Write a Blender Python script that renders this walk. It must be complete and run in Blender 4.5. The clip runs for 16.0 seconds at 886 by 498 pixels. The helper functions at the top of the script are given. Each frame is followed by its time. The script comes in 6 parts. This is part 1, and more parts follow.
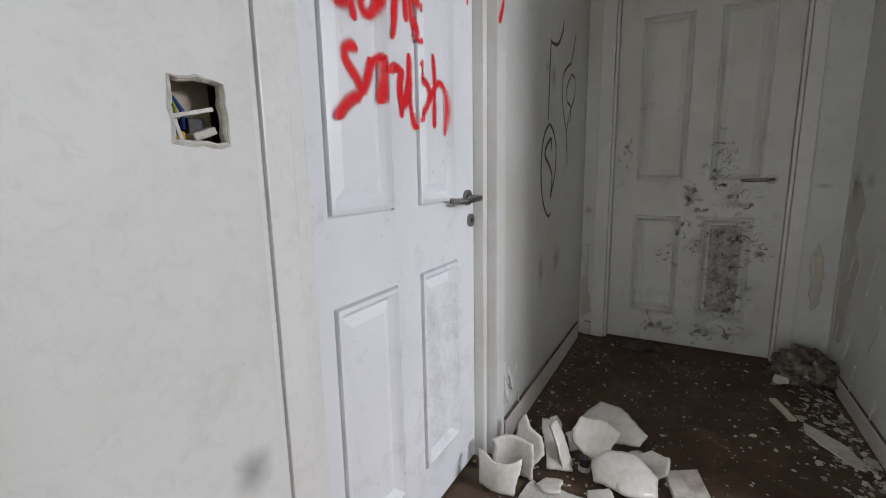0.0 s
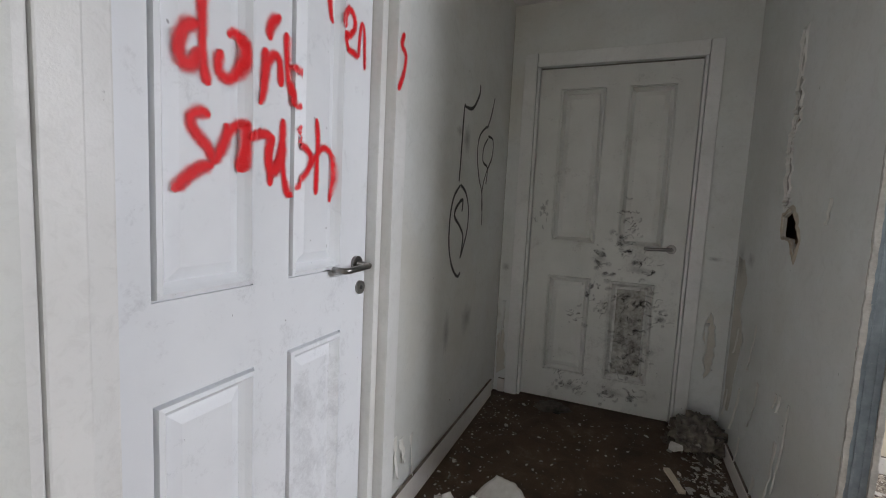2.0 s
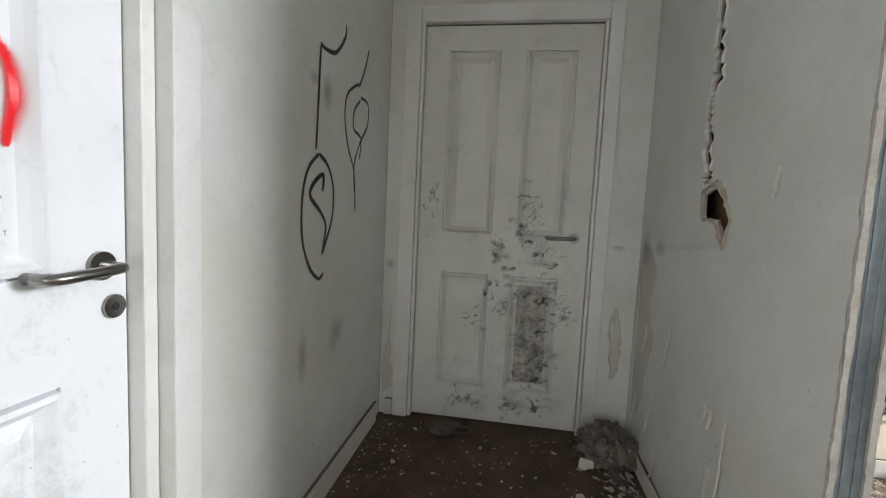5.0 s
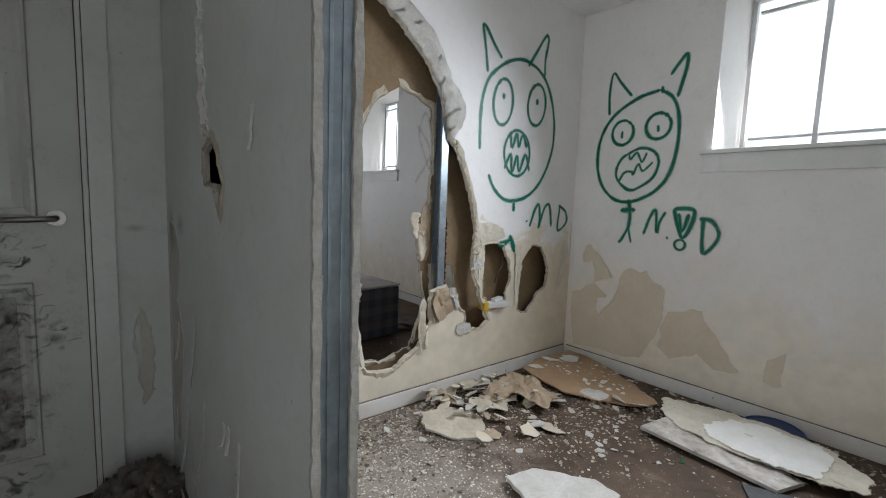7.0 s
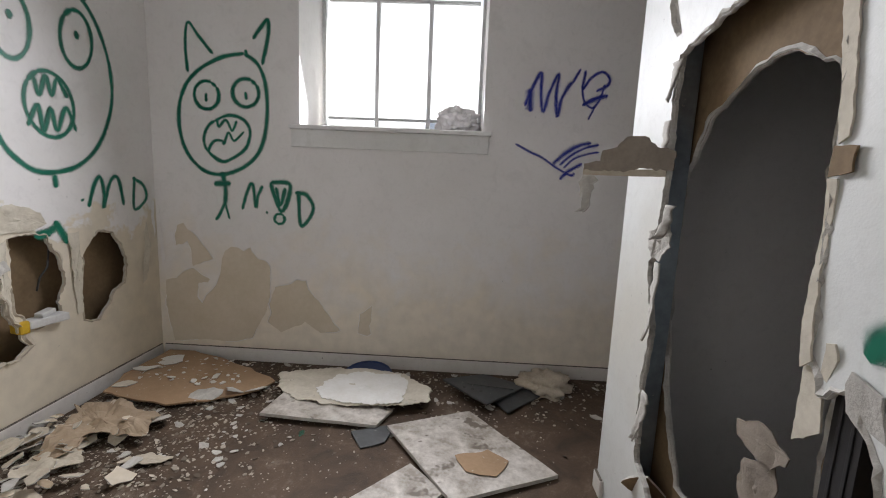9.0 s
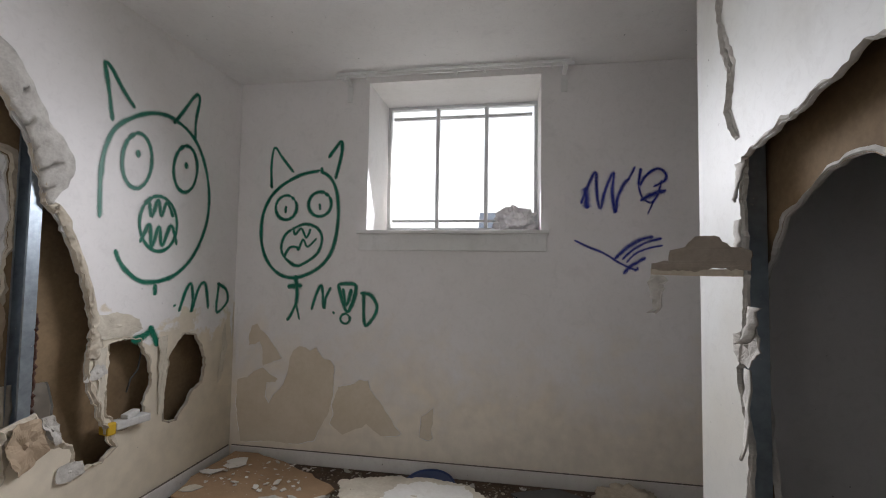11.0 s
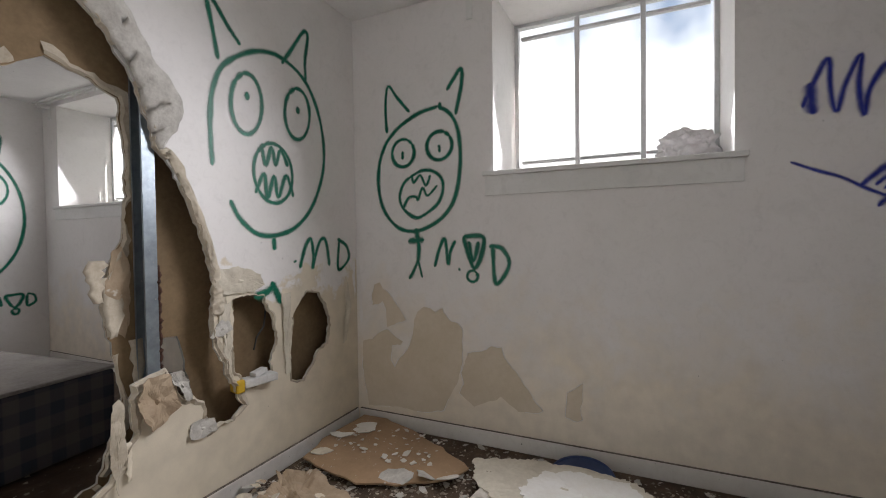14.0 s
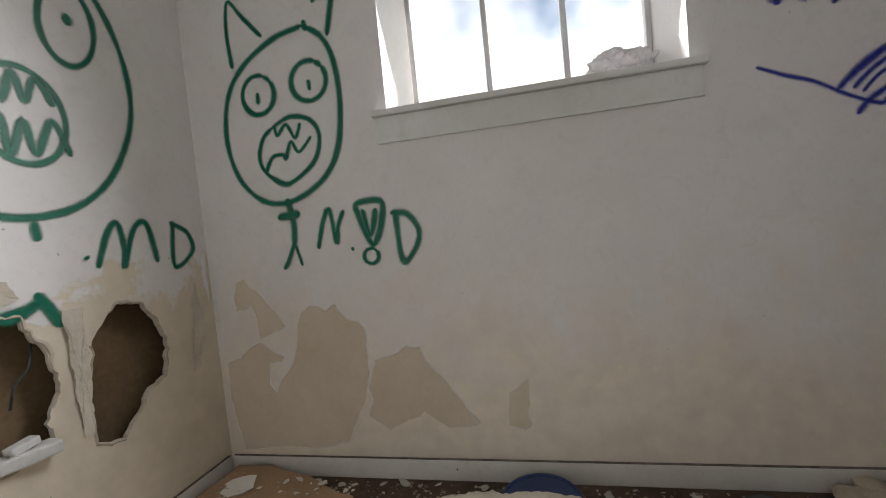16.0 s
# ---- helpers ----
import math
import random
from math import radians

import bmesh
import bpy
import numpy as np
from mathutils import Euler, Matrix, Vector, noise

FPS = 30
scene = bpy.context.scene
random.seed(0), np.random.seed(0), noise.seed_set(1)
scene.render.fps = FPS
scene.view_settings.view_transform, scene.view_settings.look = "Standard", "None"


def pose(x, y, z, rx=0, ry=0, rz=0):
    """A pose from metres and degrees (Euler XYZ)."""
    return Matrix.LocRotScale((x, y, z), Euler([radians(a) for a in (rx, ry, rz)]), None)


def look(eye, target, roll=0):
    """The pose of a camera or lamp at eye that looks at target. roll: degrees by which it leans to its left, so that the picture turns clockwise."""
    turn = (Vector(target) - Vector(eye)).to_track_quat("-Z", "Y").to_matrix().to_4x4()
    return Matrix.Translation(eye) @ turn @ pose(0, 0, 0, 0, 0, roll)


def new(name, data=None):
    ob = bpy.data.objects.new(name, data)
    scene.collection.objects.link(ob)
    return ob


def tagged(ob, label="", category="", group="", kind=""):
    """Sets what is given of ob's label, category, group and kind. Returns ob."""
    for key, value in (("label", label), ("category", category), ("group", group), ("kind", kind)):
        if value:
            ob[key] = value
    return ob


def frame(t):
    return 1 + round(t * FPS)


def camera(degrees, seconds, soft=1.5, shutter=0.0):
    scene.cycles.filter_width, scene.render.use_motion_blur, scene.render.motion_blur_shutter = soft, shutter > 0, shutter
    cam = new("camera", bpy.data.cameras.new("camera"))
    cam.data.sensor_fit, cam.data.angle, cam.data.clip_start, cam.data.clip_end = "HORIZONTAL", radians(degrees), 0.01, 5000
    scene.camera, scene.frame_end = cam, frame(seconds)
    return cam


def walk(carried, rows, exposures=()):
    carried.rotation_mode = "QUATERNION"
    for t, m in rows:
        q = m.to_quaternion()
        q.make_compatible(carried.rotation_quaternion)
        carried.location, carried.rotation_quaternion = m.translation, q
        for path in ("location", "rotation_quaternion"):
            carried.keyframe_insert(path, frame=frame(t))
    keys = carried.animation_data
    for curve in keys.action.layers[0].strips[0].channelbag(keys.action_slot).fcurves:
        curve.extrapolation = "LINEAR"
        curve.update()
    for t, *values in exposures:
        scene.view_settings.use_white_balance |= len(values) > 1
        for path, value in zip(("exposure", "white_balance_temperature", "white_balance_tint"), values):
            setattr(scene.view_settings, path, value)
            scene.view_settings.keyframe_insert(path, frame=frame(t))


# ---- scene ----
cam = camera(90.66, 16.0, soft=1.0)
PATH = [
    (0, 0.011, 0.029, 1.071, 29.13, -9.92, 1.06),
    (0.5, 0.075, 0.092, 1.115, 27.13, -9.52, 1.00),
    (1, 0.103, 0.132, 1.149, 26.84, -8.56, 0.74),
    (1.5, 0.132, 0.151, 1.168, 25.23, -7.14, 0.13),
    (2, 0.138, 0.182, 1.181, 22.57, -5.56, -2.79),
    (2.5, 0.110, 0.278, 1.142, 21.28, -4.96, -4.54),
    (3, 0.060, 0.439, 1.120, 23.84, -5.05, -4.25),
    (3.2, 0.038, 0.493, 1.116, 24.77, -4.99, -4.03),
    (5.3, 0.120, 0.717, 1.116, 4.16, -5.29, -2.65),
    (5.5, 0.202, 0.752, 1.119, 0.46, -5.37, -2.67),
    (6, 0.302, 0.829, 1.119, -10.68, -4.75, -2.05),
    (6.5, 0.384, 0.885, 1.119, -24.55, -4.24, -0.87),
    (7, 0.462, 1.000, 1.101, -39.21, -6.11, -2.05),
    (7.5, 0.521, 1.041, 1.082, -54.81, -8.33, -4.40),
    (8, 0.581, 1.063, 1.107, -73.87, -9.15, -2.92),
    (8.5, 0.611, 1.062, 1.119, -83.86, -9.06, -2.47),
    (9, 0.643, 1.052, 1.158, -87.71, -8.72, -2.46),
    (9.2, 0.653, 1.051, 1.167, -88.69, -8.53, -2.43),
    (11.3, 0.602, 1.098, 1.205, -78.70, 4.68, -1.46),
    (11.5, 0.575, 1.123, 1.147, -76.01, 3.76, -1.86),
    (11.7, 0.551, 1.121, 1.104, -73.16, 1.65, -1.26),
    (12, 0.529, 1.156, 1.044, -70.05, -0.23, 0.30),
    (12.5, 0.625, 1.227, 1.073, -66.10, -1.58, 1.33),
    (13, 0.845, 1.216, 1.085, -64.44, -1.17, 1.24),
    (13.5, 0.949, 1.240, 1.106, -63.87, -1.58, 0.98),
    (14, 1.025, 1.270, 1.099, -64.96, -1.31, 0.76),
    (14.5, 1.156, 1.368, 1.071, -66.20, -1.54, 0.89),
    (15, 1.258, 1.454, 1.065, -67.28, -2.15, 0.97),
    (15.5, 1.369, 1.459, 1.049, -66.89, -2.18, 2.55),
    (16, 1.593, 1.456, 0.977, -77.27, -2.67, 5.71),
]
EXPOSURES = [(0, 2.05, 6300, 9), (2, 1.95, 6330, 9), (3, 2.0, 6400, 8), (5.5, 2.75, 6420, 4), (6.5, 2.3, 6000, 3), (7.4, 1.5, 6000, 5), (8.2, 1.55, 6350, 8), (9, 1.6, 6420, 9), (11.3, 1.3, 6400, 10), (12, 1.65, 6420, 10), (12.5, 1.7, 6450, 10), (13, 1.55, 6520, 10), (14, 1.46, 6560, 10), (16, 1.55, 6600, 8)]
walk(cam, [(t, pose(x, y, z, 90 + pitch, roll, yaw)) for t, x, y, z, yaw, pitch, roll in PATH], EXPOSURES)

# ---- world and light ----
SUN_DIR = Vector((0.13, -0.80, 0.58)).normalized()
world = bpy.data.worlds.new("sky")
scene.world = world
world.use_nodes = True
wn = world.node_tree
sky = wn.nodes.new("ShaderNodeTexSky")
sky.sky_type = "NISHITA"
sky.sun_disc = False
sky.sun_elevation = math.asin(SUN_DIR.z)
sky.sun_rotation = math.atan2(SUN_DIR.x, SUN_DIR.y)
sky.air_density, sky.dust_density, sky.ozone_density = 1.0, 3.0, 1.0
cloud_map = wn.nodes.new("ShaderNodeTexCoord")
cloud = wn.nodes.new("ShaderNodeTexNoise")
cloud.inputs["Scale"].default_value, cloud.inputs["Detail"].default_value = 3.0, 6.0
cloud_ramp = wn.nodes.new("ShaderNodeValToRGB")
cloud_ramp.color_ramp.elements[0].position, cloud_ramp.color_ramp.elements[1].position = 0.30, 0.52
cloud_mix = wn.nodes.new("ShaderNodeMixRGB")
cloud_mix.inputs[2].default_value = (10.5, 10.4, 10.6, 1)
wn.links.new(cloud_map.outputs["Generated"], cloud.inputs["Vector"])
wn.links.new(cloud.outputs["Fac"], cloud_ramp.inputs["Fac"])
wn.links.new(cloud_ramp.outputs["Color"], cloud_mix.inputs[0])
wn.links.new(sky.outputs["Color"], cloud_mix.inputs[1])
wn.links.new(cloud_mix.outputs["Color"], wn.nodes["Background"].inputs["Color"])
wn.nodes["Background"].inputs["Strength"].default_value = 0.068
sun = new("sun", bpy.data.lights.new("sun", "SUN"))
sun.data.energy, sun.data.angle, sun.data.color = 2.5, radians(0.5), (1.0, 0.95, 0.88)
sun.matrix_world = look(SUN_DIR * 50, (0, 0, 0))



def window_light(y0, z0, y1, z1, tilt, spread, watts, colour=(1.0, 0.965, 1.03), aside=0):
    """Daylight in a window's opening: from the sky going down to the floor, or from the bright yard going up to the ceiling."""
    lamp = new("window_daylight", bpy.data.lights.new("window_daylight", "AREA"))
    lamp.data.shape, lamp.data.size, lamp.data.size_y = "RECTANGLE", y1 - y0 - 0.02, z1 - z0 - 0.02
    lamp.data.energy, lamp.data.spread, lamp.data.color = watts, radians(spread), colour
    eye = Vector((3.17, (y0 + y1) / 2, (z0 + z1) / 2))
    lamp.matrix_world = look(eye, eye + Vector((-math.cos(radians(tilt)) * math.cos(radians(aside)), math.cos(radians(tilt)) * math.sin(radians(aside)), math.sin(radians(tilt)))))
    return lamp


for y0, y1, watts in ((0.94, 1.995, 10.0), (5.21, 6.22, 5.0)):
    window_light(y0, 1.50, y1, 2.22, -30, 122, watts, (0.985, 0.975, 1.04), 5)


# ---- materials ----
def node_mat(name):
    m = bpy.data.materials.new(name)
    m.use_nodes = True
    return m, m.node_tree, m.node_tree.nodes["Principled BSDF"]


def link(nt, a, b):
    nt.links.new(a, b)


def noise_node(nt, scale, detail=4, rough=0.55, vec=None, dist=0.0):
    n = nt.nodes.new("ShaderNodeTexNoise")
    n.inputs["Scale"].default_value, n.inputs["Detail"].default_value = scale, detail
    n.inputs["Roughness"].default_value, n.inputs["Distortion"].default_value = rough, dist
    if vec is not None:
        link(nt, vec, n.inputs["Vector"])
    return n


def ramp(nt, fac, p0, p1, c0=(0, 0, 0, 1), c1=(1, 1, 1, 1)):
    r = nt.nodes.new("ShaderNodeValToRGB")
    r.color_ramp.elements[0].position, r.color_ramp.elements[1].position = p0, p1
    r.color_ramp.elements[0].color, r.color_ramp.elements[1].color = c0, c1
    link(nt, fac, r.inputs["Fac"])
    return r.outputs["Color"]


def mix(nt, fac, a, b, kind="MIX"):
    m = nt.nodes.new("ShaderNodeMixRGB")
    m.blend_type = kind
    for k, v in ((0, fac), (1, a), (2, b)):
        if isinstance(v, (int, float)):
            m.inputs[k].default_value = v
        elif isinstance(v, tuple):
            m.inputs[k].default_value = (*v, 1)
        else:
            link(nt, v, m.inputs[k])
    return m.outputs["Color"]


def calc(nt, op, a, b=0.0):
    m = nt.nodes.new("ShaderNodeMath")
    m.operation = op
    for k, v in ((0, a), (1, b)):
        if isinstance(v, (int, float)):
            m.inputs[k].default_value = v
        else:
            link(nt, v, m.inputs[k])
    return m.outputs[0]


def bump(nt, bsdf, height, strength=0.2, distance=0.01):
    b = nt.nodes.new("ShaderNodeBump")
    b.inputs["Strength"].default_value, b.inputs["Distance"].default_value = strength, distance
    link(nt, height, b.inputs["Height"])
    link(nt, b.outputs["Normal"], bsdf.inputs["Normal"])


def coords(nt):
    return nt.nodes.new("ShaderNodeTexCoord").outputs["Object"]


def rough_mat(name, c0, c1, scale=6.0, fine=60.0, rough=0.8, bumps=0.25, metal=0.0, speck=None, random_shade=0.0, dist=0.01):
    """Two tones mixed by a coarse and a fine noise, with relief."""
    m, nt, b = node_mat(name)
    v = coords(nt)
    n1, n2 = noise_node(nt, scale, 5, 0.6, v), noise_node(nt, fine, 4, 0.6, v)
    f = calc(nt, "ADD", calc(nt, "MULTIPLY", n1.outputs["Fac"], 0.65), calc(nt, "MULTIPLY", n2.outputs["Fac"], 0.35))
    col = mix(nt, ramp(nt, f, 0.38, 0.62), c0, c1)
    if speck:
        sn = noise_node(nt, speck[1], 3, 0.7, v)
        col = mix(nt, ramp(nt, sn.outputs["Fac"], speck[2], speck[2] + 0.05), col, speck[0])
    if random_shade:
        info = nt.nodes.new("ShaderNodeObjectInfo")
        col = mix(nt, calc(nt, "MULTIPLY", info.outputs["Random"], random_shade), col, tuple(x * 0.4 for x in c0))
    link(nt, col, b.inputs["Base Color"])
    b.inputs["Roughness"].default_value, b.inputs["Metallic"].default_value = rough, metal
    bump(nt, b, f, bumps, dist)
    return m


def paint_mat(name, base, grime, spots=(0.10, 0.09, 0.08), spot_at=0.68, grime_at=0.52, rough=0.5, tide=None, yellow=None):
    """Old wall paint: rolled-on relief, broad grime, scuffs, small dark marks; tide = (height, soft, colour) gives bare board below a ragged line."""
    m, nt, b = node_mat(name)
    v = coords(nt)
    broad = noise_node(nt, 1.7, 6, 0.62, v)
    mid = noise_node(nt, 7.0, 6, 0.65, v, 0.6)
    tiny = noise_node(nt, 38.0, 3, 0.5, v)
    roll = noise_node(nt, 220.0, 2, 0.5, v)
    col = mix(nt, ramp(nt, broad.outputs["Fac"], grime_at - 0.1, grime_at + 0.22), base, grime)
    patch = calc(nt, "MULTIPLY", ramp(nt, mid.outputs["Fac"], 0.58, 0.74), 0.35)
    col = mix(nt, patch, col, tuple(g * 0.82 for g in grime))
    if yellow:
        yn = noise_node(nt, 1.1, 4, 0.6, v)
        col = mix(nt, calc(nt, "MULTIPLY", ramp(nt, yn.outputs["Fac"], 0.5, 0.7), 0.55), col, yellow)
    scuff = noise_node(nt, 26.0, 8, 0.75, v, 1.2)
    col = mix(nt, calc(nt, "MULTIPLY", ramp(nt, scuff.outputs["Fac"], 0.50, 0.70), 0.30), col, tuple(g * 0.80 for g in grime))
    height = calc(nt, "ADD", calc(nt, "MULTIPLY", roll.outputs["Fac"], 0.25), calc(nt, "MULTIPLY", mid.outputs["Fac"], 0.5))
    if tide:
        sep = nt.nodes.new("ShaderNodeSeparateXYZ")
        link(nt, v, sep.inputs[0])
        en = noise_node(nt, 4.5, 7, 0.6, v, 0.3)
        edge = calc(nt, "ADD", sep.outputs["Z"], calc(nt, "MULTIPLY", calc(nt, "SUBTRACT", en.outputs["Fac"], 0.5), -1.2))
        mask = ramp(nt, calc(nt, "DIVIDE", calc(nt, "SUBTRACT", edge, tide[0]), tide[1]), 0.0, 1.0, (1, 1, 1, 1), (0, 0, 0, 1))
        tn = noise_node(nt, 9.0, 5, 0.6, v)
        bare = mix(nt, ramp(nt, tn.outputs["Fac"], 0.35, 0.65), tide[2], tuple(x * 1.16 for x in tide[2]))
        col = mix(nt, mask, col, bare)
        height = calc(nt, "SUBTRACT", height, calc(nt, "MULTIPLY", mask, 0.6))
    col = mix(nt, calc(nt, "MULTIPLY", ramp(nt, tiny.outputs["Fac"], spot_at, spot_at + 0.04), 0.75), col, spots)
    link(nt, col, b.inputs["Base Color"])
    b.inputs["Roughness"].default_value = rough
    bump(nt, b, height, 0.32, 0.004)
    return m


def smudge_mat(name, base, grime, centre, size, dark, amount=0.9):
    """Door paint with hand-height and kick-height soot smudges spread round a centre (object space)."""
    m, nt, b = node_mat(name)
    v = coords(nt)
    broad = noise_node(nt, 2.2, 6, 0.6, v)
    col = mix(nt, ramp(nt, broad.outputs["Fac"], 0.45, 0.75), base, grime)
    mp = nt.nodes.new("ShaderNodeMapping")
    mp.inputs["Location"].default_value = [-c / s for c, s in zip(centre, size)]
    mp.inputs["Scale"].default_value = [1 / s for s in size]
    link(nt, v, mp.inputs["Vector"])
    gr = nt.nodes.new("ShaderNodeTexGradient")
    gr.gradient_type = "SPHERICAL"
    link(nt, mp.outputs["Vector"], gr.inputs["Vector"])
    blot = noise_node(nt, 9.0, 7, 0.72, v, 0.4)
    streak = noise_node(nt, 75.0, 6, 0.75, v, 0.8)
    f = calc(nt, "ADD", calc(nt, "MULTIPLY", blot.outputs["Fac"], 0.62), calc(nt, "MULTIPLY", streak.outputs["Fac"], 0.38))
    f = calc(nt, "ADD", f, calc(nt, "MULTIPLY", gr.outputs["Fac"], 0.11))
    mask = calc(nt, "MULTIPLY", ramp(nt, f, 0.55, 0.80), amount)
    col = mix(nt, mask, col, dark)
    tiny = noise_node(nt, 60.0, 2, 0.5, v)
    col = mix(nt, calc(nt, "MULTIPLY", ramp(nt, tiny.outputs["Fac"], 0.75, 0.78), 0.6), col, (0.1, 0.09, 0.08))
    link(nt, col, b.inputs["Base Color"])
    b.inputs["Roughness"].default_value = 0.42
    bump(nt, b, streak.outputs["Fac"], 0.16, 0.003)
    return m


def spray_mat(name, colour, power=0.9, fade=0.55, speckle=0.0, grain_scale=800.0):
    """Sprayed paint: full in the middle of the stroke, thinning to nothing at its sides."""
    m, nt, b = node_mat(name)
    uv = nt.nodes.new("ShaderNodeUVMap")
    sep = nt.nodes.new("ShaderNodeSeparateXYZ")
    link(nt, uv.outputs["UV"], sep.inputs[0])
    off = calc(nt, "ABSOLUTE", calc(nt, "SUBTRACT", sep.outputs["X"], 0.5))
    v = coords(nt)
    grain = noise_node(nt, grain_scale, 3, 0.65, v)
    wave = noise_node(nt, 9.0, 3, 0.6, v)
    if speckle:
        # droplets: full cover, breaking up into dots towards the sides
        k = calc(nt, "ADD", calc(nt, "MULTIPLY", off, 2.0), calc(nt, "MULTIPLY", calc(nt, "SUBTRACT", grain.outputs["Fac"], 0.5), speckle))
        k = calc(nt, "ADD", k, calc(nt, "MULTIPLY", calc(nt, "SUBTRACT", wave.outputs["Fac"], 0.5), 0.3))
        link(nt, ramp(nt, k, fade, fade + 0.08, (1, 1, 1, 1), (0, 0, 0, 1)), b.inputs["Alpha"])
        col = mix(nt, wave.outputs["Fac"], tuple(c * 0.82 for c in colour), tuple(min(1.0, c * 1.18) for c in colour))
        link(nt, col, b.inputs["Base Color"])
        b.inputs["Roughness"].default_value = 0.45
        return m
    k = calc(nt, "ADD", calc(nt, "MULTIPLY", off, 2.0), calc(nt, "MULTIPLY", calc(nt, "SUBTRACT", grain.outputs["Fac"], 0.5), 0.5))
    cover = calc(nt, "MULTIPLY", ramp(nt, k, fade, 0.98, (1, 1, 1, 1), (0, 0, 0, 1)), calc(nt, "ADD", power - 0.25, calc(nt, "MULTIPLY", wave.outputs["Fac"], 0.5)))
    link(nt, cover, b.inputs["Alpha"])
    b.inputs["Base Color"].default_value = (*colour, 1)
    b.inputs["Roughness"].default_value = 0.45
    return m


def glass_mat():
    m, nt, b = node_mat("window_glass")
    b.inputs["Base Color"].default_value = (0.95, 0.97, 0.97, 1)
    b.inputs["Transmission Weight"].default_value = 1.0
    b.inputs["Roughness"].default_value, b.inputs["IOR"].default_value = 0.0, 1.45
    return m


def floor_mat():
    m, nt, b = node_mat("dirty_concrete")
    v = coords(nt)
    big, mid = noise_node(nt, 1.3, 6, 0.62, v, 0.5), noise_node(nt, 6.0, 7, 0.68, v, 0.6)
    fine, grit = noise_node(nt, 45.0, 5, 0.7, v), noise_node(nt, 170.0, 3, 0.7, v)
    col = mix(nt, ramp(nt, mid.outputs["Fac"], 0.35, 0.65), (0.050, 0.031, 0.018), (0.114, 0.072, 0.042))
    sep = nt.nodes.new("ShaderNodeSeparateXYZ")
    link(nt, v, sep.inputs[0])
    # plaster dust trodden round the broken partition and its doorway
    mp = nt.nodes.new("ShaderNodeMapping")
    mp.inputs["Location"].default_value = (-1.32 / 0.85, -2.30 / 0.95, 0)
    mp.inputs["Scale"].default_value = (1 / 0.85, 1 / 0.95, 1)
    link(nt, v, mp.inputs["Vector"])
    gr = nt.nodes.new("ShaderNodeTexGradient")
    gr.gradient_type = "SPHERICAL"
    link(nt, mp.outputs["Vector"], gr.inputs["Vector"])
    dust = calc(nt, "ADD", calc(nt, "ADD", calc(nt, "MULTIPLY", mid.outputs["Fac"], 0.6), calc(nt, "MULTIPLY", fine.outputs["Fac"], 0.4)), calc(nt, "MULTIPLY", gr.outputs["Fac"], 0.42))
    col = mix(nt, calc(nt, "MULTIPLY", ramp(nt, dust, 0.56, 0.84), 0.7), col, (0.36, 0.315, 0.265))
    col = mix(nt, calc(nt, "MULTIPLY", ramp(nt, grit.outputs["Fac"], 0.67, 0.73), 0.4), col, (0.42, 0.38, 0.32))
    link(nt, col, b.inputs["Base Color"])
    b.inputs["Roughness"].default_value = 0.75
    bump(nt, b, calc(nt, "ADD", fine.outputs["Fac"], grit.outputs["Fac"]), 0.35, 0.006)
    return m


def plaid_mat():
    m, nt, b = node_mat("plaid_cloth")
    v = coords(nt)
    col = None
    bands = []
    for axis, scale in (("X", 2.6), ("Z", 2.6)):
        w = nt.nodes.new("ShaderNodeTexWave")
        w.wave_type, w.bands_direction = "BANDS", axis
        w.inputs["Scale"].default_value, w.inputs["Distortion"].default_value = scale, 0.3
        link(nt, v, w.inputs["Vector"])
        bands.append(ramp(nt, w.outputs["Fac"], 0.42, 0.58))
    col = mix(nt, 0.5, bands[0], bands[1])
    weave = noise_node(nt, 160, 2, 0.5, v)
    stain = noise_node(nt, 3.5, 5, 0.6, v)
    col = mix(nt, col, (0.125, 0.115, 0.11), (0.05, 0.055, 0.072))
    col = mix(nt, calc(nt, "MULTIPLY", ramp(nt, stain.outputs["Fac"], 0.5, 0.75), 0.5), col, (0.12, 0.10, 0.085))
    link(nt, col, b.inputs["Base Color"])
    b.inputs["Roughness"].default_value = 0.95
    bump(nt, b, weave.outputs["Fac"], 0.3, 0.003)
    return m


M_HALL = paint_mat("hall_paint", (0.76, 0.775, 0.75), (0.66, 0.665, 0.62), spot_at=0.75, yellow=(0.66, 0.63, 0.54))
M_ROOM = paint_mat("room_paint", (0.85, 0.83, 0.81), (0.79, 0.77, 0.74), spot_at=0.76)
M_OUTER = paint_mat("outer_wall_paint", (0.85, 0.83, 0.81), (0.79, 0.77, 0.74), spot_at=0.76, tide=(0.28, 0.55, (0.74, 0.675, 0.57)))
M_BOARD = paint_mat("broken_wall_paint", (0.85, 0.83, 0.81), (0.79, 0.77, 0.74), spot_at=0.75, tide=(0.86, 0.06, (0.66, 0.595, 0.475)))
M_CEIL = paint_mat("ceiling_paint", (0.84, 0.83, 0.81), (0.77, 0.76, 0.74), spot_at=0.74)
M_TRIM = paint_mat("trim_gloss", (0.82, 0.82, 0.80), (0.70, 0.70, 0.66), spot_at=0.755, rough=0.35)
M_DOOR = smudge_mat("door_paint", (0.82, 0.84, 0.86), (0.75, 0.77, 0.79), (0.52, 0.0, 0.45), (0.3, 0.35, 0.6), (0.30, 0.30, 0.31), 0.55)
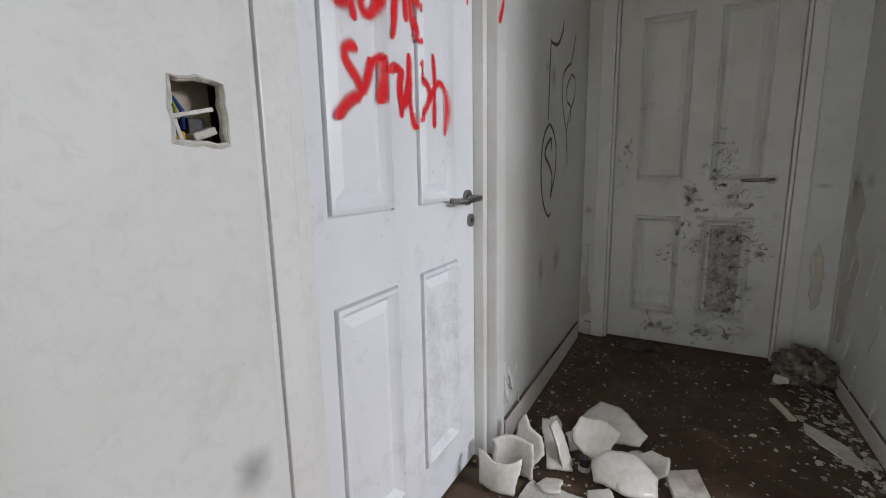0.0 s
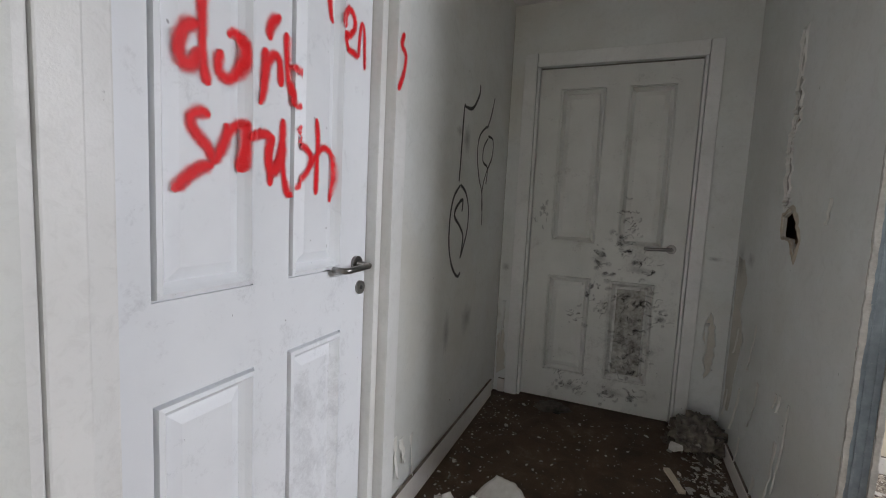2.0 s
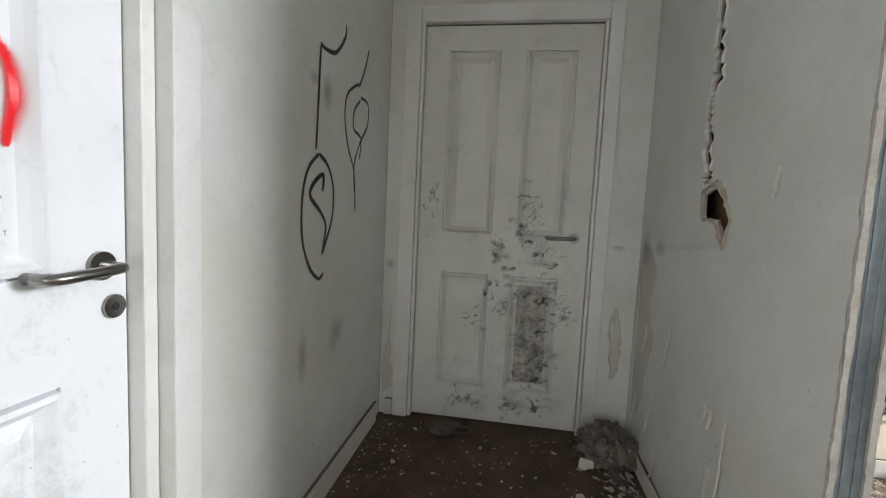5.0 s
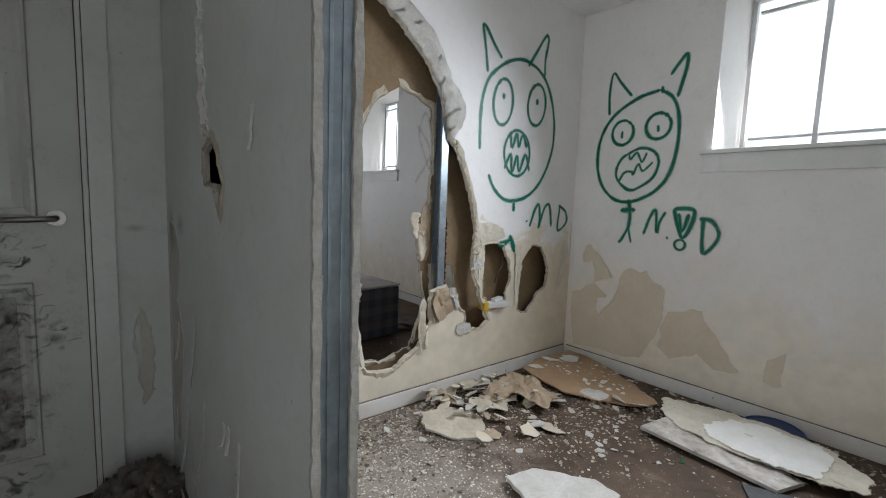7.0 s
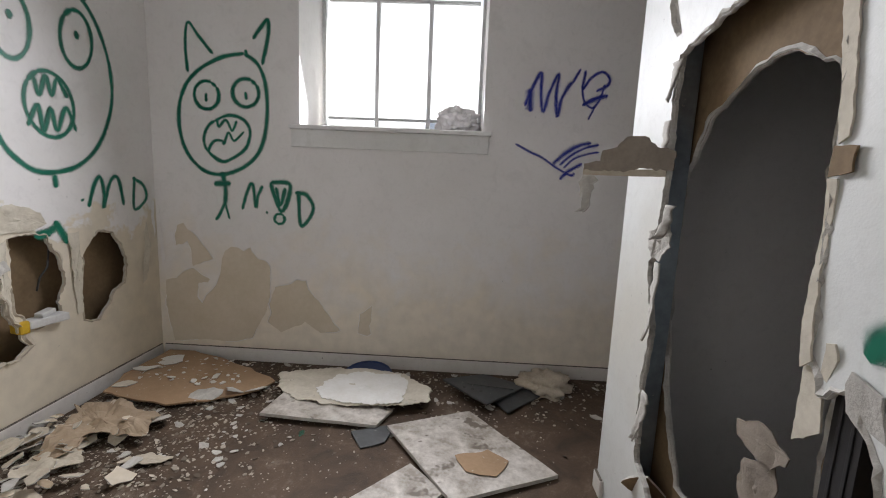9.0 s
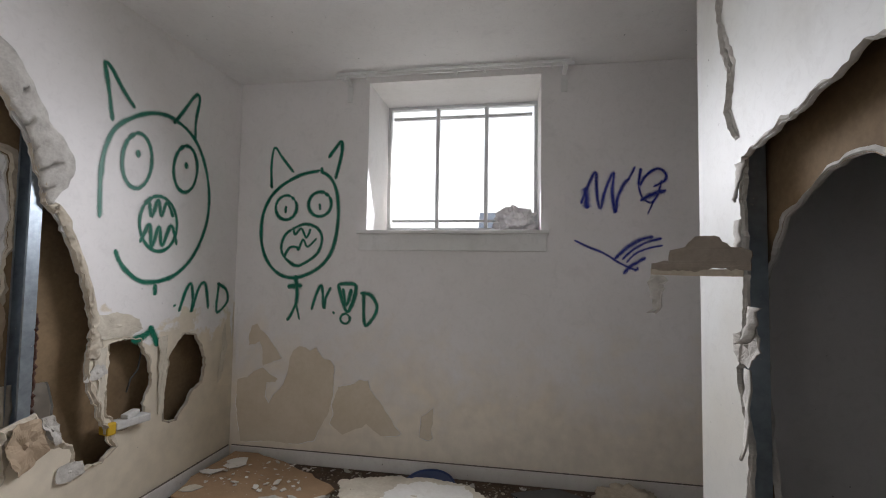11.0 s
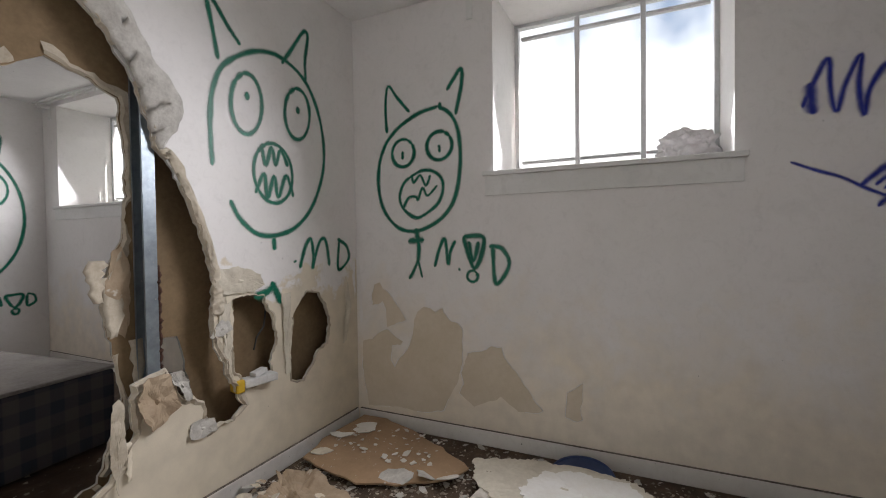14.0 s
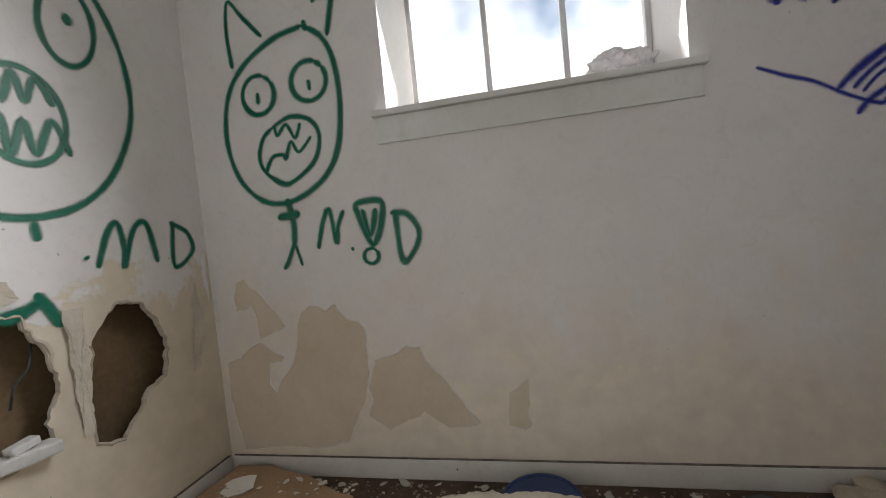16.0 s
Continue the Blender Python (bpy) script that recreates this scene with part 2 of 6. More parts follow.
M_DIRTY = smudge_mat("dirty_door_paint", (0.72, 0.72, 0.68), (0.60, 0.60, 0.555), (0.60, 0.0, 0.50), (0.30, 0.6, 0.75), (0.13, 0.12, 0.10), 0.6)
M_BASE = paint_mat("skirting_paint", (0.78, 0.76, 0.72), (0.62, 0.58, 0.52), spot_at=0.72, grime_at=0.46, rough=0.55)
M_FLAKE = rough_mat("loose_white_paint", (0.86, 0.85, 0.81), (0.78, 0.76, 0.70), 9, 60, 0.6, 0.15)
M_CREAM = rough_mat("cream_torn_paper", (0.70, 0.65, 0.54), (0.57, 0.52, 0.42), 10, 60, 0.9, 0.3, speck=((0.3, 0.26, 0.2), 18, 0.70))
M_FLAP = rough_mat("grey_brown_paper", (0.30, 0.255, 0.205), (0.23, 0.195, 0.16), 14, 70, 0.9, 0.3)
M_GYPSUM = rough_mat("gypsum", (0.62, 0.60, 0.55), (0.44, 0.42, 0.38), 14, 90, 0.95, 0.6)
M_PAPER = rough_mat("torn_paper", (0.60, 0.54, 0.43), (0.44, 0.38, 0.29), 8, 70, 0.9, 0.3)
M_BROWN = rough_mat("brown_liner_paper", (0.25, 0.172, 0.092), (0.17, 0.115, 0.06), 3, 60, 0.85, 0.12)
M_BARE = rough_mat("bare_plaster", (0.64, 0.56, 0.43), (0.70, 0.62, 0.50), 5, 50, 0.9, 0.2)
M_HALLBARE = rough_mat("bare_hall_plaster", (0.66, 0.63, 0.56), (0.58, 0.55, 0.48), 5, 50, 0.9, 0.2)
M_CHIP = rough_mat("plaster_chip", (0.70, 0.68, 0.63), (0.52, 0.49, 0.43), 9, 80, 0.9, 0.4, random_shade=0.45)
M_TAN = rough_mat("tan_board_paper", (0.46, 0.36, 0.25), (0.36, 0.27, 0.18), 7, 60, 0.9, 0.25, speck=((0.60, 0.55, 0.46), 14, 0.62))
M_FLOOR = floor_mat()
M_STEEL = rough_mat("galvanised_steel", (0.24, 0.28, 0.31), (0.36, 0.41, 0.45), 9, 45, 0.33, 0.05, metal=0.7, speck=((0.55, 0.55, 0.52), 60, 0.68))
M_RUST = rough_mat("rusty_edge", (0.09, 0.035, 0.02), (0.05, 0.025, 0.018), 20, 90, 0.9, 0.5)
M_CHROME = rough_mat("brushed_handle_steel", (0.30, 0.29, 0.28), (0.22, 0.21, 0.20), 30, 160, 0.28, 0.03, metal=1.0)
# dark grey paint with the shade of the closed closet put into the colour
M_DARK = rough_mat("shaded_dark_grey_wall", (0.105, 0.11, 0.105), (0.085, 0.088, 0.085), 2, 40, 0.7, 0.1)
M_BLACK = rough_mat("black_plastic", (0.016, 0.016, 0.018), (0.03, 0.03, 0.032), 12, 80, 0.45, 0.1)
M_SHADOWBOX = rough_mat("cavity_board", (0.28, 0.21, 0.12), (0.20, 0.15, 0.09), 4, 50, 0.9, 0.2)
M_TILE = rough_mat("marbled_tile", (0.66, 0.62, 0.56), (0.30, 0.26, 0.21), 11, 34, 0.5, 0.12, speck=((0.16, 0.13, 0.10), 7, 0.60))
M_CERAMIC = rough_mat("sanitary_ceramic", (0.76, 0.74, 0.69), (0.58, 0.55, 0.49), 6, 40, 0.2, 0.03, speck=((0.40, 0.36, 0.30), 14, 0.66))
M_CARD = rough_mat("brown_board_sheet", (0.42, 0.28, 0.165), (0.34, 0.225, 0.13), 4, 60, 0.85, 0.15, speck=((0.55, 0.50, 0.42), 40, 0.66))
M_TRASH = rough_mat("filthy_sheet", (0.13, 0.11, 0.085), (0.035, 0.03, 0.024), 9, 50, 0.7, 0.5)
M_LEDGE = rough_mat("ledge_dirt", (0.20, 0.17, 0.14), (0.09, 0.075, 0.06), 20, 90, 0.9, 0.3)
M_BINBAG = rough_mat("dirty_clear_plastic", (0.22, 0.19, 0.15), (0.05, 0.042, 0.033), 14, 30, 0.32, 0.25, speck=((0.36, 0.33, 0.28), 16, 0.64))
M_GREYBOARD = rough_mat("grey_plastic_panel", (0.075, 0.08, 0.08), (0.05, 0.052, 0.052), 8, 60, 0.5, 0.15, speck=((0.4, 0.38, 0.35), 40, 0.7))
M_BLUE = rough_mat("blue_plastic", (0.012, 0.03, 0.10), (0.02, 0.045, 0.14), 10, 70, 0.4, 0.1)
M_BAG = rough_mat("white_plastic_bag", (0.80, 0.78, 0.79), (0.66, 0.63, 0.63), 12, 60, 0.5, 0.2)
M_WHITEBOX = rough_mat("white_plastic", (0.70, 0.70, 0.68), (0.56, 0.55, 0.52), 8, 60, 0.5, 0.1)
M_YELLOW = rough_mat("yellow_plastic", (0.65, 0.42, 0.03), (0.55, 0.34, 0.02), 8, 60, 0.5, 0.1)
M_BLUEWIRE = rough_mat("blue_cable", (0.02, 0.06, 0.28), (0.02, 0.05, 0.2), 8, 60, 0.5, 0.1)
M_GREENWIRE = rough_mat("green_yellow_cable", (0.35, 0.38, 0.05), (0.08, 0.22, 0.04), 30, 90, 0.5, 0.1)
M_WINFRAME = paint_mat("window_frame_paint", (0.66, 0.67, 0.68), (0.50, 0.50, 0.50), spot_at=0.73, rough=0.4)
M_MATTRESS = rough_mat("mattress_top_cloth", (0.40, 0.37, 0.34), (0.27, 0.25, 0.23), 4, 70, 0.95, 0.3, speck=((0.07, 0.06, 0.05), 12, 0.70))
M_PLAID = plaid_mat()
M_GLASS = glass_mat()
M_GREEN = spray_mat("green_spray", (0.0, 0.155, 0.092), 1.0, 0.56, 2.3)
M_BLUEINK = spray_mat("blue_spray", (0.015, 0.03, 0.31), 1.0, 0.44, 3.0)
M_RED = spray_mat("red_spray", (0.78, 0.010, 0.016), 1.0, 0.54, 2.6)
M_BLACKINK = spray_mat("black_spray", (0.016, 0.016, 0.016), 1.0, 0.56, 1.4)
M_SOOT = spray_mat("soot_print", (0.15, 0.14, 0.12), 0.34, 0.0, 0.0, 260.0)
M_STAIN = spray_mat("soot_smear", (0.16, 0.145, 0.125), 0.35, 0.0)
M_YARD = rough_mat("yard_concrete", (0.45, 0.44, 0.42), (0.35, 0.34, 0.32), 0.6, 9, 0.9, 0.2)
M_ROOFTILE = rough_mat("far_roof_slate", (0.10, 0.12, 0.16), (0.14, 0.16, 0.2), 0.8, 8, 0.7, 0.2)
M_FARWALL = rough_mat("far_wall_render", (0.6, 0.6, 0.6), (0.5, 0.5, 0.5), 0.5, 6, 0.9, 0.1)


# ---- mesh helpers ----
def as_mesh(name, bm, mats):
    me = bpy.data.meshes.new(name)
    bm.normal_update()
    bm.to_mesh(me)
    bm.free()
    for m in mats if isinstance(mats, (list, tuple)) else [mats]:
        me.materials.append(m)
    return me


def part(name, bm, material, parent=None, label="", smooth=False):
    """Links a bmesh as one mesh object, under a thing or a part."""
    me = as_mesh(name, bm, material)
    if smooth:
        for p in me.polygons:
            p.use_smooth = True
    ob = new(name, me)
    if parent is not None:
        ob.parent = parent
    if label:
        tagged(ob, label)
    return ob


def empty(name, at, label, category, group="", kind="", turn=(0, 0, 0)):
    ob = new(name)
    ob.matrix_basis = pose(*at, *turn)
    ob.empty_display_size = 0.05
    return tagged(ob, label, category, group, kind)


def add_box(bm, lo, hi, bevel=0.0, mat=0):
    vs = [bm.verts.new((x, y, z)) for x in (lo[0], hi[0]) for y in (lo[1], hi[1]) for z in (lo[2], hi[2])]
    fs = [bm.faces.new([vs[i] for i in q]) for q in ((0, 1, 3, 2), (4, 6, 7, 5), (0, 4, 5, 1), (2, 3, 7, 6), (0, 2, 6, 4), (1, 5, 7, 3))]
    for f in fs:
        f.material_index = mat
    if bevel:
        bmesh.ops.bevel(bm, geom=list({e for f in fs for e in f.edges}), offset=bevel, segments=2, affect="EDGES", profile=0.6)


def box_bm(lo, hi, bevel=0.0):
    bm = bmesh.new()
    add_box(bm, lo, hi, bevel)
    return bm


def add_tube(bm, pts, r, sides=10, cap=True):
    pts = [Vector(p) for p in pts]
    rings = []
    for i, p in enumerate(pts):
        d = (pts[min(i + 1, len(pts) - 1)] - pts[max(i - 1, 0)]).normalized()
        a = d.orthogonal().normalized() if i == 0 else (rings_dir - d * rings_dir.dot(d)).normalized()
        rings_dir = a
        b = d.cross(a)
        rr = r[i] if isinstance(r, (list, tuple)) else r
        rings.append([bm.verts.new(p + (a * math.cos(t) + b * math.sin(t)) * rr) for t in (2 * math.pi * k / sides for k in range(sides))])
    for r0, r1 in zip(rings, rings[1:]):
        for k in range(sides):
            bm.faces.new((r0[k], r0[(k + 1) % sides], r1[(k + 1) % sides], r1[k]))
    if cap:
        bm.faces.new(rings[0][::-1])
        bm.faces.new(rings[-1])


def tube_bm(pts, r, sides=10):
    bm = bmesh.new()
    add_tube(bm, pts, r, sides)
    return bm


def catmull(pts, steps=7):
    out = []
    for i in range(len(pts) - 1):
        p = [Vector((*pts[max(0, min(len(pts) - 1, k))], 0)) for k in (i - 1, i, i + 1, i + 2)]
        for s in range(steps):
            t = s / steps
            q = 0.5 * ((2 * p[1]) + (p[2] - p[0]) * t + (2 * p[0] - 5 * p[1] + 4 * p[2] - p[3]) * t * t + (3 * p[1] - p[0] - 3 * p[2] + p[3]) * t ** 3)
            out.append((q.x, q.y))
    return out + [tuple(pts[-1])]


def ragged(pts, step=0.014, amount=0.007, seed=0, closed=True):
    """A broken outline: long edges divided, each point shoved by two sizes of noise."""
    rnd = random.Random(seed)
    out = []
    n = len(pts)
    for i in range(n if closed else n - 1):
        a, b = Vector(pts[i]), Vector(pts[(i + 1) % n])
        d = b - a
        k = max(1, int(d.length / step))
        side = Vector((-d.y, d.x)).normalized() if d.length > 1e-6 else Vector((0, 0))
        for j in range(k):
            p = a + d * (j / k)
            w = noise.noise(Vector((p.x * 18, p.y * 18, seed))) * amount * 1.4 + rnd.uniform(-1, 1) * amount * 0.55
            out.append(p + side * w)
    return out


def plane_map(axis, at, flip=1):
    """(u, v, depth) -> world for a wall plane; depth grows away from the viewer's side by flip."""
    if axis == "x":
        return lambda u, v, d=0.0: (at + flip * d, u, v)
    if axis == "y":
        return lambda u, v, d=0.0: (u, at + flip * d, v)
    return lambda u, v, d=0.0: (u, v, at + flip * d)


def sheet_bm(outer, holes, thick, to3):
    """A board of some thickness with holes through it. Materials: 0 front, 1 back, 2 broken edge."""
    from mathutils.geometry import tessellate_polygon
    loops = [[Vector((*p, 0)) for p in lp] for lp in [outer] + list(holes)]
    flat = [p for lp in loops for p in lp]
    tris = tessellate_polygon(loops)
    bm = bmesh.new()
    fr = [bm.verts.new(to3(p.x, p.y, 0)) for p in flat]
    bk = [bm.verts.new(to3(p.x, p.y, thick)) for p in flat]
    for t in tris:
        for vs, m in ((fr, 0), (bk, 1)):
            try:
                f = bm.faces.new([vs[i] for i in t])
                f.material_index = m
            except ValueError:
                pass
    k = 0
    for lp in loops:
        n = len(lp)
        for i in range(n):
            a, b = k + i, k + (i + 1) % n
            f = bm.faces.new((fr[a], fr[b], bk[b], bk[a]))
            f.material_index = 2
        k += n
    bmesh.ops.recalc_face_normals(bm, faces=bm.faces)
    return bm


def rim_bm(outline, to3, seed, width=(0.006, 0.035), lift=0.003, part_of=1.0):
    """The torn collar round a hole: face paper ripped off the core, lifting from the board."""
    rnd = random.Random(seed)
    bm = bmesh.new()
    n = len(outline)
    area = sum(outline[i].x * outline[(i + 1) % n].y - outline[(i + 1) % n].x * outline[i].y for i in range(n))
    sgn = 1 if area > 0 else -1
    inner, outer, tip = [], [], []
    for i, p in enumerate(outline):
        d = (outline[(i + 2) % n] - outline[i - 2])
        side = Vector((d.y, -d.x)).normalized() * sgn
        w = width[0] + (width[1] - width[0]) * max(0, min(1, 0.5 + 1.1 * noise.noise(Vector((p.x * 9, p.y * 9, seed * 1.7)))))
        w *= rnd.uniform(0.8, 1.2)
        h = lift * rnd.uniform(0.5, 1.6)
        inner.append(bm.verts.new(to3(p.x - side.x * 0.002, p.y - side.y * 0.002, 0.004)))
        tip.append(bm.verts.new(to3(p.x + side.x * w * 0.35, p.y + side.y * w * 0.35, -h - 0.0008)))
        outer.append(bm.verts.new(to3(p.x + side.x * w, p.y + side.y * w, -0.0006)))
    for i in range(n):
        if noise.noise(Vector((outline[i].x * 5, outline[i].y * 5, seed + 40))) > part_of - 0.5 and part_of < 1:
            continue
        j = (i + 1) % n
        bm.faces.new((inner[i], inner[j], tip[j], tip[i]))
        bm.faces.new((tip[i], tip[j], outer[j], outer[i]))
    return bm


def ribbon_bm(strokes, to3, surface=None, base=0.0009, gap=0.0001, first=0, wide=1.1):
    """Painted strokes as thin ribbons hugging a wall; uv.x runs across each stroke."""
    bm = bmesh.new()
    uv = bm.loops.layers.uv.new("UVMap")
    for s, (w, pts) in enumerate(strokes, first):
        line = [Vector(p) for p in catmull(pts)]
        rows = []
        for i, p in enumerate(line):
            d = line[min(i + 1, len(line) - 1)] - line[max(i - 1, 0)]
            side = Vector((-d.y, d.x)).normalized() if d.length > 1e-7 else Vector((1, 0))
            ww = w * wide * (0.85 + 0.3 * (noise.noise(Vector((p.x * 12, p.y * 12, s))) + 0.5))
            run = min(i, len(line) - 1 - i) * (line[0] - line[-1]).length / max(1, len(line) - 1) if len(line) < 9 else min((p - line[0]).length, (p - line[-1]).length) + (w if 8 < i < len(line) - 9 else 0.0)
            ww *= math.sqrt(min(1.0, 0.12 + run / (0.9 * w)))
            row = []
            for k in (-1.0, -0.33, 0.33, 1.0):
                q = p + side * ww * k
                h = surface(q.x, q.y) if surface else 0.0
                row.append((bm.verts.new(to3(q.x, q.y, -(h + base + gap * s + 0.00001 * (i % 9)))), 0.5 + 0.5 * k))
            rows.append(row)
        for r0, r1 in zip(rows, rows[1:]):
            for k in range(3):
                quad = (r0[k], r0[k + 1], r1[k + 1], r1[k])
                f = bm.faces.new([q[0] for q in quad])
                for lp, q in zip(f.loops, quad):
                    lp[uv].uv = (q[1], 0.5)
    return bm


def oval(cu, cv, ru, rv, turn=0.0, n=14, over=0.5):
    out = []
    for i in range(n + 1):
        t = 2.0 + (2 * math.pi + over) * i / n
        x, y = ru * math.cos(t), rv * math.sin(t)
        out.append((cu + x * math.cos(turn) - y * math.sin(turn), cv + x * math.sin(turn) + y * math.cos(turn)))
    return out


def flap_bm(width, height, curl, seed, n=9, taper=0.4):
    """A torn paper tongue hanging from its top edge (x across, z down, curling to +y)."""
    rnd = random.Random(seed)
    bm = bmesh.new()
    rows = []
    y = z = ang = 0.0
    for i in range(n + 1):
        t = i / n
        w = width * (1 - taper * t) * (0.62 + 0.55 * rnd.random())
        shift = width * 0.35 * (rnd.random() - 0.5)
        rows.append([bm.verts.new((shift + w * (k - 0.5), y + 0.02 * curl * math.sin(k * 5 + seed) * t + rnd.uniform(-.0015, .0015), z + rnd.uniform(-.004, .004) * (i > 0))) for k in (0, 0.25, 0.5, 0.75, 1)])
        ang += curl / n
        y += height / n * math.sin(ang)
        z -= height / n * math.cos(ang)
    for r0, r1 in zip(rows, rows[1:]):
        for k in range(4):
            bm.faces.new((r0[k], r0[k + 1], r1[k + 1], r1[k]))
    return bm


def thicken(ob, t=0.0014):
    md = ob.modifiers.new("thickness", "SOLIDIFY")
    md.thickness, md.offset = t, 0.0
    return ob


def crumple_bm(size, seed, amount=0.35, cuts=4, flat=0.0):
    """A crumpled lump: a ball folded by noise, resting on z = 0."""
    bm = bmesh.new()
    bmesh.ops.create_icosphere(bm, subdivisions=cuts, radius=1.0)
    for v in bm.verts:
        p = v.co.normalized()
        r = 1 + amount * (noise.noise(p * 2.1 + Vector((seed, 0, 0))) + 0.7 * abs(noise.noise(p * 5.3 + Vector((0, seed, 0)))) - 0.4 * abs(noise.noise(p * 11 + Vector((0, 0, seed)))))
        v.co = Vector((p.x * size[0], p.y * size[1], max(-flat, p.z) * size[2])) * r
    lo = min(v.co.z for v in bm.verts)
    for v in bm.verts:
        v.co.z -= lo
    return bm


def slab_bm(outline, thick, wobble=0.0, seed=0):
    """A flat broken piece: an outline with thickness, its top a little warped."""
    bm = sheet_bm([tuple(p) for p in outline], [], thick, lambda u, v, d=0.0: (u, v, thick - d))
    if wobble:
        for v in bm.verts:
            v.co.z += wobble * noise.noise(Vector((v.co.x * 6, v.co.y * 6, seed)))
    return bm


def shard_outline(r, seed, n=7, squash=0.7):
    rnd = random.Random(seed)
    rnd.random()
    a = [2 * math.pi * (i + 0.7 * rnd.random()) / n for i in range(n)]
    return [Vector((r * rnd.uniform(0.6, 1.1) * math.cos(t), squash * r * rnd.uniform(0.6, 1.1) * math.sin(t))) for t in a]


# ---- outlines on the walls, (along, up) in metres ----
FACE_A = [
    (0.014, [(2.251, 1.41), (2.245, 1.588), (2.262, 1.729), (2.326, 1.852), (2.493, 1.963), (2.654, 1.983), (2.815, 1.906), (2.913, 1.722), (2.926, 1.495), (2.829, 1.276), (2.679, 1.153), (2.498, 1.126), (2.383, 1.193), (2.331, 1.277)]),
    (0.013, [(2.289, 1.852), (2.26, 2.001), (2.239, 2.096), (2.271, 2.087), (2.334, 2.015), (2.401, 1.953)]),
    (0.013, [(2.638, 1.959), (2.707, 2.055), (2.79, 2.173), (2.822, 2.161), (2.799, 2.036), (2.8, 1.928)]),
]
FACE_A_MOUTH = [
    (0.013, [(2.507, 1.525), (2.526, 1.454), (2.562, 1.539), (2.586, 1.462), (2.618, 1.536), (2.664, 1.465)]),
    (0.013, [(2.463, 1.316), (2.515, 1.41), (2.533, 1.3), (2.574, 1.404), (2.598, 1.311), (2.652, 1.418), (2.697, 1.318)]),
]
FACE_A_BODY = [
    (0.016, [(2.565, 1.114), (2.568, 1.057)]),
    (0.022, [(2.442, 0.849), (2.508, 0.861), (2.56, 0.887)]),
    (0.022, [(2.542, 0.908), (2.577, 0.851), (2.603, 0.8)]),
]
MARK_A = [
    (0.022, [(2.697, 1.002), (2.702, 0.991)]),
    (0.013, [(2.732, 0.96), (2.775, 1.07), (2.815, 1.107), (2.833, 1.017), (2.825, 0.955), (2.877, 1.086), (2.931, 1.1), (2.96, 0.958)]),
    (0.013, [(3.05, 1.114), (3.035, 0.936), (3.131, 0.988), (3.114, 1.065), (3.031, 1.106)]),
]
FACE_B = [
    (0.014, [(2.31, 1.827), (2.45, 1.798), (2.597, 1.713), (2.682, 1.59), (2.705, 1.422), (2.666, 1.268), (2.57, 1.166), (2.447, 1.147), (2.305, 1.208), (2.218, 1.318), (2.183, 1.492), (2.191, 1.668), (2.234, 1.772), (2.31, 1.827)]),
    (0.011, [(2.64, 1.717), (2.648, 1.868), (2.628, 1.984), (2.57, 1.913), (2.49, 1.818)]),
    (0.014, [(2.257, 1.905), (2.21, 1.969), (2.172, 2.008), (2.17, 1.928), (2.207, 1.768)]),
    (0.012, [(2.301, 1.848), (2.295, 1.804)]),
]
FACE_B_MOUTH = [
    (0.012, [(2.492, 1.451), (2.405, 1.485), (2.319, 1.46), (2.285, 1.393), (2.311, 1.305), (2.383, 1.247), (2.457, 1.221), (2.538, 1.277), (2.561, 1.345), (2.534, 1.417), (2.492, 1.451)]),
    (0.01, [(2.479, 1.461), (2.468, 1.42), (2.426, 1.457), (2.391, 1.4), (2.362, 1.456)]),
    (0.01, [(2.538, 1.277), (2.503, 1.334), (2.454, 1.339), (2.442, 1.323), (2.412, 1.387), (2.381, 1.342), (2.32, 1.396)]),
]
FACE_B_PUPILS = [
    (0.012, [(2.537, 1.603), (2.539, 1.555)]),
    (0.012, [(2.307, 1.617), (2.304, 1.574)]),
]
FACE_B_BODY = [
    (0.018, [(2.458, 1.162), (2.441, 1.055), (2.447, 0.974)]),
    (0.018, [(2.51, 1.09), (2.407, 1.095)]),
    (0.012, [(2.447, 0.981), (2.482, 0.907), (2.507, 0.874)]),
    (0.009, [(2.447, 0.981), (2.421, 0.882)]),
]
MARK_B = [
    (0.013, [(2.343, 0.944), (2.309, 1.053), (2.277, 1.095), (2.261, 0.962), (2.248, 1.026), (2.216, 1.09)]),
    (0.016, [(2.2, 0.929), (2.189, 0.937)]),
    (0.016, [(2.17, 1.11), (2.052, 1.1), (2.106, 0.94), (2.17, 1.11)]),
    (0.014, [(2.137, 1.085), (2.113, 0.979), (2.081, 1.083)]),
    (0.014, [(2.002, 1.064), (1.992, 0.87), (1.941, 0.905), (1.915, 0.977), (1.956, 1.046), (2.024, 1.058)]),
]
BLUE_TAG = [
    (0.028, [(0.691, 1.693), (0.682, 1.569)]),
    (0.014, [(0.715, 1.598), (0.67, 1.715), (0.634, 1.776), (0.628, 1.656), (0.609, 1.571), (0.583, 1.673), (0.538, 1.774), (0.544, 1.659), (0.528, 1.547), (0.516, 1.63), (0.482, 1.706), (0.457, 1.734)]),
    (0.01, [(0.459, 1.728), (0.42, 1.807)]),
    (0.013, [(0.391, 1.799), (0.401, 1.7), (0.362, 1.756), (0.304, 1.793), (0.261, 1.765), (0.266, 1.723), (0.325, 1.691)]),
    (0.009, [(0.282, 1.728), (0.3, 1.653), (0.338, 1.6), (0.385, 1.634), (0.403, 1.694)]),
    (0.018, [(0.396, 1.613), (0.322, 1.652), (0.258, 1.669)]),
    (0.007, [(0.319, 1.622), (0.357, 1.535)]),
]
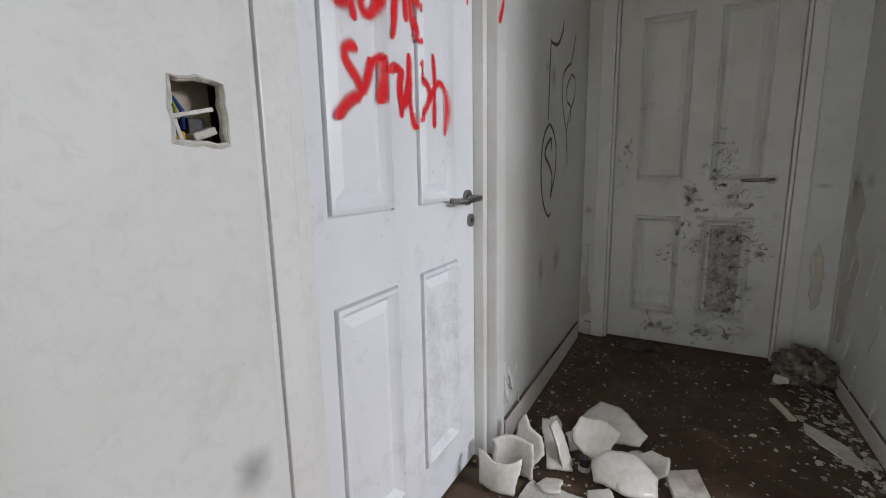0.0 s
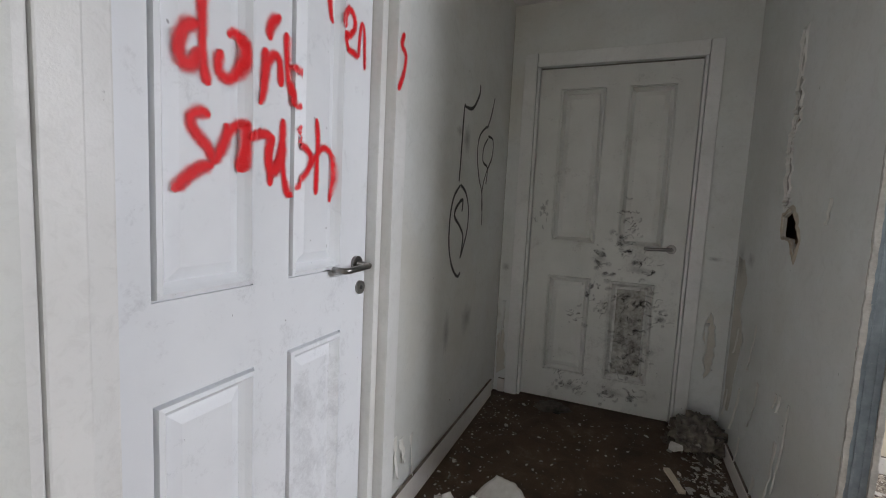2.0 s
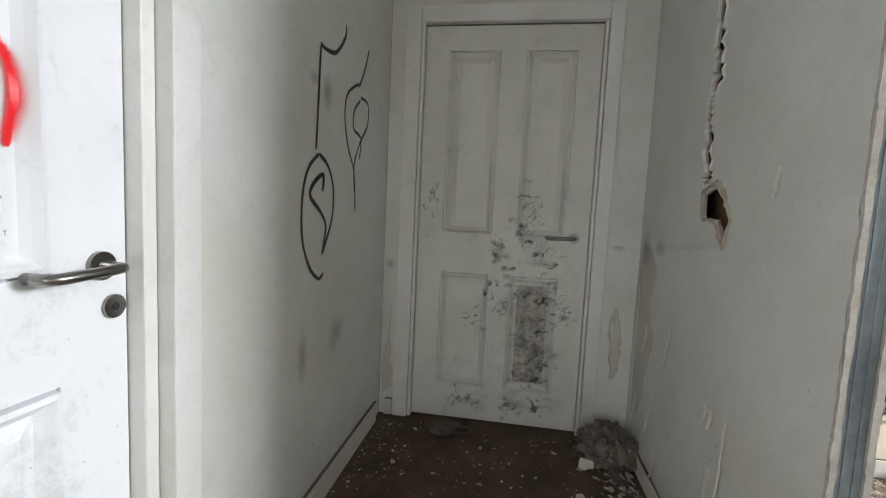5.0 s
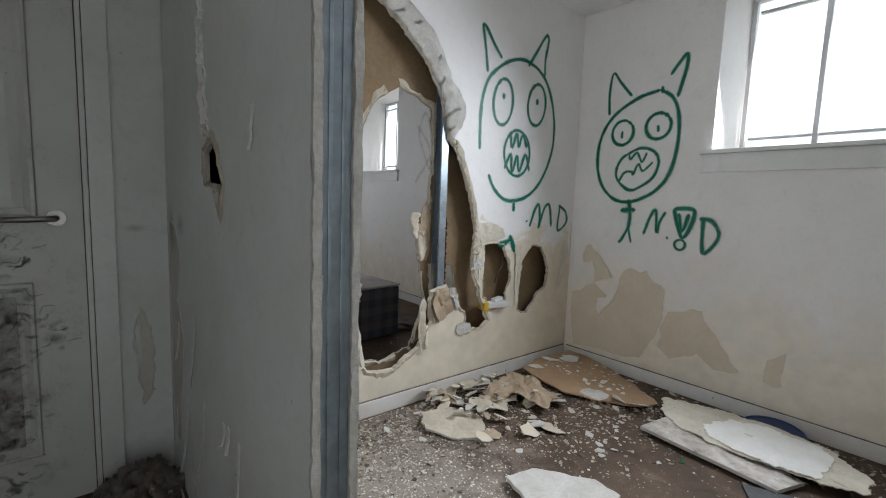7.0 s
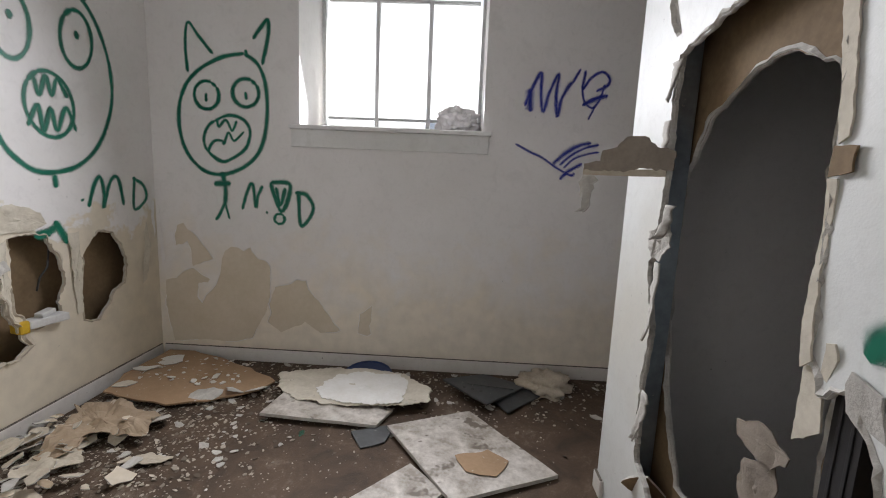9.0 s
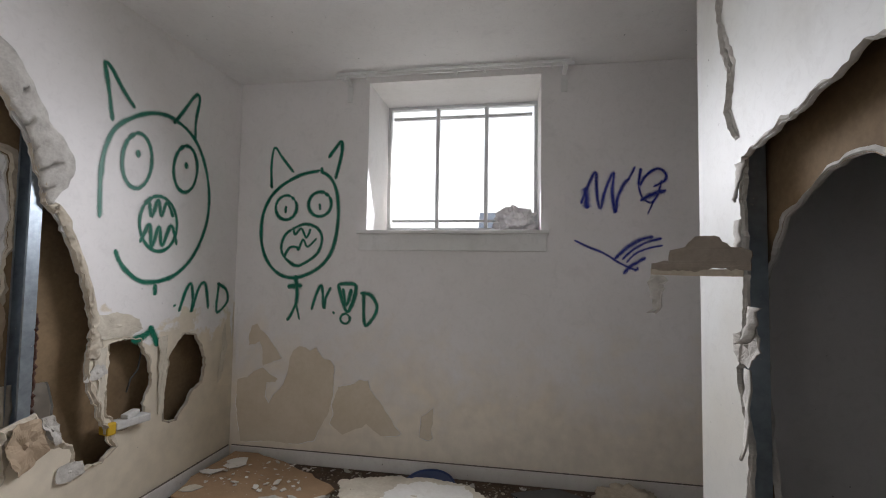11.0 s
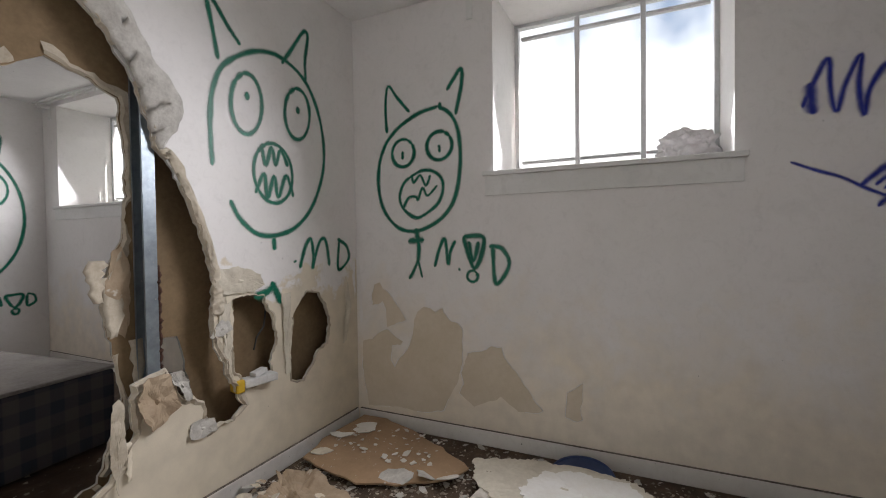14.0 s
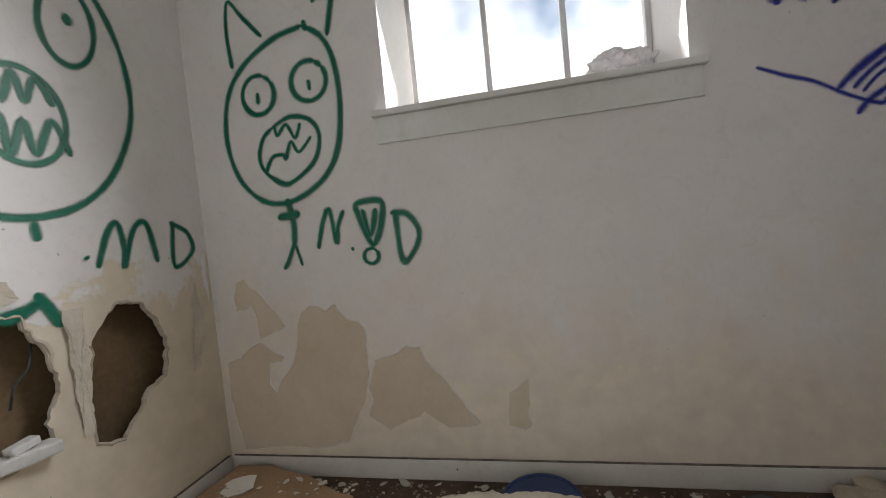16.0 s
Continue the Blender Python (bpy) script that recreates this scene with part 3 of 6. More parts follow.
BLUE_SWOOSH = [
    (0.009, [(0.752, 1.389), (0.675, 1.351), (0.593, 1.317), (0.508, 1.263), (0.425, 1.225), (0.41, 1.242)]),
    (0.016, [(0.536, 1.281), (0.467, 1.347), (0.392, 1.394), (0.327, 1.409)]),
    (0.01, [(0.494, 1.28), (0.435, 1.336), (0.359, 1.38), (0.282, 1.401)]),
    (0.009, [(0.47, 1.265), (0.417, 1.318), (0.34, 1.349), (0.278, 1.361)]),
    (0.014, [(0.487, 1.2), (0.449, 1.243), (0.367, 1.294)]),
]
RED_DONT = [
    (0.021, [(0.802, 1.504), (0.776, 1.491), (0.762, 1.466), (0.76, 1.44), (0.77, 1.424), (0.793, 1.433), (0.801, 1.46)]),
    (0.02, [(0.808, 1.57), (0.808, 1.509), (0.809, 1.457), (0.813, 1.421), (0.823, 1.395)]),
    (0.02, [(0.866, 1.507), (0.888, 1.517), (0.903, 1.5), (0.906, 1.472), (0.891, 1.439), (0.87, 1.421), (0.849, 1.426), (0.843, 1.446), (0.852, 1.473)]),
    (0.02, [(1.011, 1.6), (0.989, 1.581), (0.977, 1.556), (0.979, 1.536)]),
    (0.019, [(0.964, 1.515), (0.966, 1.485), (0.962, 1.434), (0.949, 1.388)]),
    (0.016, [(0.957, 1.433), (0.969, 1.48), (0.99, 1.507), (1.008, 1.498), (1.014, 1.442)]),
    (0.014, [(1.03, 1.572), (1.031, 1.518), (1.036, 1.467), (1.046, 1.437), (1.051, 1.404)]),
    (0.014, [(1.041, 1.498), (1.071, 1.493), (1.087, 1.495)]),
    (0.012, [(1.051, 1.404), (1.083, 1.414)]),
]
RED_SMASH = [
    (0.021, [(0.826, 1.338), (0.804, 1.341), (0.784, 1.329), (0.786, 1.309), (0.804, 1.29), (0.823, 1.271), (0.833, 1.244)]),
    (0.02, [(0.833, 1.244), (0.797, 1.23), (0.768, 1.208), (0.745, 1.185)]),
    (0.019, [(0.863, 1.331), (0.863, 1.305), (0.843, 1.262), (0.833, 1.244)]),
    (0.019, [(0.843, 1.257), (0.863, 1.3), (0.884, 1.327), (0.904, 1.334), (0.907, 1.307), (0.904, 1.264), (0.897, 1.233)]),
    (0.014, [(0.907, 1.307), (0.93, 1.317), (0.963, 1.324), (0.985, 1.319), (0.982, 1.286), (0.981, 1.247), (0.982, 1.208)]),
    (0.018, [(1.021, 1.371), (1.02, 1.318), (1.008, 1.27), (0.981, 1.247)]),
    (0.016, [(1.02, 1.311), (1.021, 1.264), (1.031, 1.211), (1.044, 1.184)]),
    (0.008, [(1.095, 1.365), (1.064, 1.352), (1.091, 1.336), (1.065, 1.322)]),
    (0.013, [(1.075, 1.324), (1.107, 1.314), (1.13, 1.291), (1.119, 1.26), (1.098, 1.237), (1.057, 1.205)]),
    (0.014, [(1.149, 1.397), (1.156, 1.339), (1.153, 1.264), (1.151, 1.195)]),
    (0.014, [(1.119, 1.26), (1.152, 1.301), (1.18, 1.324), (1.213, 1.309), (1.223, 1.254), (1.21, 1.177)]),
    (0.019, [(0.992, 1.327), (0.977, 1.296), (0.974, 1.262), (0.985, 1.242), (1.004, 1.252), (1.017, 1.28), (1.022, 1.318)]),
    (0.015, [(0.91, 1.306), (0.932, 1.317), (0.958, 1.324), (0.989, 1.322)]),
]
RED_TOP = [
    (0.014, [(1.192, 1.737), (1.201, 1.683), (1.212, 1.663)]),
    (0.014, [(1.251, 1.665), (1.252, 1.704), (1.283, 1.727), (1.307, 1.71), (1.303, 1.677), (1.27, 1.65), (1.251, 1.658)]),
    (0.014, [(1.251, 1.658), (1.261, 1.623), (1.294, 1.616), (1.33, 1.611)]),
    (0.011, [(1.33, 1.611), (1.333, 1.656), (1.342, 1.708), (1.355, 1.702), (1.361, 1.657), (1.365, 1.584)]),
]
RED_S = [
    (0.016, [(1.479, 1.728), (1.463, 1.687), (1.492, 1.662), (1.482, 1.605), (1.449, 1.543)]),
]
BLACK_A = [
    (0.012, [(2.306, 1.788), (2.299, 1.739), (2.216, 1.657), (2.12, 1.639), (2.1, 1.643), (2.091, 1.595), (2.083, 1.447), (2.072, 1.293)]),
    (0.012, [(2.095, 1.284), (2.017, 1.225), (1.982, 1.127), (1.987, 1), (2.039, 0.904), (2.111, 0.854), (2.15, 0.87)]),
    (0.012, [(2.095, 1.284), (2.17, 1.251), (2.22, 1.174), (2.213, 1.061), (2.134, 0.936)]),
    (0.012, [(2.13, 1.159), (2.131, 1.217), (2.057, 1.18), (2.037, 1.138), (2.114, 1.089), (2.161, 1.034), (2.134, 0.936)]),
]
BLACK_B = [
    (0.01, [(2.567, 1.787), (2.517, 1.683), (2.456, 1.601)]),
    (0.01, [(2.455, 1.615), (2.338, 1.546), (2.314, 1.453), (2.355, 1.343), (2.426, 1.25), (2.451, 1.09)]),
    (0.01, [(2.48, 1.566), (2.571, 1.558), (2.573, 1.469), (2.482, 1.375), (2.426, 1.281), (2.436, 1.165)]),
    (0.01, [(2.48, 1.555), (2.411, 1.496), (2.411, 1.425), (2.496, 1.399), (2.483, 1.31)]),
]
HOLE_BIG = [(1.404, 1.837), (1.399, 1.347), (1.389, 0.995), (1.41, 0.858), (1.45, 0.693), (1.462, 0.577), (1.497, 0.391), (1.509, 0.268), (1.563, 0.23), (1.684, 0.231), (1.814, 0.294), (1.886, 0.348), (1.925, 0.443), (1.919, 0.615), (2.035, 0.637), (2.093, 0.519), (2.191, 0.465), (2.215, 0.347), (2.316, 0.342), (2.372, 0.382), (2.285, 0.56), (2.222, 0.748), (2.241, 0.926), (2.187, 1.147), (2.083, 1.376), (2.025, 1.444), (1.951, 1.672), (1.842, 1.822), (1.672, 1.965)]
HOLE_MID = [(2.329, 0.854), (2.402, 0.862), (2.493, 0.846), (2.519, 0.773), (2.564, 0.696), (2.572, 0.608), (2.529, 0.535), (2.533, 0.455), (2.41, 0.448), (2.33, 0.545), (2.328, 0.666), (2.335, 0.765)]
HOLE_OVAL = [(2.684, 0.733), (2.715, 0.773), (2.782, 0.835), (2.873, 0.815), (2.919, 0.728), (2.952, 0.674), (2.931, 0.531), (2.862, 0.514), (2.804, 0.434), (2.744, 0.38), (2.66, 0.413), (2.657, 0.561)]
BACK_HOLE = [(1.44, 1.325), (1.541, 1.465), (1.57, 1.531), (1.599, 1.578), (1.69, 1.656), (1.743, 1.676), (1.869, 1.65), (1.945, 1.609), (1.968, 1.394), (1.95, 1.097), (1.907, 1.025), (1.875, 0.883), (1.907, 0.709), (1.94, 0.552), (1.85, 0.289), (1.653, 0.241), (1.503, 0.294), (1.416, 0.583)]
BACK_GAP = [(2.064, 0.73), (2.144, 0.729), (2.171, 0.6), (2.199, 0.454), (2.069, 0.478), (2.025, 0.529)]
PEEL_A = [(2.831, 0.492), (2.767, 0.508), (2.724, 0.547), (2.663, 0.572), (2.623, 0.544), (2.557, 0.508), (2.573, 0.487), (2.628, 0.482), (2.638, 0.394), (2.615, 0.355), (2.575, 0.411), (2.527, 0.46), (2.499, 0.52), (2.477, 0.64), (2.457, 0.691), (2.415, 0.716), (2.371, 0.712), (2.343, 0.691), (2.299, 0.716), (2.278, 0.678), (2.258, 0.647), (2.209, 0.638), (2.182, 0.601), (2.185, 0.428), (2.214, 0.319), (2.254, 0.249), (2.299, 0.148), (2.42, 0.116), (2.613, 0.12), (2.798, 0.103), (2.839, 0.33)]
PEEL_B = [(2.153, 0.483), (2.043, 0.506), (2.017, 0.527), (1.96, 0.529), (1.948, 0.475), (1.859, 0.379), (1.791, 0.267), (1.75, 0.229), (1.768, 0.217), (1.877, 0.203), (1.932, 0.247), (1.969, 0.272), (1.992, 0.248), (2.051, 0.227), (2.117, 0.195), (2.168, 0.229), (2.202, 0.256), (2.18, 0.307), (2.186, 0.371)]
PEEL_C = [(1.627, 0.335), (1.555, 0.393), (1.558, 0.301), (1.569, 0.265), (1.559, 0.216), (1.581, 0.198), (1.636, 0.215)]
PEEL_D = [(2.746, 0.832), (2.709, 0.847), (2.685, 0.81), (2.657, 0.794), (2.576, 0.701), (2.531, 0.636), (2.662, 0.583), (2.664, 0.679), (2.687, 0.737), (2.72, 0.718), (2.762, 0.709), (2.76, 0.779)]

# ---- structure ----
CEIL = 2.41
WX, HY, WEST, EAST = 3.21, 2.874, -0.575, 0.70


def wall_sheet(name, outer, holes, thick, to3, mats, label, category="wall"):
    return tagged(part(name, sheet_bm(outer, holes, thick, to3), mats), label, category, "", "structure")


def rect(u0, v0, u1, v1):
    return [(u0, v0), (u1, v0), (u1, v1), (u0, v1)]


def box_thing(name, lo, hi, mat, label, category, bevel=0.0):
    return tagged(part(name, box_bm(lo, hi, bevel), mat), label, category, "", "structure")


box_thing("floor", (-0.80, -1.75, -0.12), (3.205, 6.60, 0.0), M_FLOOR, "dark dirty concrete floor trodden with plaster dust", "floor")
box_thing("ceiling", (-0.80, -1.75, CEIL), (3.205, 6.60, CEIL + 0.1), M_CEIL, "plain white painted ceiling with faint stains", "ceiling")

# hall, west side with the sprayed door
OUTLET = ragged(rect(0.370, 1.118, 0.444, 1.198), 0.012, 0.0035, 3)
to_west = plane_map("x", WEST, -1)
wall_sheet("wall_west", [(-1.6, 0), (0.492, 0), (0.492, 2.09), (1.515, 2.09), (1.515, 0), (2.9, 0), (2.9, CEIL), (-1.6, CEIL)], [OUTLET], 0.016, to_west, [M_HALL, M_BROWN, M_GYPSUM], "scuffed white plastered hall wall with a cut socket hole")
tagged(part("socket_hole_edge", rim_bm(OUTLET, to_west, 5, (0.002, 0.007), 0.0012), M_GYPSUM), "crumbled gypsum edge round the cut socket hole", "wall damage", "", "structure")
box_thing("wall_west_backing", (-0.80, -1.6, 0.0), (-0.70, 3.0, CEIL), M_SHADOWBOX, "bare board behind the hall wall", "wall")
# hall, north end with the filthy door
to_north = plane_map("y", 2.905, 1)
wall_sheet("wall_north_hall", [(WEST, 0), (-0.42, 0), (-0.42, 2.055), (0.48, 2.055), (0.48, 0), (EAST, 0), (EAST, CEIL), (WEST, CEIL)], [], 0.1, to_north, [M_HALL, M_BROWN, M_GYPSUM], "dirty white hall end wall round a door")
box_thing("wall_north_backing", (-0.80, 3.03, 0.0), (0.80, 3.10, CEIL), M_SHADOWBOX, "bare board closing the space behind the door", "wall")
# unseen south end; its doorway is added, its width set to brighten the hall
wall_sheet("wall_south_hall", [(-0.80, 0), (-0.05, 0), (-0.05, 2.05), (0.52, 2.05), (0.52, 0), (3.205, 0), (3.205, CEIL), (-0.80, CEIL)], [], 0.15, plane_map("y", -1.6, -1), [M_HALL, M_YARD, M_HALL], "unseen plain white hall wall, doorway added to let light in")
# hall, east side: a stud partition cut off at a bare steel stud
CRACK = []
crack_line = catmull([(2.233, 1.90), (2.235, 1.70), (2.216, 1.57), (2.262, 1.50), (2.240, 1.42), (2.228, 1.30), (2.215, 1.24)], 8)
rnd = random.Random(11)
for s in (1, -1):
    seq = crack_line if s == 1 else crack_line[::-1]
    CRACK += [Vector((u + s * (0.010 + 0.030 * rnd.random()), v)) for u, v in seq]
NICK = ragged([(2.245, 1.205), (2.16, 1.225), (2.10, 1.185), (2.055, 1.12), (2.085, 1.055), (2.135, 1.125), (2.235, 1.13)], 0.012, 0.006, 12)
to_east = plane_map("x", EAST, 1)
EAST_OUT = ragged([(1.574, CEIL), (1.574, 0)], 0.02, 0.004, 13, closed=False)
wall_sheet("wall_east_hall", [tuple(p) for p in EAST_OUT] + [(1.574, 0), (2.903, 0), (2.903, CEIL)], [CRACK, NICK], 0.0125, to_east, [M_HALL, M_BROWN, M_GYPSUM], "peeling white plasterboard partition with a ragged crack")
wall_sheet("wall_east_board", rect(1.574, 0, HY - 0.002, CEIL), [], 0.0125, plane_map("x", 0.772, -1), [M_ROOM, M_BROWN, M_GYPSUM], "plasterboard back of the hall partition")
tagged(part("crack_edge", rim_bm(CRACK, to_east, 21, (0.003, 0.016), 0.005), M_FLAKE), "flaked paint and gypsum along a wall crack", "wall damage", "", "structure")
tagged(part("nick_edge", rim_bm(NICK, to_east, 22, (0.006, 0.028), 0.004), M_PAPER), "torn paper round a knocked-in wall nick", "wall damage", "", "structure")

# room, north: broken stud partition, two boards with a gap
B = HOLE_BIG[:-1] + [(1.672, 1.965), (1.55, 2.035), (1.408, 2.07)]
BIG = ragged(B, 0.016, 0.010, 31)
MID = ragged(HOLE_MID, 0.014, 0.008, 32)
OVAL = ragged(HOLE_OVAL, 0.014, 0.008, 33)
to_room_n = plane_map("y", HY, 1)
wall_sheet("wall_north_room", rect(0.773, 0, WX, CEIL), [BIG, MID, OVAL], 0.0125, to_room_n, [M_BOARD, M_BROWN, M_GYPSUM], "white plasterboard wall smashed through with large holes")
tagged(part("hole_rim_large", rim_bm(BIG, to_room_n, 41, (0.005, 0.045), 0.008, 0.9), M_PAPER), "ragged torn gypsum and paper round the great hole", "wall damage", "", "structure")
tagged(part("hole_rim_middle", rim_bm(MID, to_room_n, 42, (0.002, 0.018), 0.004, 0.85), M_PAPER), "torn board edge round a kicked hole", "wall damage", "", "structure")
tagged(part("hole_rim_oval", rim_bm(OVAL, to_room_n, 43, (0.002, 0.014), 0.004, 0.85), M_PAPER), "torn board edge round an oval hole", "wall damage", "", "structure")


def torn_band_bm(inner, outer, to3, seed, lift=0.03):
    """A crumpled strip of half-torn board between two curves, standing a little off the wall."""
    a, b = catmull(inner, 8), catmull(outer, 8)
    rnd = random.Random(seed)
    n, m = 60, 7
    at = lambda c, t: Vector(c[min(len(c) - 1, int(t * (len(c) - 1) + 0.5))])
    bm = bmesh.new()
    rows = []
    for i in range(n + 1):
        p, q = at(a, i / n), at(b, i / n)
        row = []
        for j in range(m + 1):
            t = j / m
            w = p.lerp(q, t)
            w += Vector((noise.noise(Vector((w.x * 22, w.y * 22, seed))), noise.noise(Vector((w.y * 22, w.x * 22, seed + 9))))) * 0.012
            h = lift * (0.35 + 0.9 * abs(noise.noise(Vector((w.x * 14, w.y * 14, seed + 3)))) + 0.5 * noise.noise(Vector((w.x * 40, w.y * 40, seed)))) * math.sin(math.pi * (0.08 + 0.84 * t)) + 0.0015
            row.append(bm.verts.new(to3(w.x, w.y, -h)))
        rows.append(row)
    for r0, r1 in zip(rows, rows[1:]):
        for j in range(m):
            bm.faces.new((r0[j], r0[j + 1], r1[j + 1], r1[j]))
    return bm


band = tagged(part("torn_band", torn_band_bm([(1.405, 2.07), (1.55, 2.035), (1.672, 1.965), (1.842, 1.822), (1.951, 1.672), (2.0, 1.52), (2.03, 1.43)], [(1.42, 2.16), (1.60, 2.13), (1.79, 2.04), (1.925, 1.925), (2.02, 1.765), (2.13, 1.615), (2.05, 1.44)], to_room_n, 3), M_GYPSUM, None, "", True), "crumpled half-torn board paper along the hole edge", "wall damage", "", "structure")
thicken(band, 0.004)
band = tagged(part("torn_band", torn_band_bm([(2.03, 1.43), (2.083, 1.376), (2.187, 1.147), (2.235, 0.95), (2.225, 0.80)], [(2.06, 1.45), (2.115, 1.40), (2.215, 1.17), (2.275, 0.97), (2.30, 0.80)], to_room_n, 8, 0.012), M_PAPER, None, "", True), "frayed board paper down the hole edge", "wall damage", "", "structure")
thicken(band, 0.003)
band = tagged(part("torn_band", torn_band_bm([(1.40, 0.97), (1.415, 0.85), (1.455, 0.69), (1.467, 0.57), (1.50, 0.39), (1.52, 0.27)], [(1.36, 0.99), (1.34, 0.86), (1.37, 0.70), (1.41, 0.57), (1.45, 0.37), (1.44, 0.24)], to_room_n, 12, 0.012), M_CREAM), "bulging torn board paper beside the hole", "wall damage", "", "structure")
thicken(band, 0.004)
to_back = plane_map("y", HY + 0.083, 1)
BACK = ragged(BACK_HOLE, 0.02, 0.008, 34)
GAPB = ragged(BACK_GAP, 0.02, 0.006, 35)
wall_sheet("wall_back_board", rect(0.773, 0, WX, CEIL), [BACK, GAPB], 0.0125, to_back, [M_BROWN, M_ROOM, M_GYPSUM], "brown paper face of the far plasterboard, broken open")
tagged(part("back_hole_rim", rim_bm(BACK, to_back, 44, (0.006, 0.045), 0.006, 0.85), M_PAPER), "crumbling broken edge of the far plasterboard", "wall damage", "", "structure")

# room, east: thick outer wall with two window openings
WIN = [(0.94, 1.447, 1.995, 2.375), (5.21, 1.447, 6.22, 2.375)]
wall_sheet("wall_window", rect(-1.75, 0, 6.60, CEIL + 0.1), [rect(*w) for w in WIN], 0.50, plane_map("x", WX, 1), [M_OUTER, M_YARD, M_ROOM], "white painted outer wall with deep window reveals")
# neighbouring room
box_thing("wall_north_far", (0.80, 6.46, 0.0), (WX - 0.002, 6.60, CEIL), M_ROOM, "white wall of the neighbouring room", "wall")
box_thing("wall_west_far", (0.80, 3.10, 0.0), (0.90, 6.46, CEIL), M_ROOM, "white side wall of the neighbouring room", "wall")

# closet box with its smashed front
SY = 0.46
S_HOLE = [(1.94, 1.53), (1.95, 1.37), (1.94, 1.235), (1.95, 1.07), (1.985, 0.93), (1.925, 0.73), (1.95, 0.54), (1.93, 0.33), (1.80, 0.25), (1.55, 0.22), (1.40, 0.30), (1.25, 0.36), (1.16, 0.55), (1.20, 0.74), (1.275, 0.875), (1.33, 0.84), (1.368, 0.90), (1.37, 1.125), (1.382, 1.25), (1.386, 1.40), (1.386, 1.60), (1.50, 1.625), (1.63, 1.59), (1.76, 1.565)]
SH = ragged(S_HOLE, 0.014, 0.007, 51)
S_CRACK = []
rnd = random.Random(14)
for s in (1, -1):
    seq = catmull([(1.975, 1.60), (2.02, 1.69), (2.0, 1.80), (2.04, 1.90), (2.07, 2.02), (2.05, 2.12)], 6)
    S_CRACK += [Vector((u + s * (0.004 + 0.012 * rnd.random()), v)) for u, v in (seq if s == 1 else seq[::-1])]
to_closet = plane_map("y", SY, -1)
wall_sheet("wall_closet_front", rect(0.80, 0, 2.24, CEIL), [SH, S_CRACK], 0.0125, to_closet, [M_HALL, M_BROWN, M_GYPSUM], "white plasterboard closet wall with a tall smashed hole")
tagged(part("closet_hole_rim", rim_bm(SH, to_closet, 53, (0.003, 0.020), 0.004), M_GYPSUM), "crumbling gypsum round the tall closet hole", "wall damage", "", "structure")
tagged(part("closet_crack_rim", rim_bm(S_CRACK, to_closet, 54, (0.003, 0.02), 0.005), M_GYPSUM), "broken gypsum along a closet wall crack", "wall damage", "", "structure")
bent = empty("bent_board_flap", (1.945, SY + 0.001, 1.20), "strip of plasterboard bent outwards from the closet hole", "wall damage", "", "", (0, 0, 44))
part("strip", slab_bm(ragged([(0.0, -0.006), (0.265, -0.006), (0.265, 0.008), (0.0, 0.008)], 0.02, 0.002, 63), 0.020, 0.002, 4), M_PAPER, bent, "pale torn paper edge")
flap_face = part("torn_paper", slab_bm(ragged([(-0.02, 0.018), (0.26, 0.018), (0.26, 0.042), (0.205, 0.045), (0.20, 0.075), (0.15, 0.085), (0.125, 0.115), (0.07, 0.118), (0.03, 0.085), (-0.02, 0.07)], 0.012, 0.006, 64), 0.005, 0.006, 5), M_FLAP, bent, "grey-brown torn liner paper")
flap_face.matrix_basis = Matrix(((1, 0, 0, 0), (0, 0, 1, 0.0065), (0, 1, 0, 0), (0, 0, 0, 1)))
tassel = part("paper_tassel", flap_bm(0.06, 0.12, 0.3, 66, 9, 0.6), M_GYPSUM, bent, "hanging shred of paper")
tassel.matrix_basis = pose(0.245, 0.008, 0.0)
thicken(tassel, 0.003)
def torn_strip(outline, mat, label, seed, tilt=0.0, off=0.002):
    """A piece of torn board paper standing on the closet wall's face, tilted out about its upper end."""
    top = max(p[1] for p in outline)
    mid = sum(p[0] for p in outline) / len(outline)
    o = ragged([(p[0] - mid, p[1] - top) for p in outline], 0.012, 0.003, seed)
    ob = tagged(part("torn_strip", slab_bm(o, 0.004, 0.008, seed), mat), label, "wall damage", "torn strips", "structure")
    ob.matrix_basis = pose(mid, SY + off, top, 90 - tilt, 0, 0) @ Matrix.Diagonal((1, 1, -1, 1))
    return ob


torn_strip([(1.415, 1.498), (1.378, 1.482), (1.357, 1.327), (1.351, 1.252), (1.372, 1.243), (1.379, 1.324)], M_CREAM, "cream board edge strip beside the closet hole", 1)
torn_strip([(1.375, 1.242), (1.33, 1.238), (1.33, 1.197), (1.374, 1.192)], M_BROWN, "brown bare patch of liner paper at the closet hole", 2, 0.0, 0.003)
torn_strip([(1.378, 1.19), (1.36, 1.189), (1.361, 1.133), (1.361, 1.029), (1.346, 0.894), (1.369, 0.876), (1.374, 0.955), (1.376, 1.064), (1.376, 1.146)], M_CREAM, "narrow cream torn edge down the closet hole", 3)
torn_strip([(1.367, 0.877), (1.331, 0.884), (1.324, 0.934), (1.309, 0.938), (1.302, 0.913), (1.325, 0.857), (1.322, 0.78), (1.39, 0.729), (1.374, 0.816)], M_CREAM, "cream paper tongue hanging into the closet hole", 4, 6.0, 0.004)
torn_strip([(1.271, 0.911), (1.222, 0.895), (1.205, 0.808), (1.234, 0.806), (1.278, 0.844), (1.283, 0.889)], M_GYPSUM, "grey peeled-back flap of board on the closet wall", 6, 10.0, 0.006)
to_cback = plane_map("y", SY - 0.083, -1)
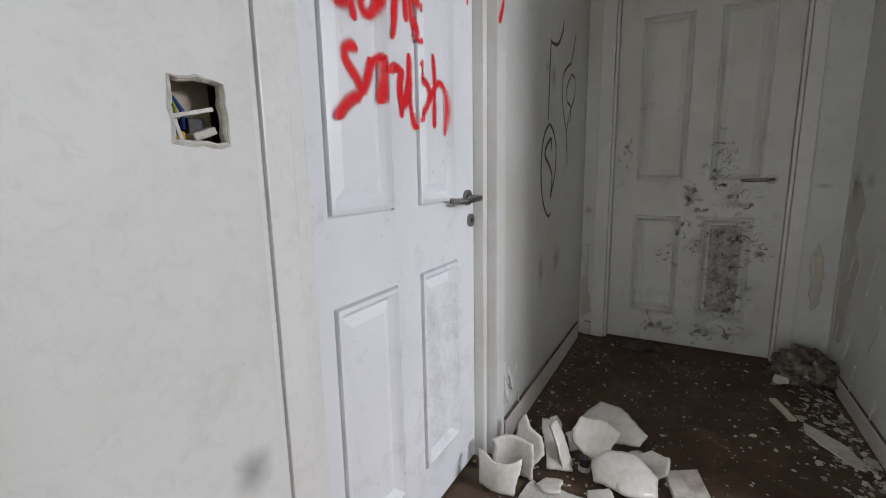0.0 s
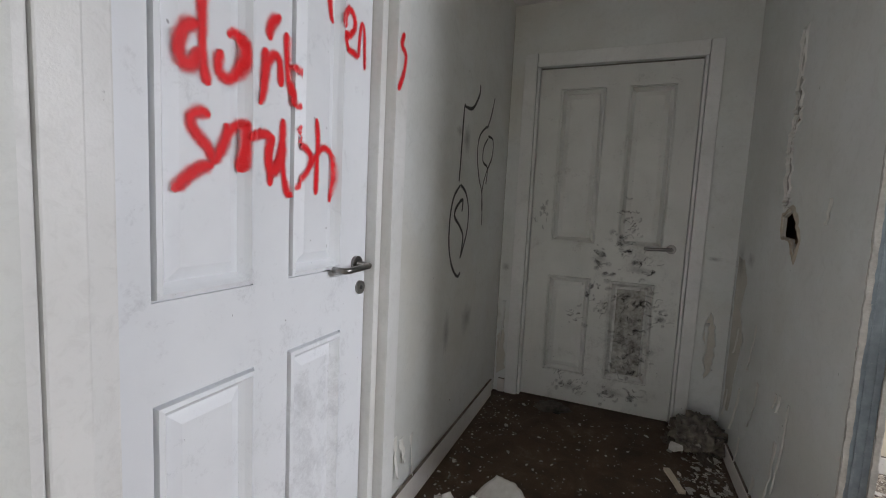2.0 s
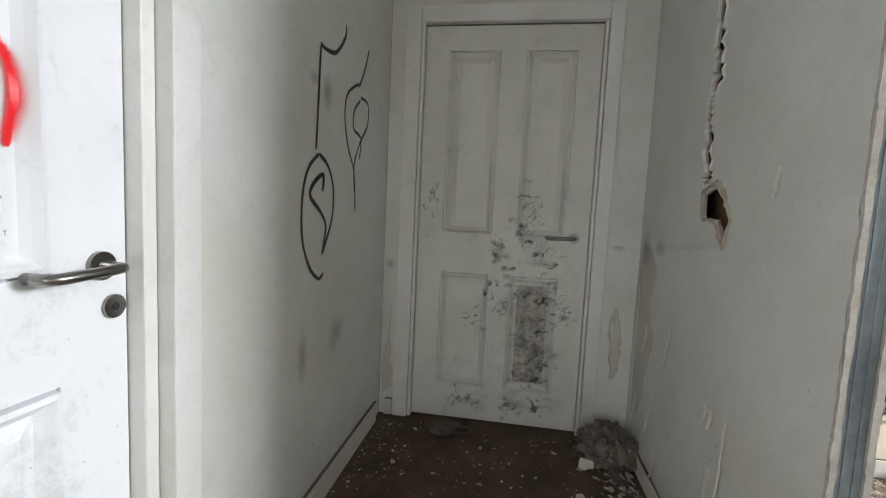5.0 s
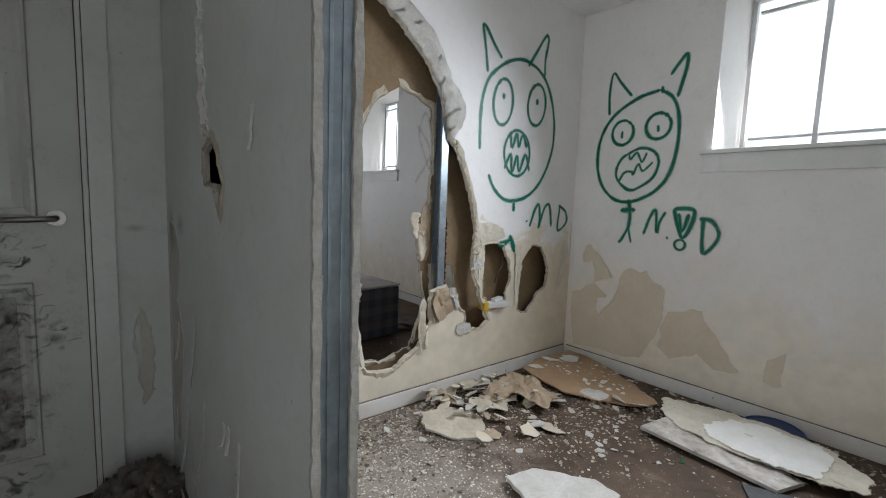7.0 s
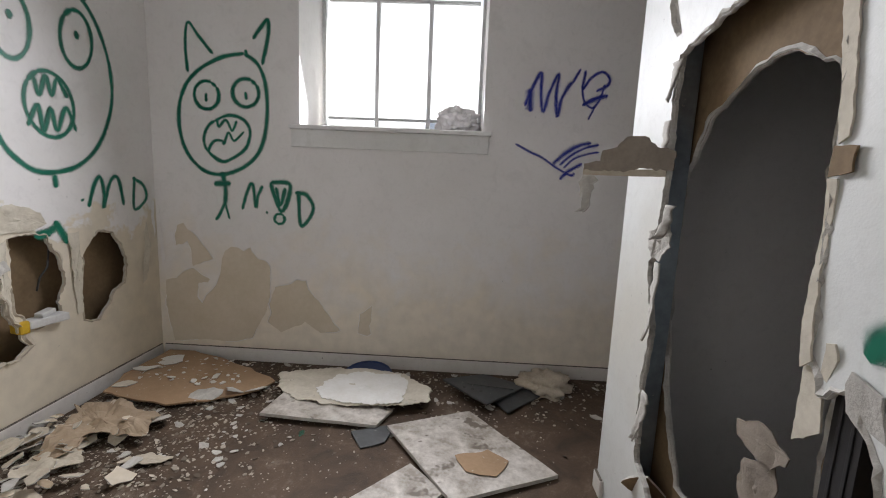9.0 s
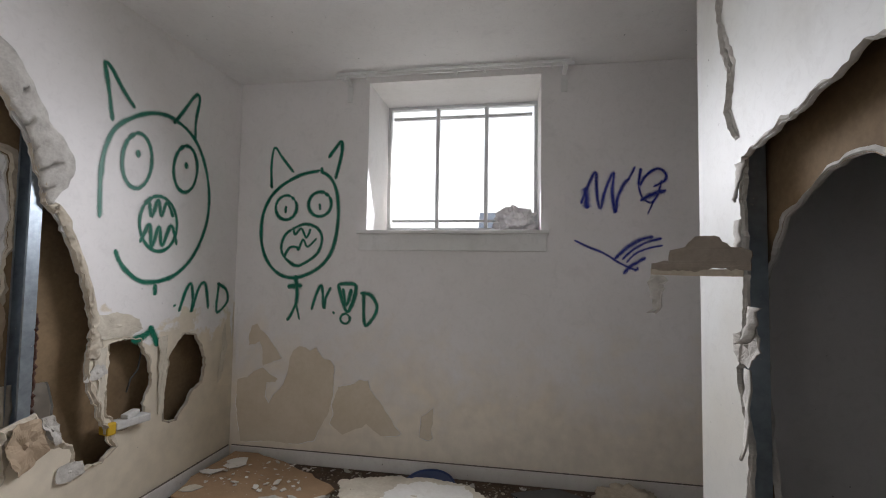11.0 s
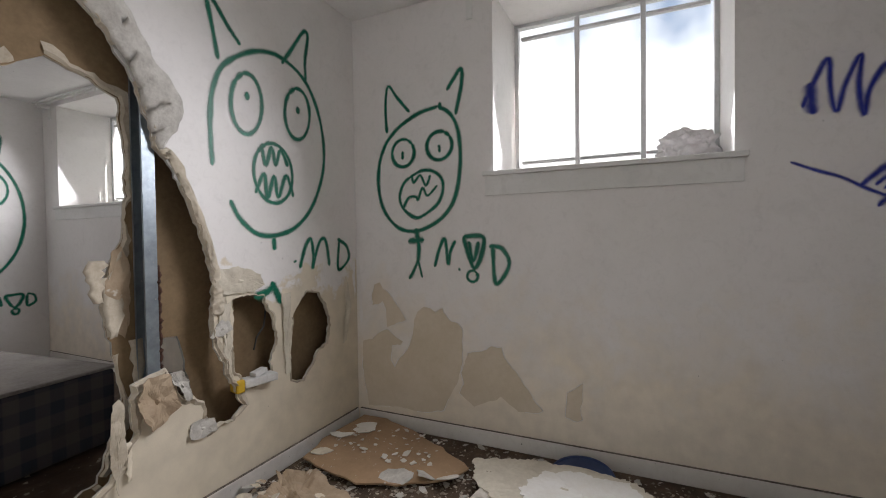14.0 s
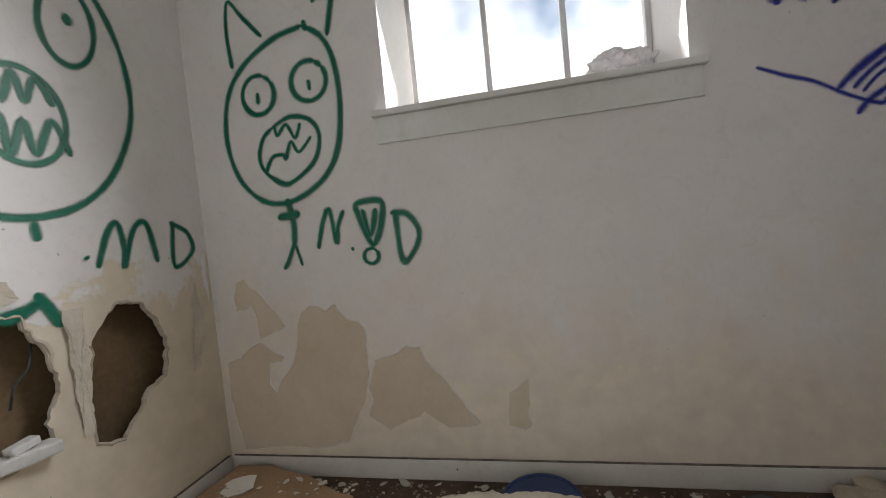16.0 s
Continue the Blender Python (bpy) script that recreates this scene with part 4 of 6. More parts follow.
S_BACK = [(2.019, 1.188), (1.907, 1.358), (1.742, 1.446), (1.632, 1.462), (1.504, 1.40), (1.42, 1.22), (1.40, 0.94), (1.40, 0.60), (1.46, 0.30), (1.84, 0.30), (1.967, 0.535), (2.017, 0.889)]
SBK = ragged(S_BACK, 0.018, 0.006, 55)
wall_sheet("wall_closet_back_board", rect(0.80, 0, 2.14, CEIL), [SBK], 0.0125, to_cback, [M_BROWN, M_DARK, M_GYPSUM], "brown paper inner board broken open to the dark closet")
tagged(part("closet_back_rim", rim_bm(SBK, to_cback, 56, (0.004, 0.018), 0.004), M_GYPSUM), "crumbled edge of the inner closet board", "wall damage", "", "structure")
box_thing("wall_closet_end", (2.14, -1.6, 0.0), (2.24, SY - 0.0135, CEIL), M_ROOM, "white closet side wall", "wall")
box_thing("wall_closet_west", (EAST, -1.6, 0.0), (0.798, SY, CEIL), M_HALL, "white hall side of the closet", "wall")
# the colour holds both grey paint and the closet's shade
box_thing("wall_closet_inside", (0.80, -0.62, 0.0), (2.139, -0.52, CEIL), M_DARK, "dark grey inner closet wall, closet shade in its colour", "wall")

# skirtings
SKIRT = [("skirting_hall_west", (WEST + 0.001, 1.52, 0.0), (WEST + 0.018, 2.80, 0.105)), ("skirting_hall_east", (EAST - 0.016, 1.60, 0.0), (EAST - 0.001, 2.80, 0.075)),
         ("skirting_hall_south", (WEST + 0.001, -1.58, 0.0), (WEST + 0.018, 0.48, 0.105)), ("skirting_room_north", (0.82, HY - 0.016, 0.0), (3.19, HY - 0.001, 0.082)),
         ("skirting_room_east", (WX - 0.016, 0.0, 0.0), (WX - 0.001, HY - 0.02, 0.080)), ("skirting_far", (WX - 0.016, 3.0, 0.0), (WX - 0.001, 6.45, 0.080)),
         ("skirting_closet", (2.16, SY + 0.001, 0.0), (2.238, SY + 0.016, 0.07)), ("skirting_end_left", (WEST + 0.03, 2.888, 0.0), (-0.50, 2.904, 0.085))]
for name, lo, hi in SKIRT:
    board = tagged(part(name, box_bm(lo, hi, 0.004), M_BASE), "dirty white skirting board along the wall foot", "skirting", "", "structure")
    part("dirt_line", box_bm((lo[0] + 0.005, lo[1] + 0.004, hi[2] - 0.001), (hi[0] - 0.001, hi[1] - 0.002, hi[2] + 0.0035)), M_LEDGE, board, "dark dirt on the ledge")


# ---- doors ----
def door_profile(d):
    steps = [(0.0, -0.009), (0.004, -0.009), (0.006, 0.008), (0.015, 0.011), (0.024, -0.002), (0.034, -0.0135), (0.060, -0.004)]
    for (a, ha), (b, hb) in zip(steps, steps[1:]):
        if d <= b:
            return ha + (hb - ha) * max(0.0, d - a) / (b - a)
    return steps[-1][1]


def panel_bm(u0, v0, u1, v1):
    bm = bmesh.new()
    rings = []
    for d in (0.0, 0.004, 0.006, 0.010, 0.015, 0.024, 0.034, 0.060):
        rings.append([bm.verts.new((u, -door_profile(d), v)) for u, v in rect(u0 + d, v0 + d, u1 - d, v1 - d)])
    for a, b in zip(rings, rings[1:]):
        for k in range(4):
            bm.faces.new((a[k], a[(k + 1) % 4], b[(k + 1) % 4], b[k]))
    bm.faces.new(rings[-1])
    return bm


def lever_handle(parent, u, v, reach=-0.115):
    ring = lambda r, y0, y1: tube_bm([(u, y0, v), (u, y1, v)], r, 20)
    h = part("handle", tube_bm([(u, -0.008, v), (u, -0.045, v), (u - 0.004 * (reach < 0) , -0.053, v), (u + reach * 0.12, -0.057, v), (u + reach * 0.5, -0.057, v - 0.002), (u + reach * 1.0, -0.056, v - 0.004), (u + reach * 1.09, -0.050, v - 0.004), (u + reach * 1.12, -0.038, v - 0.004), (u + reach * 1.12, -0.012, v - 0.004)], 0.0095, 12), M_CHROME, parent, "brushed steel lever handle", True)
    part("rose", ring(0.026, -0.0005, -0.010), M_CHROME, h)
    return h


def panel_door(name, at, turn, w, h, panels, mat, label):
    d = empty(name, at, label, "door", "", "structure", (0, 0, turn))
    part("leaf", sheet_bm(rect(0, 0, w, h), [rect(*p) for p in panels], 0.015, lambda u, v, q=0.0: (u, q, v)), [mat, mat, mat], d)
    part("core", box_bm((0, 0.0152, 0), (w, 0.04, h)), mat, d)
    for p in panels:
        part("panel", panel_bm(*p), mat, d)
    return d


SM_Y, SM_Z = 0.634, 0.012
SM_PANELS = [(0.066, 0.968, 0.301, 1.90), (0.415, 0.968, 0.630, 1.90), (0.066, 0.16, 0.306, 0.773), (0.415, 0.16, 0.640, 0.780)]
sprayed = panel_door("door_1", (-0.637, SM_Y, SM_Z), 90, 0.768, 2.02, SM_PANELS, M_DOOR, "closed white four-panel door sprayed with red words")
lever_handle(sprayed, 0.714, 0.975)
esc = part("lock_plate", tube_bm([(0.738, -0.0005, 0.897), (0.738, -0.008, 0.897)], 0.022, 20), M_CHROME, sprayed, "round steel keyhole plate")
part("keyhole", tube_bm([(0.738, -0.0078, 0.897), (0.738, -0.0095, 0.897)], 0.007, 10), M_BLACK, esc)
F_PANELS = [(0.125, 0.99, 0.382, 1.90), (0.502, 0.99, 0.745, 1.90), (0.125, 0.185, 0.378, 0.785), (0.482, 0.185, 0.726, 0.785)]
filthy = panel_door("door_2", (-0.398, 2.93, 0.010), 0, 0.857, 2.02, F_PANELS, M_DIRTY, "closed white four-panel door black with soot smudges")
lever_handle(filthy, 0.788, 0.993, -0.118)
part("stained_field", box_bm((0.482 + 0.046, -0.0005, 0.185 + 0.046), (0.726 - 0.046, 0.0045, 0.785 - 0.046), 0.001), rough_mat("sooty_panel", (0.56, 0.55, 0.50), (0.20, 0.185, 0.16), 13, 55, 0.6, 0.12, speck=((0.10, 0.09, 0.075), 26, 0.66)), filthy, "sooty bare field of the lower panel")


def door_frame(name, pieces, label):
    f = empty(name, pieces[0][1], label, "door frame", "", "structure")
    base = Vector(pieces[0][1])
    for nm, lo, hi in pieces:
        part(nm, box_bm(Vector(lo) - base, Vector(hi) - base, 0.004), M_TRIM, f)


door_frame("door_frame_1", [("filler", (-0.645, 0.4935, 0), (-0.592, 0.5165, 2.085)), ("architrave", (-0.640, 0.5175, 0), (-0.586, 0.577, 2.085)), ("jamb", (-0.650, 0.580, 0), (-0.612, 0.631, 2.05)), ("architrave", (-0.640, 1.440, 0), (-0.563, 1.517, 2.085)),
                            ("jamb", (-0.650, 1.405, 0), (-0.600, 1.438, 2.05)), ("head", (-0.640, 0.579, 2.036), (-0.566, 1.438, 2.12))], "chipped white painted frame of the sprayed door")
door_frame("door_frame_2", [("architrave", (-0.495, 2.886, 0), (-0.418, 2.925, 2.115)), ("jamb", (-0.416, 2.900, 0), (-0.401, 2.96, 2.04)), ("architrave", (0.479, 2.886, 0), (0.545, 2.925, 2.115)),
                            ("jamb", (0.462, 2.900, 0), (0.477, 2.96, 2.04)), ("head", (-0.416, 2.886, 2.036), (0.477, 2.93, 2.115))], "grubby white painted frame of the filthy door")


# ---- windows ----
def window(name, y0, z0, y1, z1, mulls, label, x=3.63):
    w = empty(name, (x, y0, z0), label, "window", "", "structure")
    W, H = y1 - y0, z1 - z0
    fr = part("window_frame", box_bm((0, 0, 0), (0.05, W, 0.055), 0.004), M_WINFRAME, w, "painted steel window frame")
    for lo, hi in (((0, 0, H - 0.02), (0.05, W, H)), ((0, 0, 0.056), (0.05, 0.022, H - 0.021)), ((0, W - 0.024, 0.056), (0.05, W, H - 0.021))):
        part("stile", box_bm(lo, hi, 0.003), M_WINFRAME, fr)
    ys = [0.022] + [m - y0 for m in mulls] + [W - 0.024]
    for m in mulls:
        part("mullion", box_bm((0.004, m - y0 - 0.013, 0.056), (0.046, m - y0 + 0.013, H - 0.021), 0.003), M_WINFRAME, fr)
    for a, b in zip(ys, ys[1:]):
        for z in (0.105, H - 0.083):
            part("glazing_bar", box_bm((0.008, a + 0.014, z - 0.008), (0.042, b - 0.014, z + 0.008), 0.002), M_WINFRAME, fr)
        for lo, hi in ((0.056, 0.097), (0.113, H - 0.091), (H - 0.075, H - 0.021)):
            pane = part("pane", box_bm((0.022, a + 0.0135, lo), (0.026, b - 0.0135, hi)), M_GLASS, w)
            pane.visible_shadow = False
    return w


window("window_1", *WIN[0][:2], *WIN[0][2:], (1.289, 1.633), "three-light painted steel window in a deep reveal")
window("window_2", *WIN[1][:2], *WIN[1][2:], (5.56, 5.93), "steel window of the neighbouring room", 3.66)
for k, (y0, z0, y1, z1) in enumerate(WIN):
    sill = tagged(part("window_sill", box_bm((WX - 0.035, y0 - 0.048, z0 - 0.024), (WX + 0.002, y1 + 0.055, z0 - 0.001), 0.004), M_TRIM), "white painted window board below the window", "window sill", "", "structure")
    part("apron", box_bm((WX - 0.014, y0 - 0.035, z0 - 0.125), (WX - 0.001, y1 + 0.045, z0 - 0.0245), 0.003), M_TRIM, sill)


def curtain_rail(y0, y1, z):
    r = empty("curtain_rail", (WX - 0.075, y0, z), "white double curtain rail fixed under the ceiling", "curtain rail")
    L = y1 - y0
    part("rail", box_bm((0, 0, 0), (0.012, L, 0.018), 0.002), M_TRIM, r)
    part("rail", box_bm((-0.035, 0.02, 0.004), (-0.023, L - 0.02, 0.016), 0.002), M_TRIM, r)
    for y in (0.05, L - 0.07):
        b = part("bracket", box_bm((-0.03, y - 0.012, -0.03), (0.073, y + 0.012, -0.001), 0.003), M_TRIM, r)
        part("plate", box_bm((0.066, y - 0.018, -0.13), (0.0735, y + 0.018, -0.031), 0.002), M_TRIM, b)
    for i in range(9):
        y = (0.12 + 0.055 * i + 0.11 * (i > 4) * (i - 4)) if i < 8 else L - 0.2
        part("glider", box_bm((0.001, y, -0.016), (0.011, y + 0.008, -0.0005), 0.001), M_TRIM, r)


curtain_rail(0.76, 2.19, 2.386)
curtain_rail(5.10, 6.40, 2.386)


# ---- steel studs in the partitions ----
def stud(at, turn, width, depth, height, label, slots=()):
    """A C-section stud: web across x, flanges into +y, with returned lips."""
    s = empty("metal_stud", at, label, "metal stud", "", "", (0, 0, turn))
    t = 0.0015
    part("web", sheet_bm(rect(0, 0, width, height), [rect(a, b, a + 0.022, b + 0.055) for a, b in slots], t, lambda u, v, q=0.0: (u, q, v)), [M_STEEL] * 3, s)
    for x in (0.0, width - t):
        fl = part("flange", box_bm((x, t, 0), (x + t, depth, height)), M_STEEL, s)
        part("lip", box_bm((t if x == 0 else width - 0.009, depth - t, 0.001), (0.009 if x == 0 else width - t, depth, height - 0.001)), M_STEEL, fl)
    for x in (width * 0.28, width * 0.72):
        part("rib", box_bm((x - 0.003, -0.0022, 0.002), (x + 0.003, 0.0, height - 0.002), 0.001), M_STEEL, s)
    return s


stud((0.7135, 1.572, 0.001), 0, 0.045, 0.038, CEIL - 0.002, "bare galvanised steel stud ending the hall partition", [(0.012, 1.452)])
inner = stud((2.028, HY + 0.014, 0.05), 90, 0.066, 0.045, CEIL - 0.06, "galvanised stud exposed inside the broken wall", [(0.022, 1.42)])
part("rust_edge", tube_bm([(0.004 + 0.003 * math.sin(i * 2.1), -0.006 - 0.003 * math.sin(i * 1.3), 0.45 + i * 0.012) for i in range(44)], [0.006 + 0.003 * math.sin(i * 2.7) for i in range(44)], 6), M_RUST, inner, "rusted broken edge")
stud((1.328, HY + 0.014, 0.0), 0, 0.05, 0.06, CEIL, "galvanised stud behind the torn board edge")
stud((2.03, SY - 0.014, 0.0), 180, 0.05, 0.062, CEIL, "dark steel stud inside the closet wall")
dark_stud = stud((1.318, SY - 0.018, 0.0), 180, 0.055, 0.058, CEIL, "plain black stud inside the closet wall")
# every piece of this stud is plain black instead of steel
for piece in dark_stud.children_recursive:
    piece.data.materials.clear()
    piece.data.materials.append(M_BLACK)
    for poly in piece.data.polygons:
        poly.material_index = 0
tagged(part("floor_track", box_bm((0.82, HY + 0.015, 0.0), (3.2, HY + 0.078, 0.035)), M_STEEL), "steel floor track of the broken partition", "floor track", "", "structure")
edge_strip = tagged(part("board_edge_strip", slab_bm(ragged([(0, 0), (0.058, 0), (0.062, 1.03), (0.056, 1.40), (0, 1.40)], 0.03, 0.003, 61), 0.004), M_PAPER), "cream torn board edge strip with screw heads", "wall damage", "", "structure")
edge_strip.matrix_basis = Matrix(((1, 0, 0, 1.330), (0, 0, -1, HY - 0.0005), (0, 1, 0, 1.005), (0, 0, 0, 1)))
for i in range(7):
    part("screw", tube_bm([(0.028, 0.06 + 0.2 * i, 0.004), (0.028, 0.06 + 0.2 * i, 0.0056)], 0.005, 8), M_BLACK, edge_strip)
for x0, y0 in ((0.700, 1.5655), (0.7595, 1.5655)):
    s = tagged(part("raw_board_edge", slab_bm(ragged(rect(0, 0, 0.0125, CEIL), 0.014, 0.0022, int(x0 * 1000)), 0.008), M_GYPSUM), "crumbly raw gypsum board edge beside the stud", "wall damage", "", "structure")
    s.matrix_basis = Matrix(((1, 0, 0, x0), (0, 0, 1, y0), (0, 1, 0, 0), (0, 0, 0, 1)))


# ---- paint on the walls ----
def graffiti(name, strokes, to3, mat, label, surface=None):
    """A painted figure: one part for each stroke."""
    g = empty(name, to3(*strokes[0][1][0], -0.001), label, "graffiti")
    back = Matrix.Translation(-g.matrix_basis.translation)
    for k, st in enumerate(strokes):
        p = part("stroke", ribbon_bm([st], to3, surface, first=k, wide=1.05 if mat in (M_RED, M_BLACKINK) else 1.3), mat, g)
        p.matrix_basis = back
    return g


def sprayed_surface(y, z):
    """Height of the door's face under a spray stroke; bridges narrow grooves."""
    best = -1.0
    for du in (-0.012, 0.0, 0.012):
        for dv in (-0.012, 0.0, 0.012):
            u, v, h = y - SM_Y + du, z - SM_Z + dv, 0.0
            for a, b, c, d in SM_PANELS:
                k = min(u - a, c - u, v - b, d - v)
                if k > 0:
                    h = door_profile(k)
            best = max(best, h)
    return best + 0.0006


def filthy_surface(x, z):
    for a, b, c, d in F_PANELS:
        k = min(x + 0.398 - a, c - x - 0.398, z - 0.01 - b, d - z + 0.01)
        if k > 0:
            return max(0.0, door_profile(k)) if k < 0.016 else door_profile(k) + 0.002
    return 0.0


to_sm = plane_map("x", -0.637, -1)
graffiti("graffiti_word", RED_DONT, to_sm, M_RED, "red sprayed word dont on the white door", sprayed_surface)
graffiti("graffiti_word", RED_SMASH, to_sm, M_RED, "red sprayed word smash on the white door", sprayed_surface)
graffiti("graffiti_word", RED_TOP, to_sm, M_RED, "red sprayed letters high on the white door", lambda y, z: sprayed_surface(y, z) if y < 1.402 else 0.038)
graffiti("graffiti_letter", RED_S, plane_map("x", -0.563, -1), M_RED, "red sprayed letter s on the door frame")
graffiti("graffiti_loop", BLACK_A, to_west, M_BLACKINK, "black sprayed looping line on the hall wall")
graffiti("graffiti_loop", BLACK_B, to_west, M_BLACKINK, "thin black sprayed loops on the hall wall")


def face(name, outline, extra, to3, label):
    g = graffiti(name, outline, to3, M_GREEN, label)
    back = Matrix.Translation(-g.matrix_basis.translation)
    k = len(outline)
    for nm, sts in extra:
        top = part(nm, ribbon_bm(sts[:1], to3, first=k, wide=1.3), M_GREEN, g)
        top.matrix_basis = back
        for i, st in enumerate(sts[1:]):
            part("stroke", ribbon_bm([st], to3, first=k + i + 1, wide=1.3), M_GREEN, top)
        k += len(sts)
    return g


face("graffiti_creature", FACE_A, [("eye", [(0.013, oval(2.428, 1.708, 0.082, 0.135, -0.12))]), ("eye", [(0.013, oval(2.738, 1.74, 0.085, 0.13, -0.15))]), ("pupil", [(0.019, [(2.428, 1.760), (2.430, 1.742), (2.430, 1.724)])]), ("pupil", [(0.019, [(2.738, 1.778), (2.740, 1.760), (2.740, 1.742)])]),
                               ("mouth", [(0.012, oval(2.574, 1.42, 0.118, 0.14))] + FACE_A_MOUTH), ("body", FACE_A_BODY), ("letters", MARK_A)], to_room_n, "large green sprayed horned face with zigzag teeth")
to_win = plane_map("x", WX, 1)
face("graffiti_creature", FACE_B, [("eye", [(0.013, oval(2.535, 1.592, 0.072, 0.078))]), ("eye", [(0.013, oval(2.306, 1.612, 0.076, 0.078))]), ("pupil", FACE_B_PUPILS), ("mouth", FACE_B_MOUTH), ("body", FACE_B_BODY),
                               ("letters", MARK_B + [(0.012, oval(2.118, 0.898, 0.03, 0.03))])], to_win, "green sprayed horned face with wavy mouth")
graffiti("graffiti_tag", BLUE_TAG, to_win, M_BLUEINK, "faded blue marker tag on the white wall")
graffiti("graffiti_swoosh", BLUE_SWOOSH, to_win, M_BLUEINK, "blue marker swoosh like a feathered tail")
face("graffiti_creature", [(0.016, oval(2.62, 1.35, 0.43, 0.60, 0.0, 20)), (0.015, [(2.70, 1.95), (2.84, 2.02), (2.885, 2.07), (2.90, 2.0), (2.87, 1.84)])],
     [("eye", [(0.013, oval(2.815, 1.585, 0.125, 0.15))]), ("pupil", [(0.022, [(2.815, 1.60), (2.83, 1.595)])]), ("mouth", [(0.013, oval(2.69, 1.11, 0.15, 0.12)), (0.011, [(2.62, 1.10), (2.68, 1.15), (2.71, 1.08), (2.76, 1.14), (2.81, 1.10)])]),
      ("letters", [(0.016, [(2.72, 0.55), (2.77, 0.63), (2.80, 0.55), (2.85, 0.63), (2.87, 0.55)]), (0.016, [(2.89, 0.64), (3.02, 0.64), (2.96, 0.53), (2.89, 0.64)]), (0.014, oval(2.965, 0.495, 0.025, 0.025)), (0.014, [(3.05, 0.64), (3.05, 0.54), (3.11, 0.57), (3.10, 0.63), (3.05, 0.65)])])],
     plane_map("y", 6.46, 1), "green sprayed horned face in the neighbouring room")
graffiti("graffiti_dash", [(0.032, [(1.262, 0.935), (1.235, 0.965), (1.18, 0.985), (1.12, 0.99)])], to_closet, M_GREEN, "green sprayed dash on the closet wall")
graffiti("graffiti_ghost", [(0.02, [(4.6, 1.85), (4.7, 2.0), (4.8, 1.8), (4.65, 1.5), (4.5, 1.2), (4.72, 0.95)]), (0.02, [(4.85, 1.9), (4.6, 1.6), (4.85, 1.3)])], to_win, spray_mat("faded_spray", (0.55, 0.53, 0.54), 0.2, 0.0), "faint grey sprayed scribble beyond the hole")

# stains on the hall walls and the end door
rnd = random.Random(5)
for nm, to3, spots in (("wall_smear", to_west, [(2.15, 1.5, 0.06, 0.09), (2.28, 0.62, 0.10, 0.10), (2.0, 0.60, 0.05, 0.12), (2.05, 1.52, 0.05, 0.03), (0.43, 0.60, 0.05, 0.05)]), ("wall_smear", to_east, [(2.80, 0.98, 0.09, 0.13), (2.62, 1.00, 0.08, 0.05), (2.86, 0.85, 0.04, 0.15)]), ("door_smear", plane_map("y", 2.929, 1), [(0.36, 0.60, 0.03, 0.03), (-0.10, 0.11, 0.09, 0.03), (0.15, 0.12, 0.10, 0.04), (0.02, 0.92, 0.06, 0.035), (0.24, 0.87, 0.09, 0.03)]), ("wall_smear", to_north, [(-0.54, 0.82, 0.035, 0.035), (0.60, 0.97, 0.05, 0.02)])):
    bm = bmesh.new()
    uvl = bm.loops.layers.uv.new("UVMap")
    for k, (u, v, ru, rv) in enumerate(spots):
        c = bm.verts.new(to3(u, v, -0.0012 - 0.0002 * k))
        ring = [bm.verts.new(to3(u + ru * rnd.uniform(0.7, 1.1) * math.cos(a), v + rv * rnd.uniform(0.7, 1.1) * math.sin(a), -0.0012 - 0.0002 * k)) for a in (2 * math.pi * i / 18 for i in range(18))]
        for i in range(18):
            f = bm.faces.new((c, ring[i], ring[(i + 1) % 18]))
            for lp in f.loops:
                lp[uvl].uv = (0.5 if lp.vert == c else 1.0, 0.5)
    tagged(part(nm, bm, M_STAIN), "greyish rubbed smear on the white wall", "stain", "", "structure")

# hand prints on the end door
prints = [(0.10, 1.05, 20), (0.02, 0.93, -30), (0.15, 0.985, 10), (0.21, 0.90, 60), (0.28, 0.86, 25), (-0.02, 0.72, 80), (-0.12, 0.55, 10), (-0.18, 0.12, 70), (-0.05, 0.13, 40), (0.10, 0.10, 20), (0.25, 0.12, -20), (-0.33, 1.15, 100), (0.15, 1.20, -10), (0.36, 0.60, 15), (0.04, 0.62, 50),
          (0.15, 0.70, 10), (0.23, 0.66, 60), (0.28, 0.70, -20), (0.17, 0.58, 80), (0.25, 0.52, 30), (0.15, 0.46, 0), (0.21, 0.36, 70), (0.28, 0.34, 10), (0.16, 0.29, -30), (0.25, 0.26, 40), (0.19, 1.10, 50), (0.06, 0.84, 0)]
strokes = []
for u, v, turn in prints:
    for k in range(13):
        a = Vector((u + rnd.gauss(0, 0.030), v + rnd.gauss(0, 0.032)))
        d = Vector((math.cos(radians(turn) + rnd.uniform(-0.5, 0.5)), math.sin(radians(turn) + rnd.uniform(-0.5, 0.5)))) * rnd.uniform(0.012, 0.045)
        bend = Vector((-d.y, d.x)) * rnd.uniform(-0.4, 0.4)
        strokes.append((rnd.choice((0.003, 0.004, 0.006, 0.009, 0.016)), [tuple(a), tuple(a + d * 0.5 + bend), tuple(a + d)]))
tagged(part("door_prints", ribbon_bm(strokes, plane_map("y", 2.93, 1), filthy_surface, 0.0009, 0.00003), M_SOOT), "dark sooty hand prints on the white door", "stain", "", "structure")

